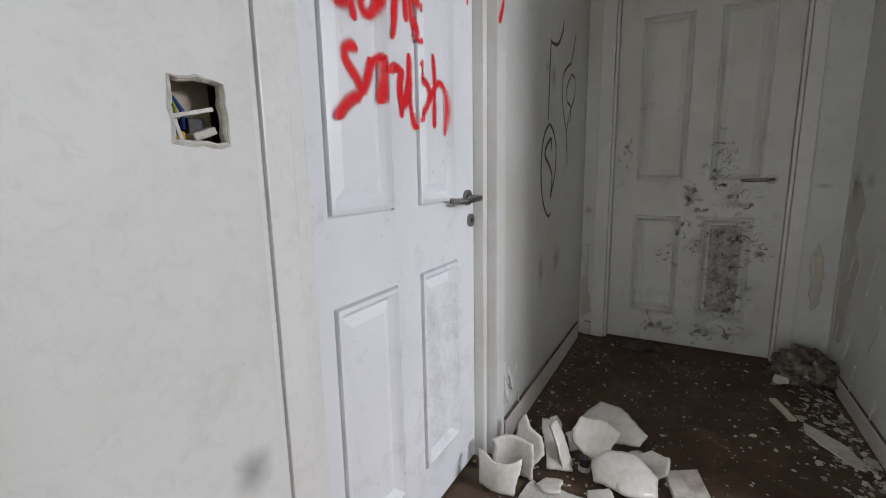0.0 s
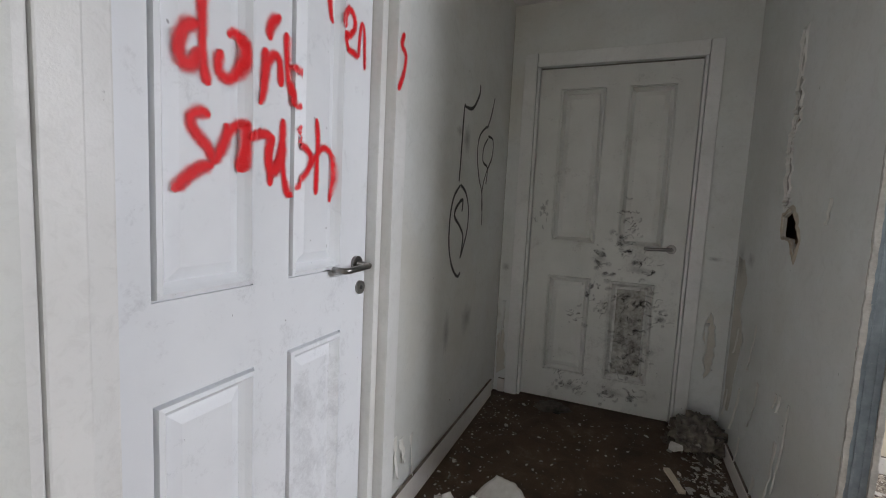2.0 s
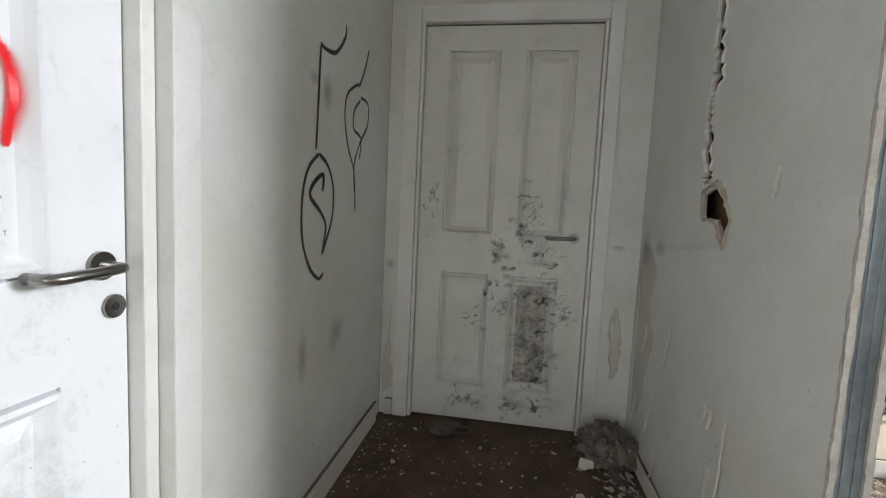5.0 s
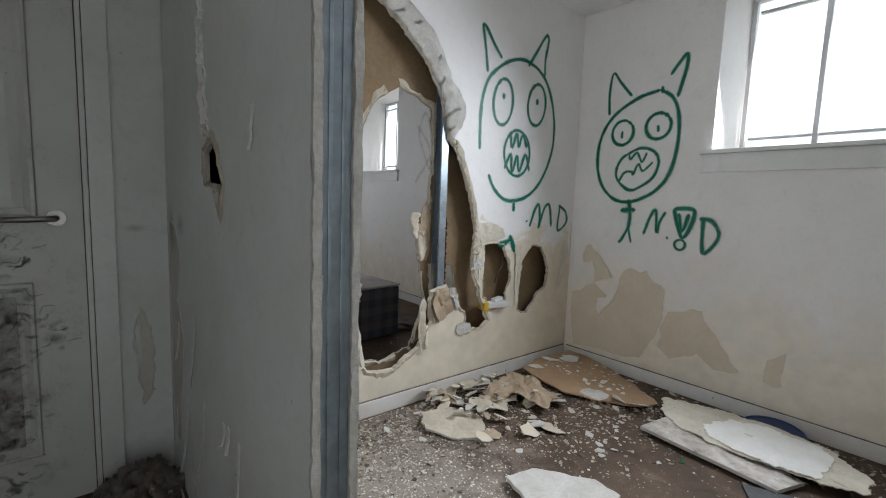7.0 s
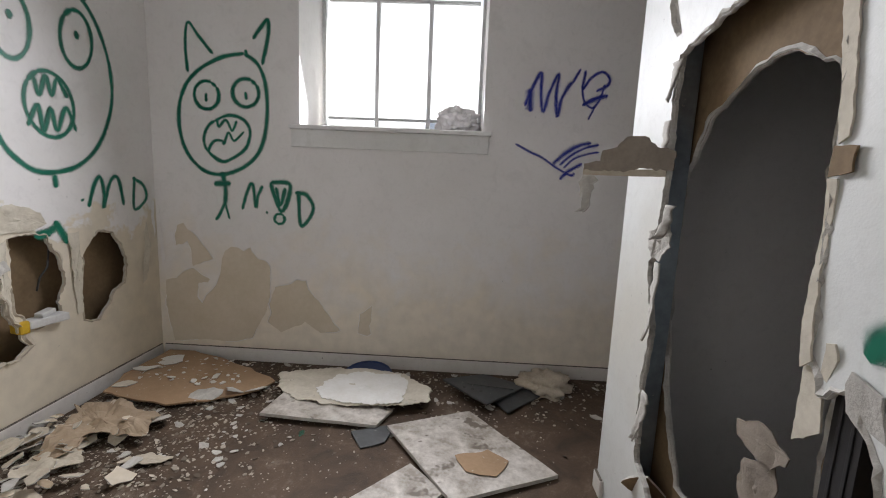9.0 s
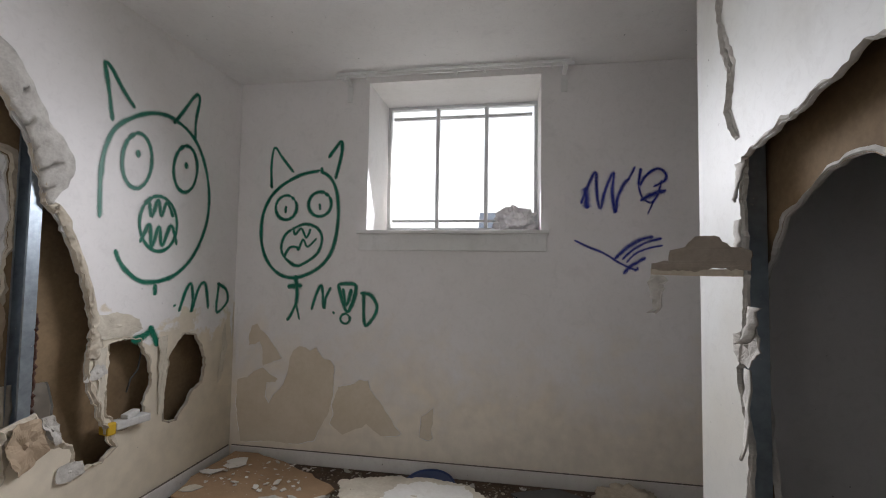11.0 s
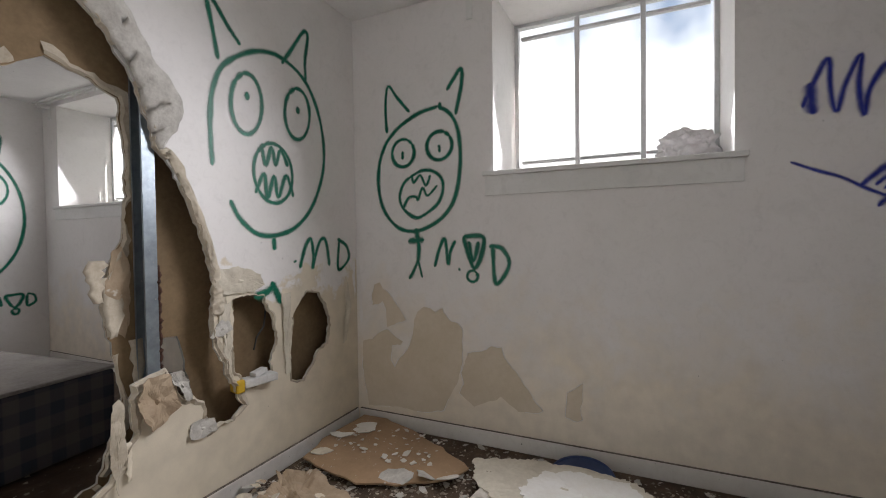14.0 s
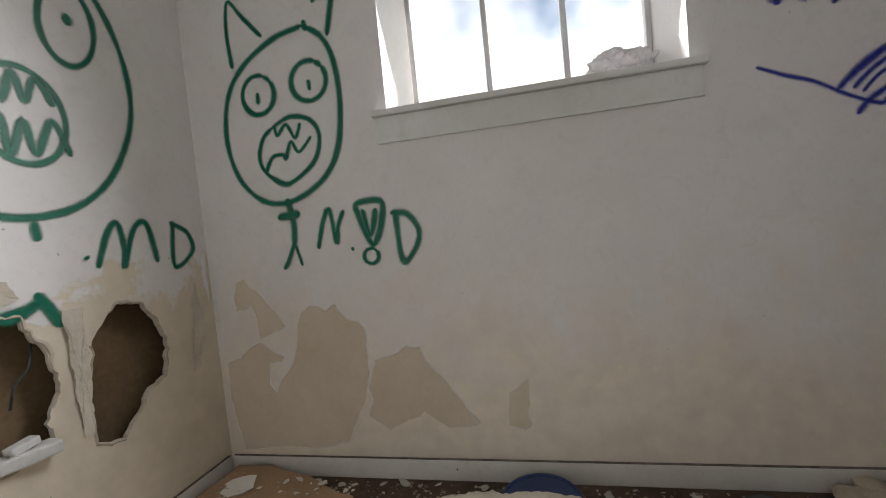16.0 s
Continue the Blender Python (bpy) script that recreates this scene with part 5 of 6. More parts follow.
# ---- peeled patches and loose paint ----
for k, (pts, lift) in enumerate(((PEEL_A, 0.001), (PEEL_B, 0.001), (PEEL_C, 0.001), (PEEL_D, 0.001))):
    o = ragged(pts, 0.016, 0.004, 70 + k)
    patch = tagged(part("bare_patch", sheet_bm([tuple(p) for p in o], [], 0.0008, lambda u, v, d=0.0: (WX - 0.0012 + d, u, v)), [M_BARE] * 3), "bare beige plaster where the white paint peeled", "peeled patch", "peeled paint patches")
    part("curled_edge", rim_bm(o, to_win, 80 + k, (0.001, 0.006), 0.003, 0.62), M_ROOM, patch, "curling white paint edge")
for k, (pts, to3, m) in enumerate((([(2.85, 1.0), (2.72, 0.99), (2.64, 0.90), (2.70, 0.74), (2.60, 0.62), (2.66, 0.45), (2.72, 0.22), (2.84, 0.20)], to_east, 0.0009), ([(0.585, 0.59), (0.607, 0.675), (0.64, 0.60), (0.642, 0.36), (0.612, 0.31)], to_north, 0.0009), ([(-0.566, 0.36), (-0.53, 0.415), (-0.505, 0.16), (-0.562, 0.11)], to_north, 0.0009))):
    o = ragged(pts, 0.02, 0.008, 90 + k)
    patch = tagged(part("bare_patch", sheet_bm([tuple(p) for p in o], [], 0.0007, lambda u, v, d=0.0, q=to3: q(u, v, d - 0.0011)), [M_HALLBARE] * 3), "dull bare patch under flaked hall paint", "peeled patch", "peeled paint patches")
    part("curled_edge", rim_bm(o, to3, 95 + k, (0.0015, 0.006), 0.002), M_HALL, patch, "curling paint edge")


def peel(at, turn, w, h, curl, seed, mat, label, taper=0.75, thick=0.0012, category="paint flake", group="loose paint flakes"):
    ob = tagged(part("paint_flake", flap_bm(w * 0.8, h * 0.8, curl * 0.5, seed, 9, taper), mat, None, "", True), label, category, group)
    ob.matrix_basis = pose(*at, 0, 0, turn)
    return thicken(ob, thick)


# long curls on the hall partition (face looks to -x: turn so that +y of the flap is -x)
for k, (y, z, w, h, c) in enumerate(((1.955, 0.57, 0.035, 0.34, 0.5), (2.03, 0.40, 0.05, 0.25, 0.7), (2.30, 0.52, 0.04, 0.2, 0.9), (2.42, 0.74, 0.035, 0.22, 0.6), (2.56, 0.40, 0.04, 0.22, 0.9), (2.70, 0.66, 0.04, 0.14, 0.7), (2.04, 0.57, 0.035, 0.07, 1.0),
                                     (2.08, 0.56, 0.03, 0.06, 1.2), (2.47, 0.20, 0.05, 0.13, 1.0), (2.22, 0.16, 0.05, 0.12, 0.9), (1.835, 1.262, 0.035, 0.085, 0.45), (2.78, 0.32, 0.03, 0.15, 0.7))):
    peel((EAST - 0.001, y, z), 90, w * 1.1, h * 1.2, c * 0.45, 200 + k, M_FLAKE, "long curl of loose white paint on the partition")
for k, (x, z, w, h, c) in enumerate(((0.60, 0.62, 0.03, 0.30, 0.25), (-0.53, 0.60, 0.03, 0.22, 0.4), (-0.545, 0.46, 0.02, 0.2, 0.5))):
    peel((x, 2.904, z), 180, w, h, c, 230 + k, M_HALL, "narrow split of loose paint beside the door")
for k, (y, z, w, h, c) in enumerate(((1.545, 0.33, 0.03, 0.20, 0.35), (1.60, 0.30, 0.05, 0.12, 0.5), (1.68, 0.28, 0.03, 0.22, 0.3), (2.86, 0.75, 0.02, 0.3, 0.4))):
    peel((WEST + 0.001, y, z), -90, w, h, c, 240 + k, M_FLAKE, "loose white paint lifting off the hall wall")
# torn tongues of paper round the great hole (face looks to -y)
HANG = [(1.47, 0.72, 0.06, 0.14, 0.5), (1.42, 0.93, 0.06, 0.08, 0.8), (1.90, 0.42, 0.04, 0.16, 0.3)]
for k, (x, z, w, h, c) in enumerate(HANG):
    peel((x, HY - 0.002, z), 180, w, h, c, 260 + k, (M_PAPER, M_GYPSUM, M_BOARD)[k % 3], "torn tongue of plasterboard paper hanging at the hole", 0.5, 0.004, "paper flap", "torn paper flaps")
for k, (x, z, w, h, c) in enumerate(((1.90, 0.98, 0.10, 0.26, 0.5), (1.86, 1.04, 0.09, 0.18, 0.9), (1.99, 0.75, 0.06, 0.35, 0.3))):
    peel((x, HY + 0.08, z), 180, w, h, c, 280 + k, M_PAPER, "torn paper of the far board hanging in the hole", 0.5, 0.003, "paper flap", "torn paper flaps")
for k, (x, z, w, h, c, m) in enumerate(((1.90, 1.12, 0.08, 0.13, 1.2, M_GYPSUM), (1.97, 1.36, 0.06, 0.20, 0.4, M_GYPSUM), (1.955, 1.52, 0.06, 0.14, 0.6, M_GYPSUM), (1.93, 0.95, 0.05, 0.3, 0.3, M_GYPSUM), (1.92, 0.55, 0.06, 0.2, 0.5, M_GYPSUM))):
    peel((x, SY + 0.002, z), 0, w, h, c, 300 + k, m, "torn paper and gypsum flap at the closet hole", 0.55, 0.005, "paper flap", "torn paper flaps")
# torn sheets of board and paper left standing in the breaks
def torn_sheet(outline, to3, mat, label, seed, lift=0.02, off=0.004, thick=0.003, freq=11.0, rag=0.005, name="torn_sheet", category="wall damage", group="torn sheets", kind="structure"):
    """A crumpled piece of torn board face: its edges lift off the wall, its middle is folded."""
    o = ragged(outline, 0.012, rag, seed)
    mid = sum(o, Vector((0, 0))) / len(o)
    bm = bmesh.new()
    centre = bm.verts.new(to3(mid.x, mid.y, -off - lift * 0.5))
    prev = None
    for r in range(1, 8):
        ring = []
        for p in o:
            q = mid.lerp(p, r / 7)
            fold = abs(noise.noise(Vector((q.x * freq, q.y * freq, seed * 3.1)))) + 0.35 * abs(noise.noise(Vector((q.x * freq * 2.3, q.y * freq * 2.3, seed)))) + 0.6 * noise.noise(Vector((p.x * freq * 0.35, p.y * freq * 0.35, seed + 5))) * (r / 7) ** 2
            ring.append(bm.verts.new(to3(q.x, q.y, -off - lift * fold)))
        for i in range(len(ring)):
            j = (i + 1) % len(ring)
            bm.faces.new((centre, ring[i], ring[j]) if prev is None else (prev[i], ring[i], ring[j], prev[j]))
        prev = ring
    ob = tagged(part(name, bm, mat), label, category, group, kind)
    return thicken(ob, thick)


torn_sheet([(1.932, 0.56), (1.948, 0.607), (1.97, 0.623), (2.014, 0.621), (2.048, 0.616), (2.063, 0.574), (2.069, 0.515), (2.08, 0.489), (2.043, 0.457), (2.008, 0.436), (1.974, 0.427), (1.954, 0.467), (1.934, 0.506)], to_room_n, M_TAN, "cream crumpled board face folded over the broken edge", 2, 0.03)
torn_sheet([(2.048, 0.622), (2.084, 0.618), (2.118, 0.571), (2.13, 0.496), (2.105, 0.491), (2.085, 0.555), (2.055, 0.576)], to_room_n, M_GYPSUM, "curled strip of white board paper at the break", 3, 0.03)
torn_sheet([(1.915, 1.075), (1.946, 1.088), (1.965, 1.018), (1.966, 0.890), (1.946, 0.760), (1.921, 0.790), (1.893, 0.857), (1.880, 0.920), (1.899, 0.992)], to_back, M_TAN, "loose grey-cream flap of the far board's paper", 4, 0.012)
torn_sheet([(1.871, 0.579), (1.886, 0.554), (1.893, 0.469), (1.895, 0.375), (1.875, 0.333), (1.861, 0.258), (1.846, 0.363), (1.845, 0.486), (1.857, 0.564)], to_room_n, M_PAPER, "pale strip of board standing in the hole's edge", 5, 0.015)
torn_sheet([(2.126, 0.392), (2.166, 0.401), (2.22, 0.388), (2.232, 0.339), (2.176, 0.322), (2.120, 0.340)], to_room_n, M_GYPSUM, "grey flap of gypsum at the lower break", 6, 0.02)
torn_sheet([(2.217, 0.711), (2.261, 0.776), (2.306, 0.781), (2.325, 0.727), (2.274, 0.712)], to_room_n, M_GYPSUM, "small grey torn flap between two holes", 7, 0.02)
torn_sheet([(2.258, 0.905), (2.269, 0.985), (2.334, 0.993), (2.406, 0.983), (2.472, 0.951), (2.499, 0.90), (2.436, 0.878), (2.355, 0.876), (2.294, 0.871)], to_room_n, M_CREAM, "blistered half-round of loose board paper above a hole", 8, 0.014, 0.002)
torn_sheet([(2.250, 0.825), (2.312, 0.846), (2.318, 0.666), (2.310, 0.555), (2.289, 0.566), (2.284, 0.672)], to_room_n, M_CREAM, "thin standing strip of board between two holes", 9, 0.012, 0.002)
torn_sheet([(2.604, 0.846), (2.662, 0.847), (2.660, 0.706), (2.655, 0.557), (2.650, 0.448), (2.622, 0.448), (2.608, 0.63)], to_room_n, M_CREAM, "frayed strip of board paper between two holes", 10, 0.010, 0.002)
torn_sheet([(1.57, 0.671), (1.535, 0.688), (1.503, 0.702), (1.462, 0.697), (1.444, 0.684), (1.413, 0.676), (1.416, 0.657), (1.455, 0.631), (1.493, 0.62), (1.531, 0.628), (1.553, 0.641)], plane_map("y", 0.41, -1), M_FLAP, "tan torn liner paper hanging inside the closet wall", 11, 0.010)
torn_sheet([(1.539, 0.596), (1.507, 0.612), (1.46, 0.626), (1.447, 0.587), (1.46, 0.50), (1.519, 0.48), (1.554, 0.518), (1.549, 0.556)], plane_map("y", 0.40, -1), M_FLAP, "second tan sheet of torn liner paper inside the closet wall", 12, 0.010)
torn_sheet([(2.0, 1.036), (1.95, 1.058), (1.901, 1.071), (1.867, 1.043), (1.877, 1.002), (1.912, 0.98), (1.933, 0.952), (1.988, 0.959), (2.011, 1.0)], plane_map("y", 0.45, -1), M_GYPSUM, "rounded lump of gypsum hanging at the closet hole", 13, 0.03)
torn_sheet([(2.866, 0.90), (2.850, 0.95), (2.838, 0.80), (2.834, 0.62), (2.846, 0.58), (2.858, 0.75)], to_win, M_ROOM, "split edge of loose paint near the room corner", 14, 0.010, 0.001, 0.001)
torn_sheet([(3.10, 0.80), (3.125, 0.86), (3.135, 0.70), (3.10, 0.52), (3.06, 0.50), (3.075, 0.62)], to_room_n, M_CREAM, "lifted tongue of wall paper near the room corner", 15, 0.010, 0.001, 0.001)
torn_sheet([(3.165, 0.95), (3.185, 0.98), (3.190, 0.80), (3.178, 0.76), (3.168, 0.85)], to_room_n, M_ROOM, "split sliver of loose paint in the room corner", 16, 0.008, 0.001, 0.001)
# white carton and wires in the wall
carton = empty("broken_carton", (2.45, HY - 0.015, 0.455), "crushed white plastic box with a yellow corner in the wall", "box", "", "", (0, 0, -12))
part("body", box_bm((-0.075, -0.015, 0), (0.085, 0.05, 0.036), 0.006), M_WHITEBOX, carton)
part("corner", box_bm((-0.115, -0.02, -0.012), (-0.0765, 0.045, 0.044), 0.008), M_YELLOW, carton)
lid = part("lid", box_bm((-0.03, 0.0, 0.0), (0.04, 0.04, 0.022), 0.005), M_WHITEBOX, carton)
lid.matrix_basis = pose(0.01, 0.0, 0.0375, 0, -8, 14)
tagged(part("loose_cable", tube_bm([(2.47, HY + 0.04, 0.60), (2.48, HY + 0.03, 0.66), (2.52, HY + 0.03, 0.70), (2.545, HY + 0.04, 0.78)], 0.004, 8), M_GREYBOARD, None, "", True), "grey electric cable inside the broken wall", "cable")
tagged(part("wall_rubble", crumple_bm((0.17, 0.028, 0.20), 7, 0.5, 4), M_TRASH), "lump of rubble lodged inside the broken wall", "rubble").matrix_basis = pose(2.20, HY + 0.045, 0.036)
# socket box
box_e = empty("socket_wiring", (-0.606, 0.405, 1.118), "loose cables and broken white socket plate in the wall hole", "wiring")
part("back", box_bm((-0.030, -0.050, -0.03), (-0.026, 0.055, 0.11)), M_PAPER, box_e, "brown board behind the hole")
plate = part("plate", box_bm((-0.004, -0.032, 0.0), (0.004, 0.030, 0.006), 0.0015), M_WHITEBOX, box_e, "broken white plate")
plate.matrix_basis = pose(0.016, 0.002, 0.037, 14, 0, 0)
part("plate_side", box_bm((-0.004, -0.032, -0.032), (0.004, -0.026, -0.0005), 0.0015), M_WHITEBOX, plate)
part("connector", box_bm((-0.02, -0.002, 0.010), (0.010, 0.020, 0.034), 0.003), M_BLACK, box_e)
lead = part("lead", box_bm((-0.012, -0.002, -0.005), (0.012, 0.034, 0.006), 0.003), M_GYPSUM, box_e, "grey plastic sleeve")
lead.matrix_basis = pose(0.012, -0.002, 0.006, 20, 0, 0)
part("connector", box_bm((-0.01, -0.026, 0.001), (0.018, -0.012, 0.014), 0.003), M_YELLOW, box_e, "yellow connector")
part("cable", tube_bm([(-0.034, -0.020, 0.078), (-0.01, -0.010, 0.062), (0.004, -0.006, 0.044), (0.0, -0.004, 0.018)], 0.0032, 8), M_BLUEWIRE, box_e, "blue cable", True)
part("cable", tube_bm([(-0.034, -0.016, 0.080), (-0.012, -0.012, 0.066), (0.0, -0.012, 0.045), (0.0, -0.014, 0.012)], 0.0024, 8), M_GREENWIRE, box_e, "green and yellow cable", True)

# ---- window things ----
bag = tagged(part("plastic_bag", crumple_bm((0.08, 0.125, 0.095), 3, 0.42, 5, 0.6), M_BAG, None, "", True), "crumpled translucent white plastic bag on the window board", "bag")
bag.matrix_basis = pose(3.53, 1.09, 1.4475)
pend = empty("lamp_holder", (2.16, 1.78, CEIL), "bare white bulb holder hanging from the ceiling", "lamp holder")
part("rose", tube_bm([(0, 0, -0.001), (0, 0, -0.02), (0, 0, -0.03)], [0.035, 0.035, 0.015], 18), M_TRIM, pend)
part("flex", tube_bm([(0, 0, -0.029), (0, 0, -0.07)], 0.004, 8), M_TRIM, pend)
part("holder", tube_bm([(0, 0, -0.069), (0, 0, -0.085), (0, 0, -0.125)], [0.012, 0.019, 0.019], 16), M_WHITEBOX, pend)

# ---- neighbouring room: divan ----
bed = empty("divan_bed", (1.25, 3.80, 0.0), "low divan bed base covered in dark plaid cloth", "bed", "", "", (0, 0, 6))
part("base", box_bm((0, 0, 0.02), (1.18, 1.05, 0.415), 0.02), M_PLAID, bed)
part("top", box_bm((-0.005, -0.005, 0.416), (1.185, 1.055, 0.435), 0.008), M_MATTRESS, bed, "stained grey cloth top")
for x in (0.05, 1.10):
    for y in (0.05, 0.97):
        part("foot", box_bm((x, y, 0), (x + 0.04, y + 0.04, 0.0195)), M_BLACK, bed)
old_rag = tagged(part("rag", crumple_bm((0.16, 0.12, 0.05), 17, 0.45, 4, 0.4), M_TRASH, None, "", True), "dark crumpled rag beside the divan", "rag")
old_rag.matrix_basis = pose(2.62, 4.05, 0.0)


# ---- sheets and slabs on the room floor ----
rnd0 = random.Random(77)

def slab_thing(name, outline, thick, z, mat, label, category, tilt=(0, 0), seed=0, step=0.03, amount=0.004, wobble=0.0):
    """A slab whose outline is given in the plan; tilt in degrees about its middle."""
    c = Vector((sum(p[0] for p in outline) / len(outline), sum(p[1] for p in outline) / len(outline)))
    o = ragged([(p[0] - c.x, p[1] - c.y) for p in outline], step, amount, seed)
    bm = slab_bm(o, thick, wobble, seed)
    ob = tagged(part(name, bm, mat), label, category)
    ob.matrix_basis = pose(c.x, c.y, z, tilt[0], tilt[1], 0)
    return ob


slab_thing("board_sheet", [(3.16, 2.80), (3.17, 2.65), (3.12, 2.45), (2.996, 2.175), (2.897, 2.025), (2.751, 2.109), (2.657, 2.274), (2.582, 2.435), (2.596, 2.583), (2.64, 2.80), (2.83, 2.83)], 0.009, 0.030, [M_CARD] * 3, "large torn brown board sheet lying in the corner", "board", (2.0, -2.0), 1, 0.05, 0.010, 0.01)
floor_sheet = dict(kind="", group="torn sheets on the floor", category="paper")
torn_sheet([(2.517, 2.779), (2.557, 2.675), (2.522, 2.509), (2.497, 2.41), (2.305, 2.325), (2.297, 2.404), (2.259, 2.555), (2.143, 2.566), (2.134, 2.648), (2.35, 2.71)], plane_map("z", 0.022, -1), M_TAN, "crumpled tan board paper folded over the rubble", 31, 0.075, freq=7.0, rag=0.012, name="crumpled_sheet", **floor_sheet)
torn_sheet([(2.158, 2.675), (2.215, 2.60), (2.195, 2.501), (2.127, 2.464), (2.086, 2.537), (2.021, 2.559), (2.06, 2.66)], plane_map("z", 0.012, -1), M_PAPER, "grey torn board paper lying in layers", 32, 0.04, freq=8.0, rag=0.010, name="crumpled_sheet", **floor_sheet)
torn_sheet([(2.17, 2.217), (2.19, 2.16), (2.23, 2.16), (2.24, 2.26), (2.21, 2.34), (2.168, 2.35), (2.16, 2.28)], plane_map("z", 0.003, -1), M_PAPER, "thin pale scrap of board paper on the floor", 33, 0.012, freq=8.0, rag=0.010, name="crumpled_sheet", **floor_sheet)
slab_thing("tile", [(2.54, 1.95), (2.515, 1.39), (2.665, 1.335), (2.83, 1.90)], 0.016, 0.022, [M_TILE, M_GYPSUM, M_GYPSUM], "broken marbled white floor tile under other debris", "tile", (1.2, -1.5), 2, 0.08, 0.002)
torn_sheet([(2.942, 2.018), (3.052, 1.763), (3.032, 1.355), (2.857, 1.157), (2.707, 1.158), (2.661, 1.349), (2.645, 1.597), (2.675, 1.814), (2.782, 1.957)], plane_map("z", 0.044, -1), M_CREAM, "pale beige sheet of torn board paper on the debris", 35, 0.022, 0.004, 0.005, 6.0, 0.014, name="plaster_sheet", kind="", group="", category="plasterboard")
torn_sheet([(2.963, 1.685), (2.978, 1.348), (2.899, 1.286), (2.678, 1.306), (2.640, 1.455), (2.691, 1.703), (2.785, 1.757)], plane_map("z", 0.050, -1), M_FLAKE, "white skin of plaster stuck on the beige sheet", 35, 0.022, 0.006, 0.003, 6.0, 0.014, name="plaster_sheet", kind="", group="", category="plasterboard")
slab_thing("tile", [(2.513, 1.337), (2.70, 0.953), (2.253, 0.607), (2.06, 1.03)], 0.016, 0.012, [M_TILE, M_GYPSUM, M_GYPSUM], "large square marbled tile lying on the floor", "tile", (0.8, 0.0), 5, 0.1, 0.0015)
slab_thing("paper_sheet", [(2.32, 1.02), (2.38, 0.88), (2.31, 0.80), (2.20, 0.86), (2.22, 0.98)], 0.002, 0.031, [M_CARD] * 3, "scrap of brown paper stuck on a tile", "paper", (0.8, 0.0), 6, 0.03, 0.008)
slab_thing("tile", [(2.06, 1.40), (2.28, 1.20), (2.12, 1.06), (1.90, 1.22)], 0.014, 0.0, [M_TILE, M_GYPSUM, M_GYPSUM], "broken marbled tile partly under another", "tile", (0, 0), 7, 0.08, 0.003)
panel = slab_thing("grey_panel", [(2.97, 1.10), (3.12, 0.86), (3.02, 0.62), (2.72, 0.87)], 0.010, 0.036, [M_GREYBOARD] * 3, "dark grey plastic panel lying across rubble", "panel", (4.0, 3.0), 8, 0.1, 0.003)
for i in range(3):
    part("slot", box_bm((-0.10 + 0.012 * i, 0.02 + 0.045 * i, 0.0102), (-0.075 + 0.012 * i, 0.035 + 0.045 * i, 0.0112)), M_BLACK, panel)
part("ridge", box_bm((-0.02, -0.16, 0.0102), (0.0, 0.10, 0.0145), 0.002), M_GREYBOARD, panel)
slab_thing("grey_panel", [(2.92, 0.86), (3.02, 0.64), (2.93, 0.56), (2.72, 0.76)], 0.008, 0.010, [M_GREYBOARD] * 3, "second dark grey plastic panel under the first", "panel", (2.0, 0.0), 9, 0.1, 0.003)
slab_thing("grey_panel", [(2.48, 1.50), (2.37, 1.43), (2.42, 1.33), (2.56, 1.30)], 0.008, 0.004, [M_GREYBOARD] * 3, "dark plastic shard under a tile", "panel", (0.0, -3.0), 10, 0.05, 0.004)
slab_thing("plaster_sheet", [(1.75, 2.70), (1.93, 2.66), (2.00, 2.52), (1.90, 2.36), (1.76, 2.42), (1.68, 2.56)], 0.010, 0.012, [M_PAPER, M_PAPER, M_GYPSUM], "rounded piece of fallen plasterboard", "plasterboard", (3.0, 2.0), 11, 0.03, 0.012, 0.008)
slab_thing("plaster_sheet", [(1.72, 2.08), (1.86, 2.06), (2.00, 1.86), (1.98, 1.74), (1.82, 1.78), (1.66, 1.92)], 0.016, 0.014, [M_CHIP, M_PAPER, M_GYPSUM], "pale slab of fallen plasterboard", "plasterboard", (-2.0, 3.0), 12, 0.03, 0.010, 0.012)
for k, (x, y, r, tx, ty, z, m) in enumerate(((2.36, 2.70, 0.12, -10, 12, 0.03, M_CHIP), (2.26, 2.60, 0.10, -6, -14, 0.025, M_PAPER), (2.46, 2.40, 0.08, 8, 16, 0.02, M_CHIP), (2.70, 2.30, 0.08, -14, 4, 0.03, M_GYPSUM), (2.20, 2.74, 0.10, 20, 0, 0.03, M_GYPSUM), (2.78, 2.08, 0.08, 10, -18, 0.03, M_CHIP), (2.76, 2.18, 0.07, -16, -10, 0.03, M_GYPSUM), (3.02, 2.70, 0.09, 3, -4, 0.058, M_FLAKE), (2.90, 2.76, 0.08, -4, -3, 0.055, M_FLAKE), (2.72, 2.74, 0.06, 2, -3, 0.05, M_CREAM))):
    o = ragged(shard_outline(r, 400 + k, 8, 0.75), 0.025, 0.006, 420 + k)
    ob = tagged(part("plaster_piece", slab_bm(o, 0.004, 0.014, k), [m, M_PAPER, M_GYPSUM]), "jagged piece of fallen plasterboard in a heap", "plasterboard", "fallen plaster pieces")
    ob.matrix_basis = pose(x, y, z, tx, ty, 37 * k)
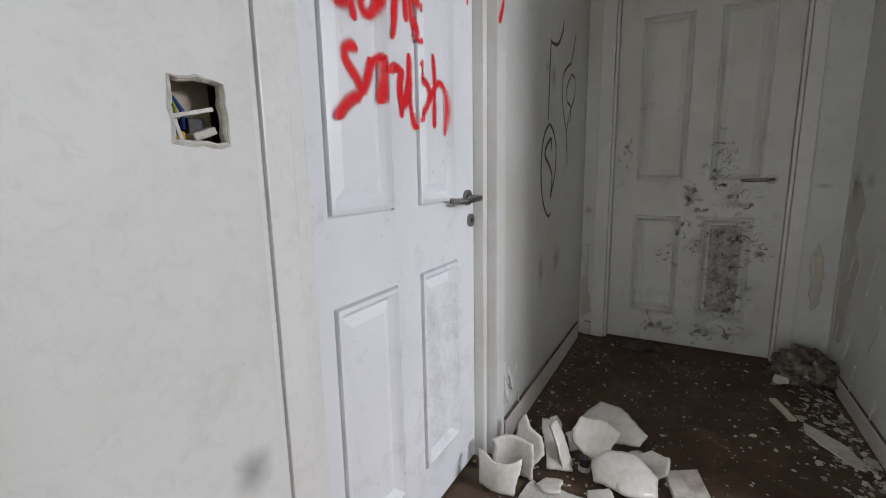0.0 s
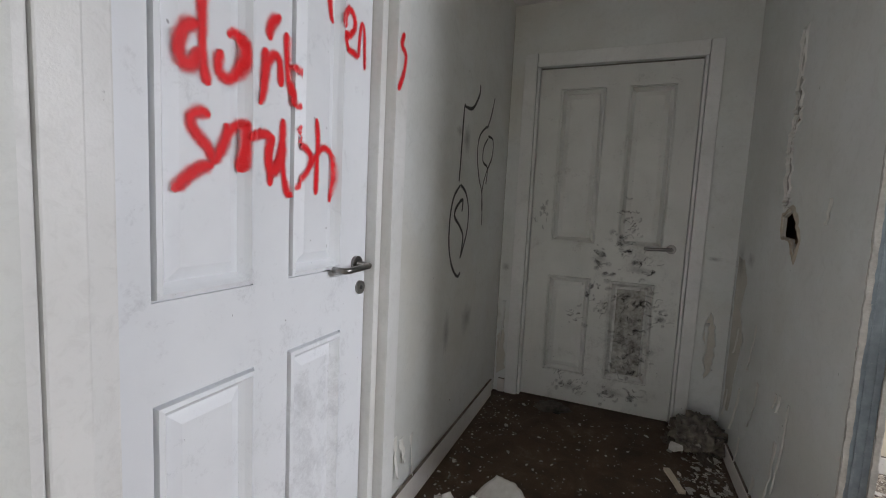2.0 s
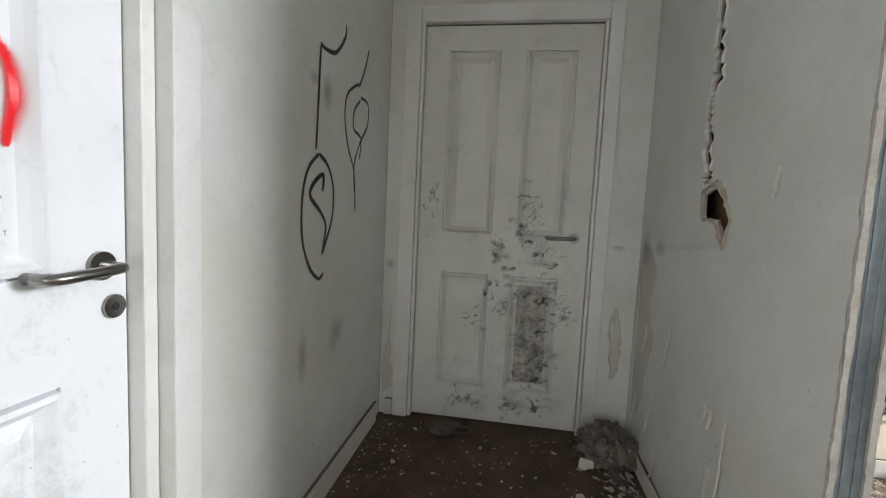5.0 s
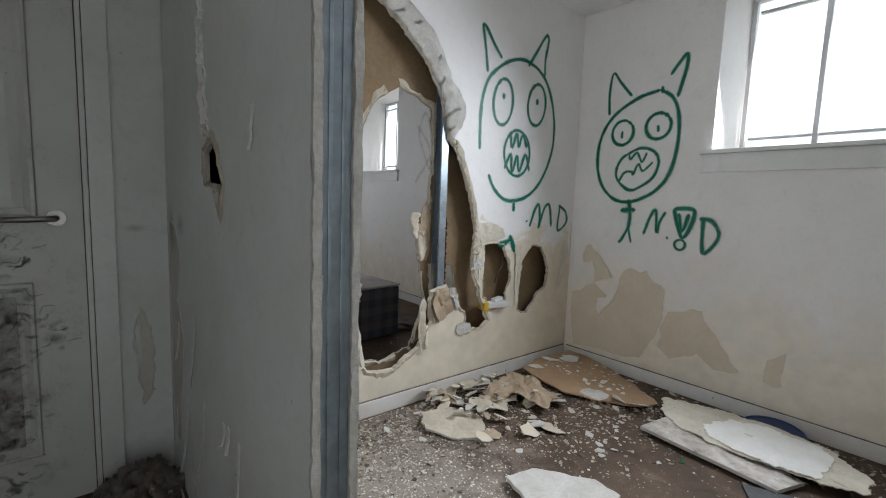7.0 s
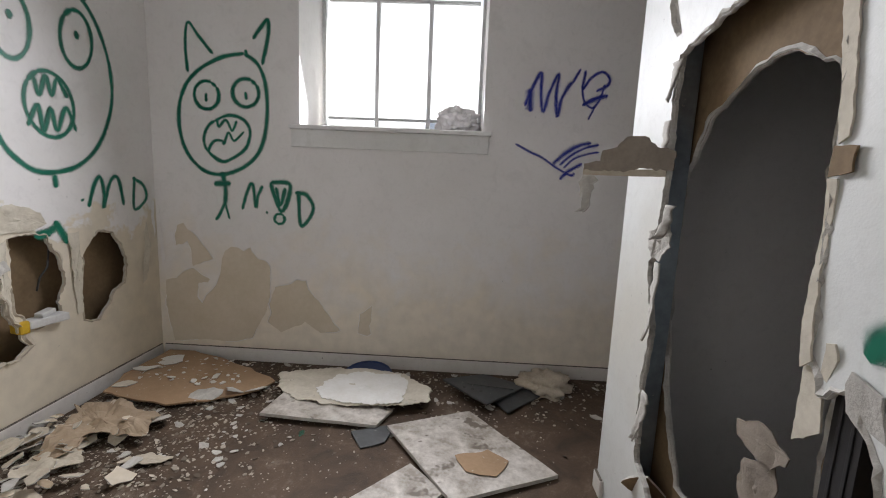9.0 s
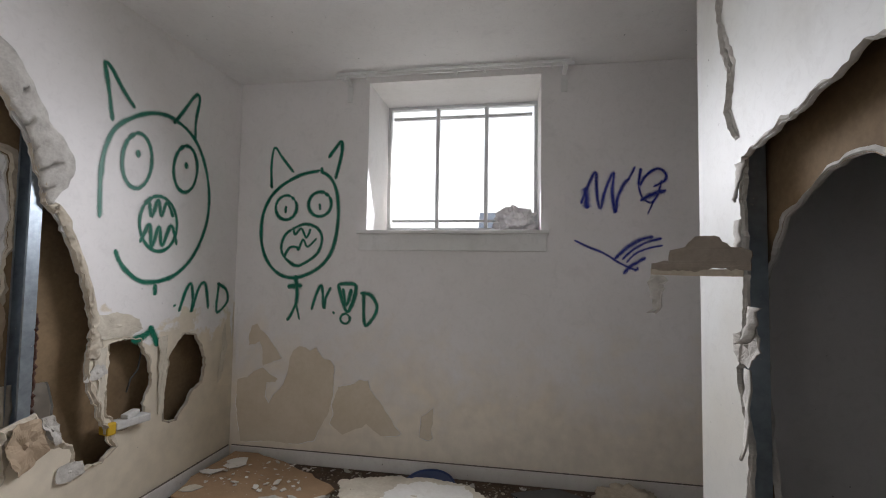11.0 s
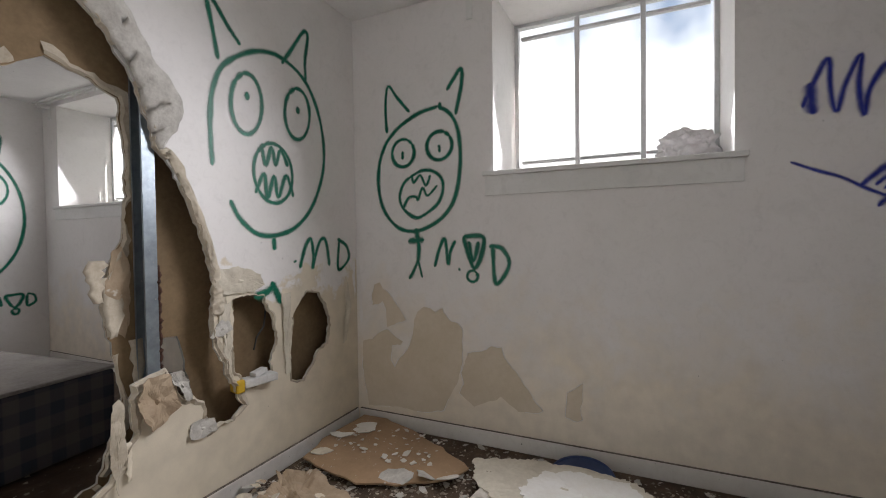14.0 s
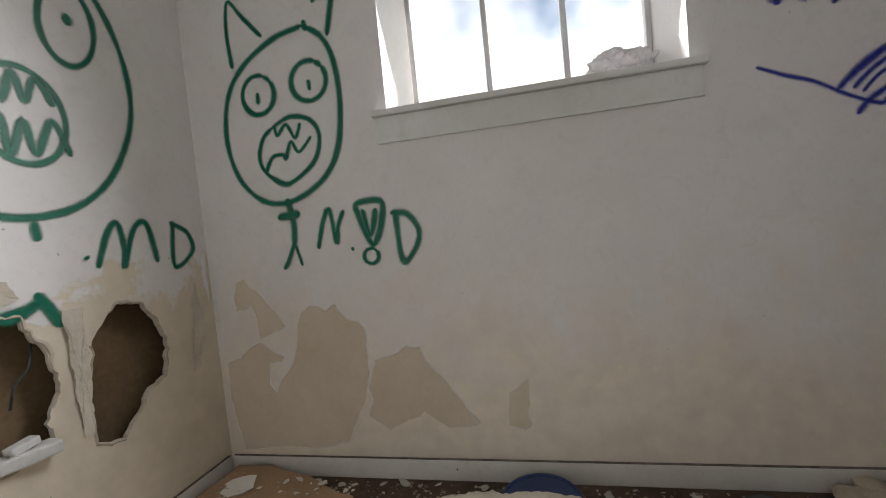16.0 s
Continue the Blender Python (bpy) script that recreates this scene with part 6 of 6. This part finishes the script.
for k in range(64):
    r = rnd0.uniform(0.020, 0.062)
    o = ragged(shard_outline(r, 800 + k, 8, 0.7), 0.022, 0.007, 820 + k)
    ob = tagged(part("plaster_piece", slab_bm(o, 0.004, 0.02, k), [rnd0.choice((M_CHIP, M_PAPER, M_PAPER, M_TAN, M_BARE)), M_TAN, M_GYPSUM]), "jagged piece of fallen plasterboard in a heap", "plasterboard", "fallen plaster pieces")
    x = rnd0.uniform(1.85, 2.42)
    ob.matrix_basis = pose(x, 2.83 - abs(rnd0.gauss(0, 0.22)), rnd0.uniform(0.015, 0.075), rnd0.uniform(-24, 24), rnd0.uniform(-24, 24), rnd0.uniform(0, 360))
disc = empty("blue_lid", (3.02, 1.535, 0.030), "dark blue plastic lid lying under the plaster sheet", "lid", "", "", (0, -8, 0))
part("disc", tube_bm([(0, 0, 0.0), (0, 0, 0.012)], 0.135, 40), M_BLUE, disc)
part("rim", tube_bm([(0.133 * math.cos(a), 0.133 * math.sin(a), 0.012) for a in (2 * math.pi * i / 40 for i in range(41))], 0.007, 8), M_BLUE, disc)
scrap = tagged(part("crumpled_paper", crumple_bm((0.15, 0.13, 0.055), 23, 0.6, 4, 0.3), M_PAPER, None, "", True), "crumpled dirty beige paper by the wall", "paper")
scrap.matrix_basis = pose(3.06, 0.50, 0.0)
chip_g = tagged(part("green_scrap", slab_bm(shard_outline(0.025, 77, 6), 0.003, 0.004), [spray_mat("green_plastic", (0.0, 0.12, 0.06), 1.2, 0.99)] * 3), "small green painted scrap on the floor", "scrap")
chip_g.matrix_basis = pose(2.46, 1.72, 0.001)


for k, (x, y, z, r, tx, ty) in enumerate(((1.48, 0.43, 0.20, 0.13, 70, 10), (1.62, 0.42, 0.16, 0.12, 60, -20), (1.78, 0.44, 0.20, 0.09, 80, 15), (1.90, 0.44, 0.24, 0.08, 65, 0))):
    o = ragged(shard_outline(r, 700 + k, 8, 0.75), 0.025, 0.006, 720 + k)
    ob = tagged(part("plaster_piece", slab_bm(o, 0.008, 0.014, k), [M_PAPER, M_BROWN, M_GYPSUM]), "broken board piece standing in the closet hole", "plasterboard", "fallen plaster pieces")
    ob.matrix_basis = pose(x, y, z, tx, ty, 20 * k)


# ---- broken ceramic and rubbish in the hall ----
CX = [(-0.483, 1.264), (-0.444, 1.436), (-0.379, 1.549), (-0.2, 1.731), (-0.234, 1.602), (-0.113, 1.481), (-0.032, 1.598), (-0.339, 1.512), (-0.254, 1.517)]


def shell_bm(outline, bend_u, bend_v, thick=0.012, rings=7):
    """A curved shard: an outline laid on a doubly bent shell (bend = 1 / radius), with thickness; x across, z up, bulging to -y."""
    bm = bmesh.new()

    def at(u, v, side):
        y = 0.5 * bend_u * u * u + 0.5 * bend_v * v * v
        nrm = Vector((bend_u * u, -1.0, bend_v * v)).normalized()
        return Vector((u, y, v)) + nrm * side * thick * 0.5

    n = len(outline)
    tops = []
    for side in (-1, 1):
        c = bm.verts.new(at(0, 0, side))
        prev = None
        for r in range(1, rings + 1):
            k = r / rings
            ring = [bm.verts.new(at(p.x * k, p.y * k, side * (1.0 if r < rings else 0.8))) for p in outline]
            for i in range(n):
                j = (i + 1) % n
                bm.faces.new((c, ring[i], ring[j]) if prev is None else (prev[i], ring[i], ring[j], prev[j]))
            prev = ring
        tops.append(prev)
    for i in range(n):
        j = (i + 1) % n
        bm.faces.new((tops[0][i], tops[0][j], tops[1][j], tops[1][i]))
    bmesh.ops.recalc_face_normals(bm, faces=bm.faces)
    return bm


def ceramic(x, y, turn, corners, bend, seed, label, z=None):
    o = ragged([(u * 0.82, v * 0.82) for u, v in corners], 0.014, 0.004, seed)
    ob = tagged(part("ceramic_shard", shell_bm(o, *bend), M_CERAMIC, None, "", True), label, "shard", "broken sanitary ware")
    m = pose(0, 0, 0, *turn)
    lo = min((m @ v.co).z for v in ob.data.vertices)
    ob.matrix_basis = Matrix.Translation((x, y, (0.002 if z is None else z) - lo)) @ m
    return ob


# the standing outlet neck: front and back halves of a tapering tube
ceramic(CX[0][0], CX[0][1], (-14, 0, 8), [(-0.085, -0.075), (0.06, -0.09), (0.085, 0.055), (0.03, 0.03), (-0.03, 0.035), (-0.095, 0.06)], (11.0, 0.5), 1, "broken cream ceramic outlet standing on the floor")
ceramic(CX[0][0] + 0.01, CX[0][1] + 0.12, (8, 0, 190), [(-0.085, -0.08), (0.08, -0.08), (0.09, 0.07), (0.0, 0.09), (-0.08, 0.075)], (11.0, 0.5), 2, "back half of the broken ceramic outlet")
ceramic(CX[1][0], CX[1][1], (-16, 6, -25), [(-0.07, -0.10), (0.05, -0.11), (0.085, 0.0), (0.06, 0.07), (-0.005, 0.085), (-0.03, 0.13), (-0.075, 0.06)], (7.0, -5.0), 3, "folded upright shard of cream ceramic by the wall")
ceramic(CX[2][0], CX[2][1], (-74, 4, 30), [(-0.055, -0.13), (0.06, -0.14), (0.045, 0.02), (0.07, 0.13), (-0.02, 0.15)], (2.0, 0.5), 4, "long flat ceramic shard leaning on the heap")
ceramic(CX[3][0], CX[3][1], (-62, -6, -18), [(-0.16, -0.05), (-0.02, -0.11), (0.16, -0.06), (0.17, 0.0), (0.02, 0.10), (-0.10, 0.11), (-0.13, 0.04)], (1.4, 1.0), 5, "wide flat shard of a cream ceramic bowl", 0.03)
ceramic(CX[4][0], CX[4][1], (-42, 4, 4), [(-0.085, -0.05), (-0.02, -0.10), (0.06, -0.085), (0.075, -0.02), (0.10, 0.04), (0.03, 0.085), (-0.07, 0.075), (-0.10, 0.01)], (-7.0, -5.0), 6, "cupped bowl shard of cream ceramic with its hollow up", 0.03)
ceramic(CX[5][0], CX[5][1], (-70, 6, 12), [(-0.12, -0.06), (0.0, -0.10), (0.12, -0.07), (0.13, 0.03), (0.05, 0.10), (-0.07, 0.09), (-0.13, 0.03)], (5.0, 4.5), 7, "rounded ceramic shard lying hollow side down")
ceramic(CX[6][0], CX[6][1], (-50, -8, -30), [(-0.06, -0.04), (0.02, -0.06), (0.075, -0.01), (0.05, 0.055), (-0.03, 0.06), (-0.075, 0.015)], (-9.0, -4.0), 8, "small cupped shard of cream ceramic")
ceramic(CX[7][0], CX[7][1], (-35, 10, 62), [(-0.03, -0.10), (0.035, -0.09), (0.03, 0.03), (0.02, 0.11), (-0.03, 0.09)], (6.0, 1.0), 9, "narrow curved strip of cream ceramic")
for k, (x, y, tx, tz) in enumerate(((-0.31, 1.63, -60, 40), (-0.07, 1.64, -75, 120), (-0.33, 1.36, -82, 200), (-0.17, 1.36, -70, 300), (-0.40, 1.66, -20, 75))):
    ceramic(x, y, (tx, 7 * k - 12, tz), [(-0.05, -0.04), (0.02, -0.055), (0.06, 0.0), (0.03, 0.05), (-0.03, 0.045)], (5.0 - 2 * k, 3.0), 20 + k, "small sharp shard of cream sanitary ceramic")
cap = empty("bottle_cap", (CX[8][0], CX[8][1], 0.0), "black screw cap with a white rim among the shards", "cap", "", "", (0, 0, 20))
part("cap", tube_bm([(0, 0, 0.018), (0, 0, 0.045), (0, 0, 0.048)], [0.019, 0.019, 0.015], 16), M_BLACK, cap)
part("rim", tube_bm([(0, 0, 0.0), (0, 0, 0.0178)], 0.022, 16), M_WHITEBOX, cap, "white rim")
tile_h = slab_thing("tile", [(0.00, 1.60), (0.10, 1.66), (0.17, 1.44), (0.07, 1.38)], 0.018, 0.004, [M_TILE, M_GYPSUM, M_GYPSUM], "small marbled tile piece beside the broken ceramic", "tile", (3.0, 2.0), 21, 0.06, 0.002)
slab_thing("plaster_sheet", [(-0.40, 1.36), (-0.05, 1.36), (0.0, 1.20), (-0.20, 1.10), (-0.42, 1.18)], 0.010, 0.0, [M_GYPSUM] * 3, "flat grey scrap of board under the shards", "plasterboard", (0, 0), 22, 0.03, 0.008)
def bag_bm(size, seed):
    """A slack plastic bag: a sagging ball with sharp folds that run from its neck."""
    bm = bmesh.new()
    bmesh.ops.create_icosphere(bm, subdivisions=5, radius=1.0)
    for v in bm.verts:
        p = v.co.normalized()
        turn = math.atan2(p.y, p.x)
        fold = abs(noise.noise(Vector((math.cos(turn) * 4, math.sin(turn) * 4, p.z * 1.6 + seed))))
        crease = abs(noise.noise(p * 3.6 + Vector((seed, 0, 0)))) + 0.35 * abs(noise.noise(p * 8 + Vector((0, seed, 0))))
        r = 0.80 + 0.30 * fold + 0.45 * crease
        v.co = Vector((p.x * size[0], p.y * size[1], max(-0.45, p.z) * size[2])) * r
    lo = min(v.co.z for v in bm.verts)
    for v in bm.verts:
        v.co.z -= lo
    return bm


bin_bag = tagged(part("rubbish_bag", bag_bm((0.12, 0.125, 0.10), 4.0), M_BINBAG, None, "", True), "filthy clear plastic bag of rubbish in the corner", "bag")
bin_bag.matrix_basis = pose(0.578, 2.715, 0.0, 0, 0, 30)
for k, (x, y, sx, sy, sz) in enumerate(((0.47, 2.70, 0.045, 0.05, 0.03), (0.62, 2.82, 0.06, 0.035, 0.07), (0.60, 2.585, 0.07, 0.03, 0.02))):
    ob = tagged(part("crumpled_plastic", crumple_bm((sx, sy, sz), 9 + 3 * k, 0.6, 4, 0.4), M_TRASH), "dark crumpled plastic scrap beside the rubbish bag", "rubbish", "corner rubbish")
    ob.matrix_basis = pose(x, y, 0.0, 0, 0, 50 * k)
for k, (x, y, z, r, tx) in enumerate(((0.47, 2.60, 0.03, 0.05, 40), (0.62, 2.56, 0.02, 0.045, 20), (0.60, 2.66, 0.10, 0.04, 50), (0.50, 2.78, 0.08, 0.04, 30))):
    ob = tagged(part("paper_scrap", slab_bm(ragged(shard_outline(r, 500 + k, 6), 0.02, 0.004, k), 0.003, 0.01, k), [M_CHIP] * 3), "white scrap of paper on the rubbish", "scrap", "paper scraps")
    ob.matrix_basis = pose(x, y, z, tx, 10, 50 * k)
slab_thing("plank_strip", [(0.40, 2.40), (0.425, 2.41), (0.475, 2.24), (0.45, 2.23)], 0.012, 0.001, [M_BARE] * 3, "short pale strip of wood on the floor", "wood strip", (0, 0), 23, 0.05, 0.002)
slab_thing("plank_strip", [(0.49, 2.20), (0.60, 2.10), (0.66, 1.96), (0.60, 1.96), (0.48, 2.12)], 0.006, 0.006, [M_CHIP, M_PAPER, M_GYPSUM], "torn pale board scrap by the wall", "scrap", (3, 4), 24, 0.03, 0.006)
rag = tagged(part("rag", crumple_bm((0.09, 0.05, 0.03), 31, 0.5, 4, 0.3), M_TRASH, None, "", True), "small dark crumpled rag before the door", "rag")
rag.matrix_basis = pose(-0.17, 2.78, 0.0, 0, 0, 20)

# ---- loose plaster pieces ----
MESHES = []
for k in range(10):
    bm = slab_bm(ragged(shard_outline(1.0, 600 + k, 7, 0.7), 0.35, 0.10, 620 + k), 0.12, 0.16, k)
    MESHES.append(as_mesh("plaster_chunk", bm, [M_CHIP, M_PAPER, M_GYPSUM]))
rnd = random.Random(42)


def scatter_things(n, where, size):
    for _ in range(n):
        x, y = where()
        s = rnd.uniform(*size)
        ob = tagged(new("plaster_chunk", rnd.choice(MESHES)), "small jagged chunk of fallen white plaster", "rubble", "plaster chunks")
        ob.matrix_basis = pose(x, y, 0.001, rnd.uniform(-14, 14), rnd.uniform(-14, 14), rnd.uniform(0, 360)) @ Matrix.Diagonal((s, s, s * rnd.uniform(0.5, 1.1), 1))


def near_partition():
    return rnd.uniform(0.95, 2.9), HY - 0.04 - abs(rnd.gauss(0, 0.28))


def near_window():
    return WX - 0.04 - abs(rnd.gauss(0, 0.28)), rnd.uniform(0.1, 2.8)


def room_any():
    return rnd.uniform(0.95, 3.15), rnd.uniform(0.6, 2.8)


def hall_any():
    return rnd.uniform(-0.5, 0.66), rnd.uniform(0.6, 2.85)


def hall_east():
    return EAST - 0.03 - abs(rnd.gauss(0, 0.10)), rnd.uniform(1.3, 2.7)


def hall_west():
    return WEST + 0.03 + abs(rnd.gauss(0, 0.10)), rnd.uniform(1.6, 2.85)


scatter_things(70, near_partition, (0.010, 0.038))
scatter_things(45, near_window, (0.012, 0.045))
scatter_things(46, lambda: (rnd.uniform(2.2, 2.95), rnd.gauss(2.15, 0.18)), (0.009, 0.032))
scatter_things(34, room_any, (0.007, 0.024))
scatter_things(36, hall_east, (0.010, 0.032))
scatter_things(16, hall_any, (0.006, 0.020))


def chips(name, n, where, size, mat, label, lift=None):
    """Countless small chips, joined."""
    verts, faces = [], []
    for _ in range(n):
        x, y = where()
        s = rnd.uniform(*size) * rnd.choice((0.5, 0.7, 1.0))
        k = rnd.choice((4, 5, 5, 6))
        h = s * rnd.uniform(0.06, 0.22)
        tx, ty = rnd.uniform(-0.35, 0.35), rnd.uniform(-0.35, 0.35)
        b = len(verts)
        ring = [(2 * math.pi * (i + 0.6 * rnd.random()) / k, rnd.uniform(0.6, 1.1) * s) for i in range(k)]
        z0 = s * (abs(tx) + abs(ty)) * 0.8
        up = lift(x, y) if lift else 0.0
        for dz in (0, h):
            for a, r in ring:
                dx, dy = r * math.cos(a), r * math.sin(a)
                verts.append((x + dx, y + dy, up + max(0.0, z0 * 0.5 + dz + dx * tx + dy * ty)))
        faces.append([b + k + i for i in range(k)])
        for i in range(k):
            j = (i + 1) % k
            faces.append([b + i, b + j, b + k + j, b + k + i])
    me = bpy.data.meshes.new(name)
    me.from_pydata(verts, [], faces)
    me.materials.append(mat)
    return tagged(new(name, me), label, "debris", "", "stuff")


def chip_mat(name, light, dark):
    m, nt, b = node_mat(name)
    geo = nt.nodes.new("ShaderNodeNewGeometry")
    v = coords(nt)
    n = noise_node(nt, 60, 3, 0.6, v)
    col = mix(nt, ramp(nt, geo.outputs["Random Per Island"], 0.1, 0.8), dark, light)
    col = mix(nt, calc(nt, "MULTIPLY", n.outputs["Fac"], 0.35), col, dark)
    link(nt, col, b.inputs["Base Color"])
    b.inputs["Roughness"].default_value = 0.9
    return m


M_CHIPS = chip_mat("small_chips", (0.54, 0.48, 0.39), (0.10, 0.075, 0.052))
M_FLECK = chip_mat("hall_flecks", (0.72, 0.69, 0.63), (0.08, 0.066, 0.052))
M_WHITEFLAKE = chip_mat("white_flakes", (0.80, 0.78, 0.72), (0.55, 0.50, 0.42))
chips("plaster_crumbs", 5200, near_partition, (0.003, 0.013), M_CHIPS, "countless plaster crumbs along the broken wall")
chips("plaster_crumbs", 1500, near_window, (0.004, 0.015), M_CHIPS, "countless plaster crumbs below the window")
chips("plaster_crumbs", 900, lambda: (rnd.uniform(2.0, 2.95), rnd.gauss(2.15, 0.2)), (0.003, 0.015), M_CHIPS, "plaster crumbs before the torn board sheet")
chips("plaster_crumbs", 2000, room_any, (0.002, 0.009), M_CHIPS, "plaster crumbs strewn over the room floor")
chips("plaster_crumbs", 4200, lambda: (min(2.2, max(0.86, rnd.gauss(1.34, 0.24))), min(2.84, rnd.gauss(2.32, 0.32))), (0.0015, 0.007), M_WHITEFLAKE, "pale crushed plaster trodden by the broken wall")
chips("ceramic_crumbs", 150, lambda: (rnd.gauss(-0.22, 0.17), rnd.gauss(1.42, 0.14)), (0.003, 0.014), M_WHITEFLAKE, "small white crumbs round the broken ceramic")
chips("paint_flecks", 1100, hall_any, (0.002, 0.011), M_FLECK, "pale flecks strewn over the dark hall floor")
chips("paint_flecks", 760, hall_east, (0.003, 0.017), M_FLECK, "pale flecks along the hall partition")
chips("paint_flecks", 160, hall_west, (0.003, 0.011), M_FLECK, "pale flecks along the hall skirting")
chips("plaster_crumbs", 500, lambda: (rnd.uniform(1.3, 2.6), rnd.uniform(2.9, 4.0)), (0.004, 0.014), M_CHIPS, "plaster crumbs on the neighbouring room floor")
chips("hole_rubble", 260, lambda: (rnd.uniform(1.45, 1.95), HY + rnd.uniform(0.02, 0.3)), (0.008, 0.03), M_CHIPS, "rubble lying in the foot of the great hole")

chips("plaster_crumbs", 80, lambda: (rnd.uniform(2.78, 3.08), rnd.uniform(2.2, 2.75)), (0.004, 0.026), M_WHITEFLAKE, "white flakes lying on the brown board", lambda x, y: 0.046 + 0.066 * (x - 2.89) + 0.05 * (y - 2.48))

# ---- outside ----
tagged(part("ground", box_bm((-500, -500, -0.4), (900, 500, -0.125)), M_YARD), "pale concrete yard round the building", "ground", "", "structure")
house = empty("far_house", (34.0, 1.2, -0.125), "distant house with a grey slate roof", "house")
part("wall", box_bm((0, -2.6, 0), (6, 2.4, 4.6)), M_FARWALL, house)
bm = bmesh.new()
rv = [bm.verts.new(p) for p in ((-0.3, -2.9, 4.6), (6.3, -2.9, 4.6), (6.3, 2.7, 4.6), (-0.3, 2.7, 4.6), (0.8, -2.9, 5.9), (0.8, 2.7, 5.9), (5.2, 2.7, 5.9), (5.2, -2.9, 5.9))]
for q in ((0, 3, 5, 4), (4, 5, 6, 7), (1, 7, 6, 2), (0, 4, 7, 1), (3, 2, 6, 5), (0, 1, 2, 3)):
    bm.faces.new([rv[i] for i in q])
part("roof", bm, M_ROOFTILE, house)
for y in (-1.6, 0.8):
    wdw = part("window", box_bm((-0.06, y - 0.5, 2.6), (-0.005, y + 0.5, 3.8)), M_WINFRAME, house)
    part("pane", box_bm((-0.08, y - 0.42, 2.68), (-0.061, y + 0.42, 3.72)), M_GLASS, wdw)
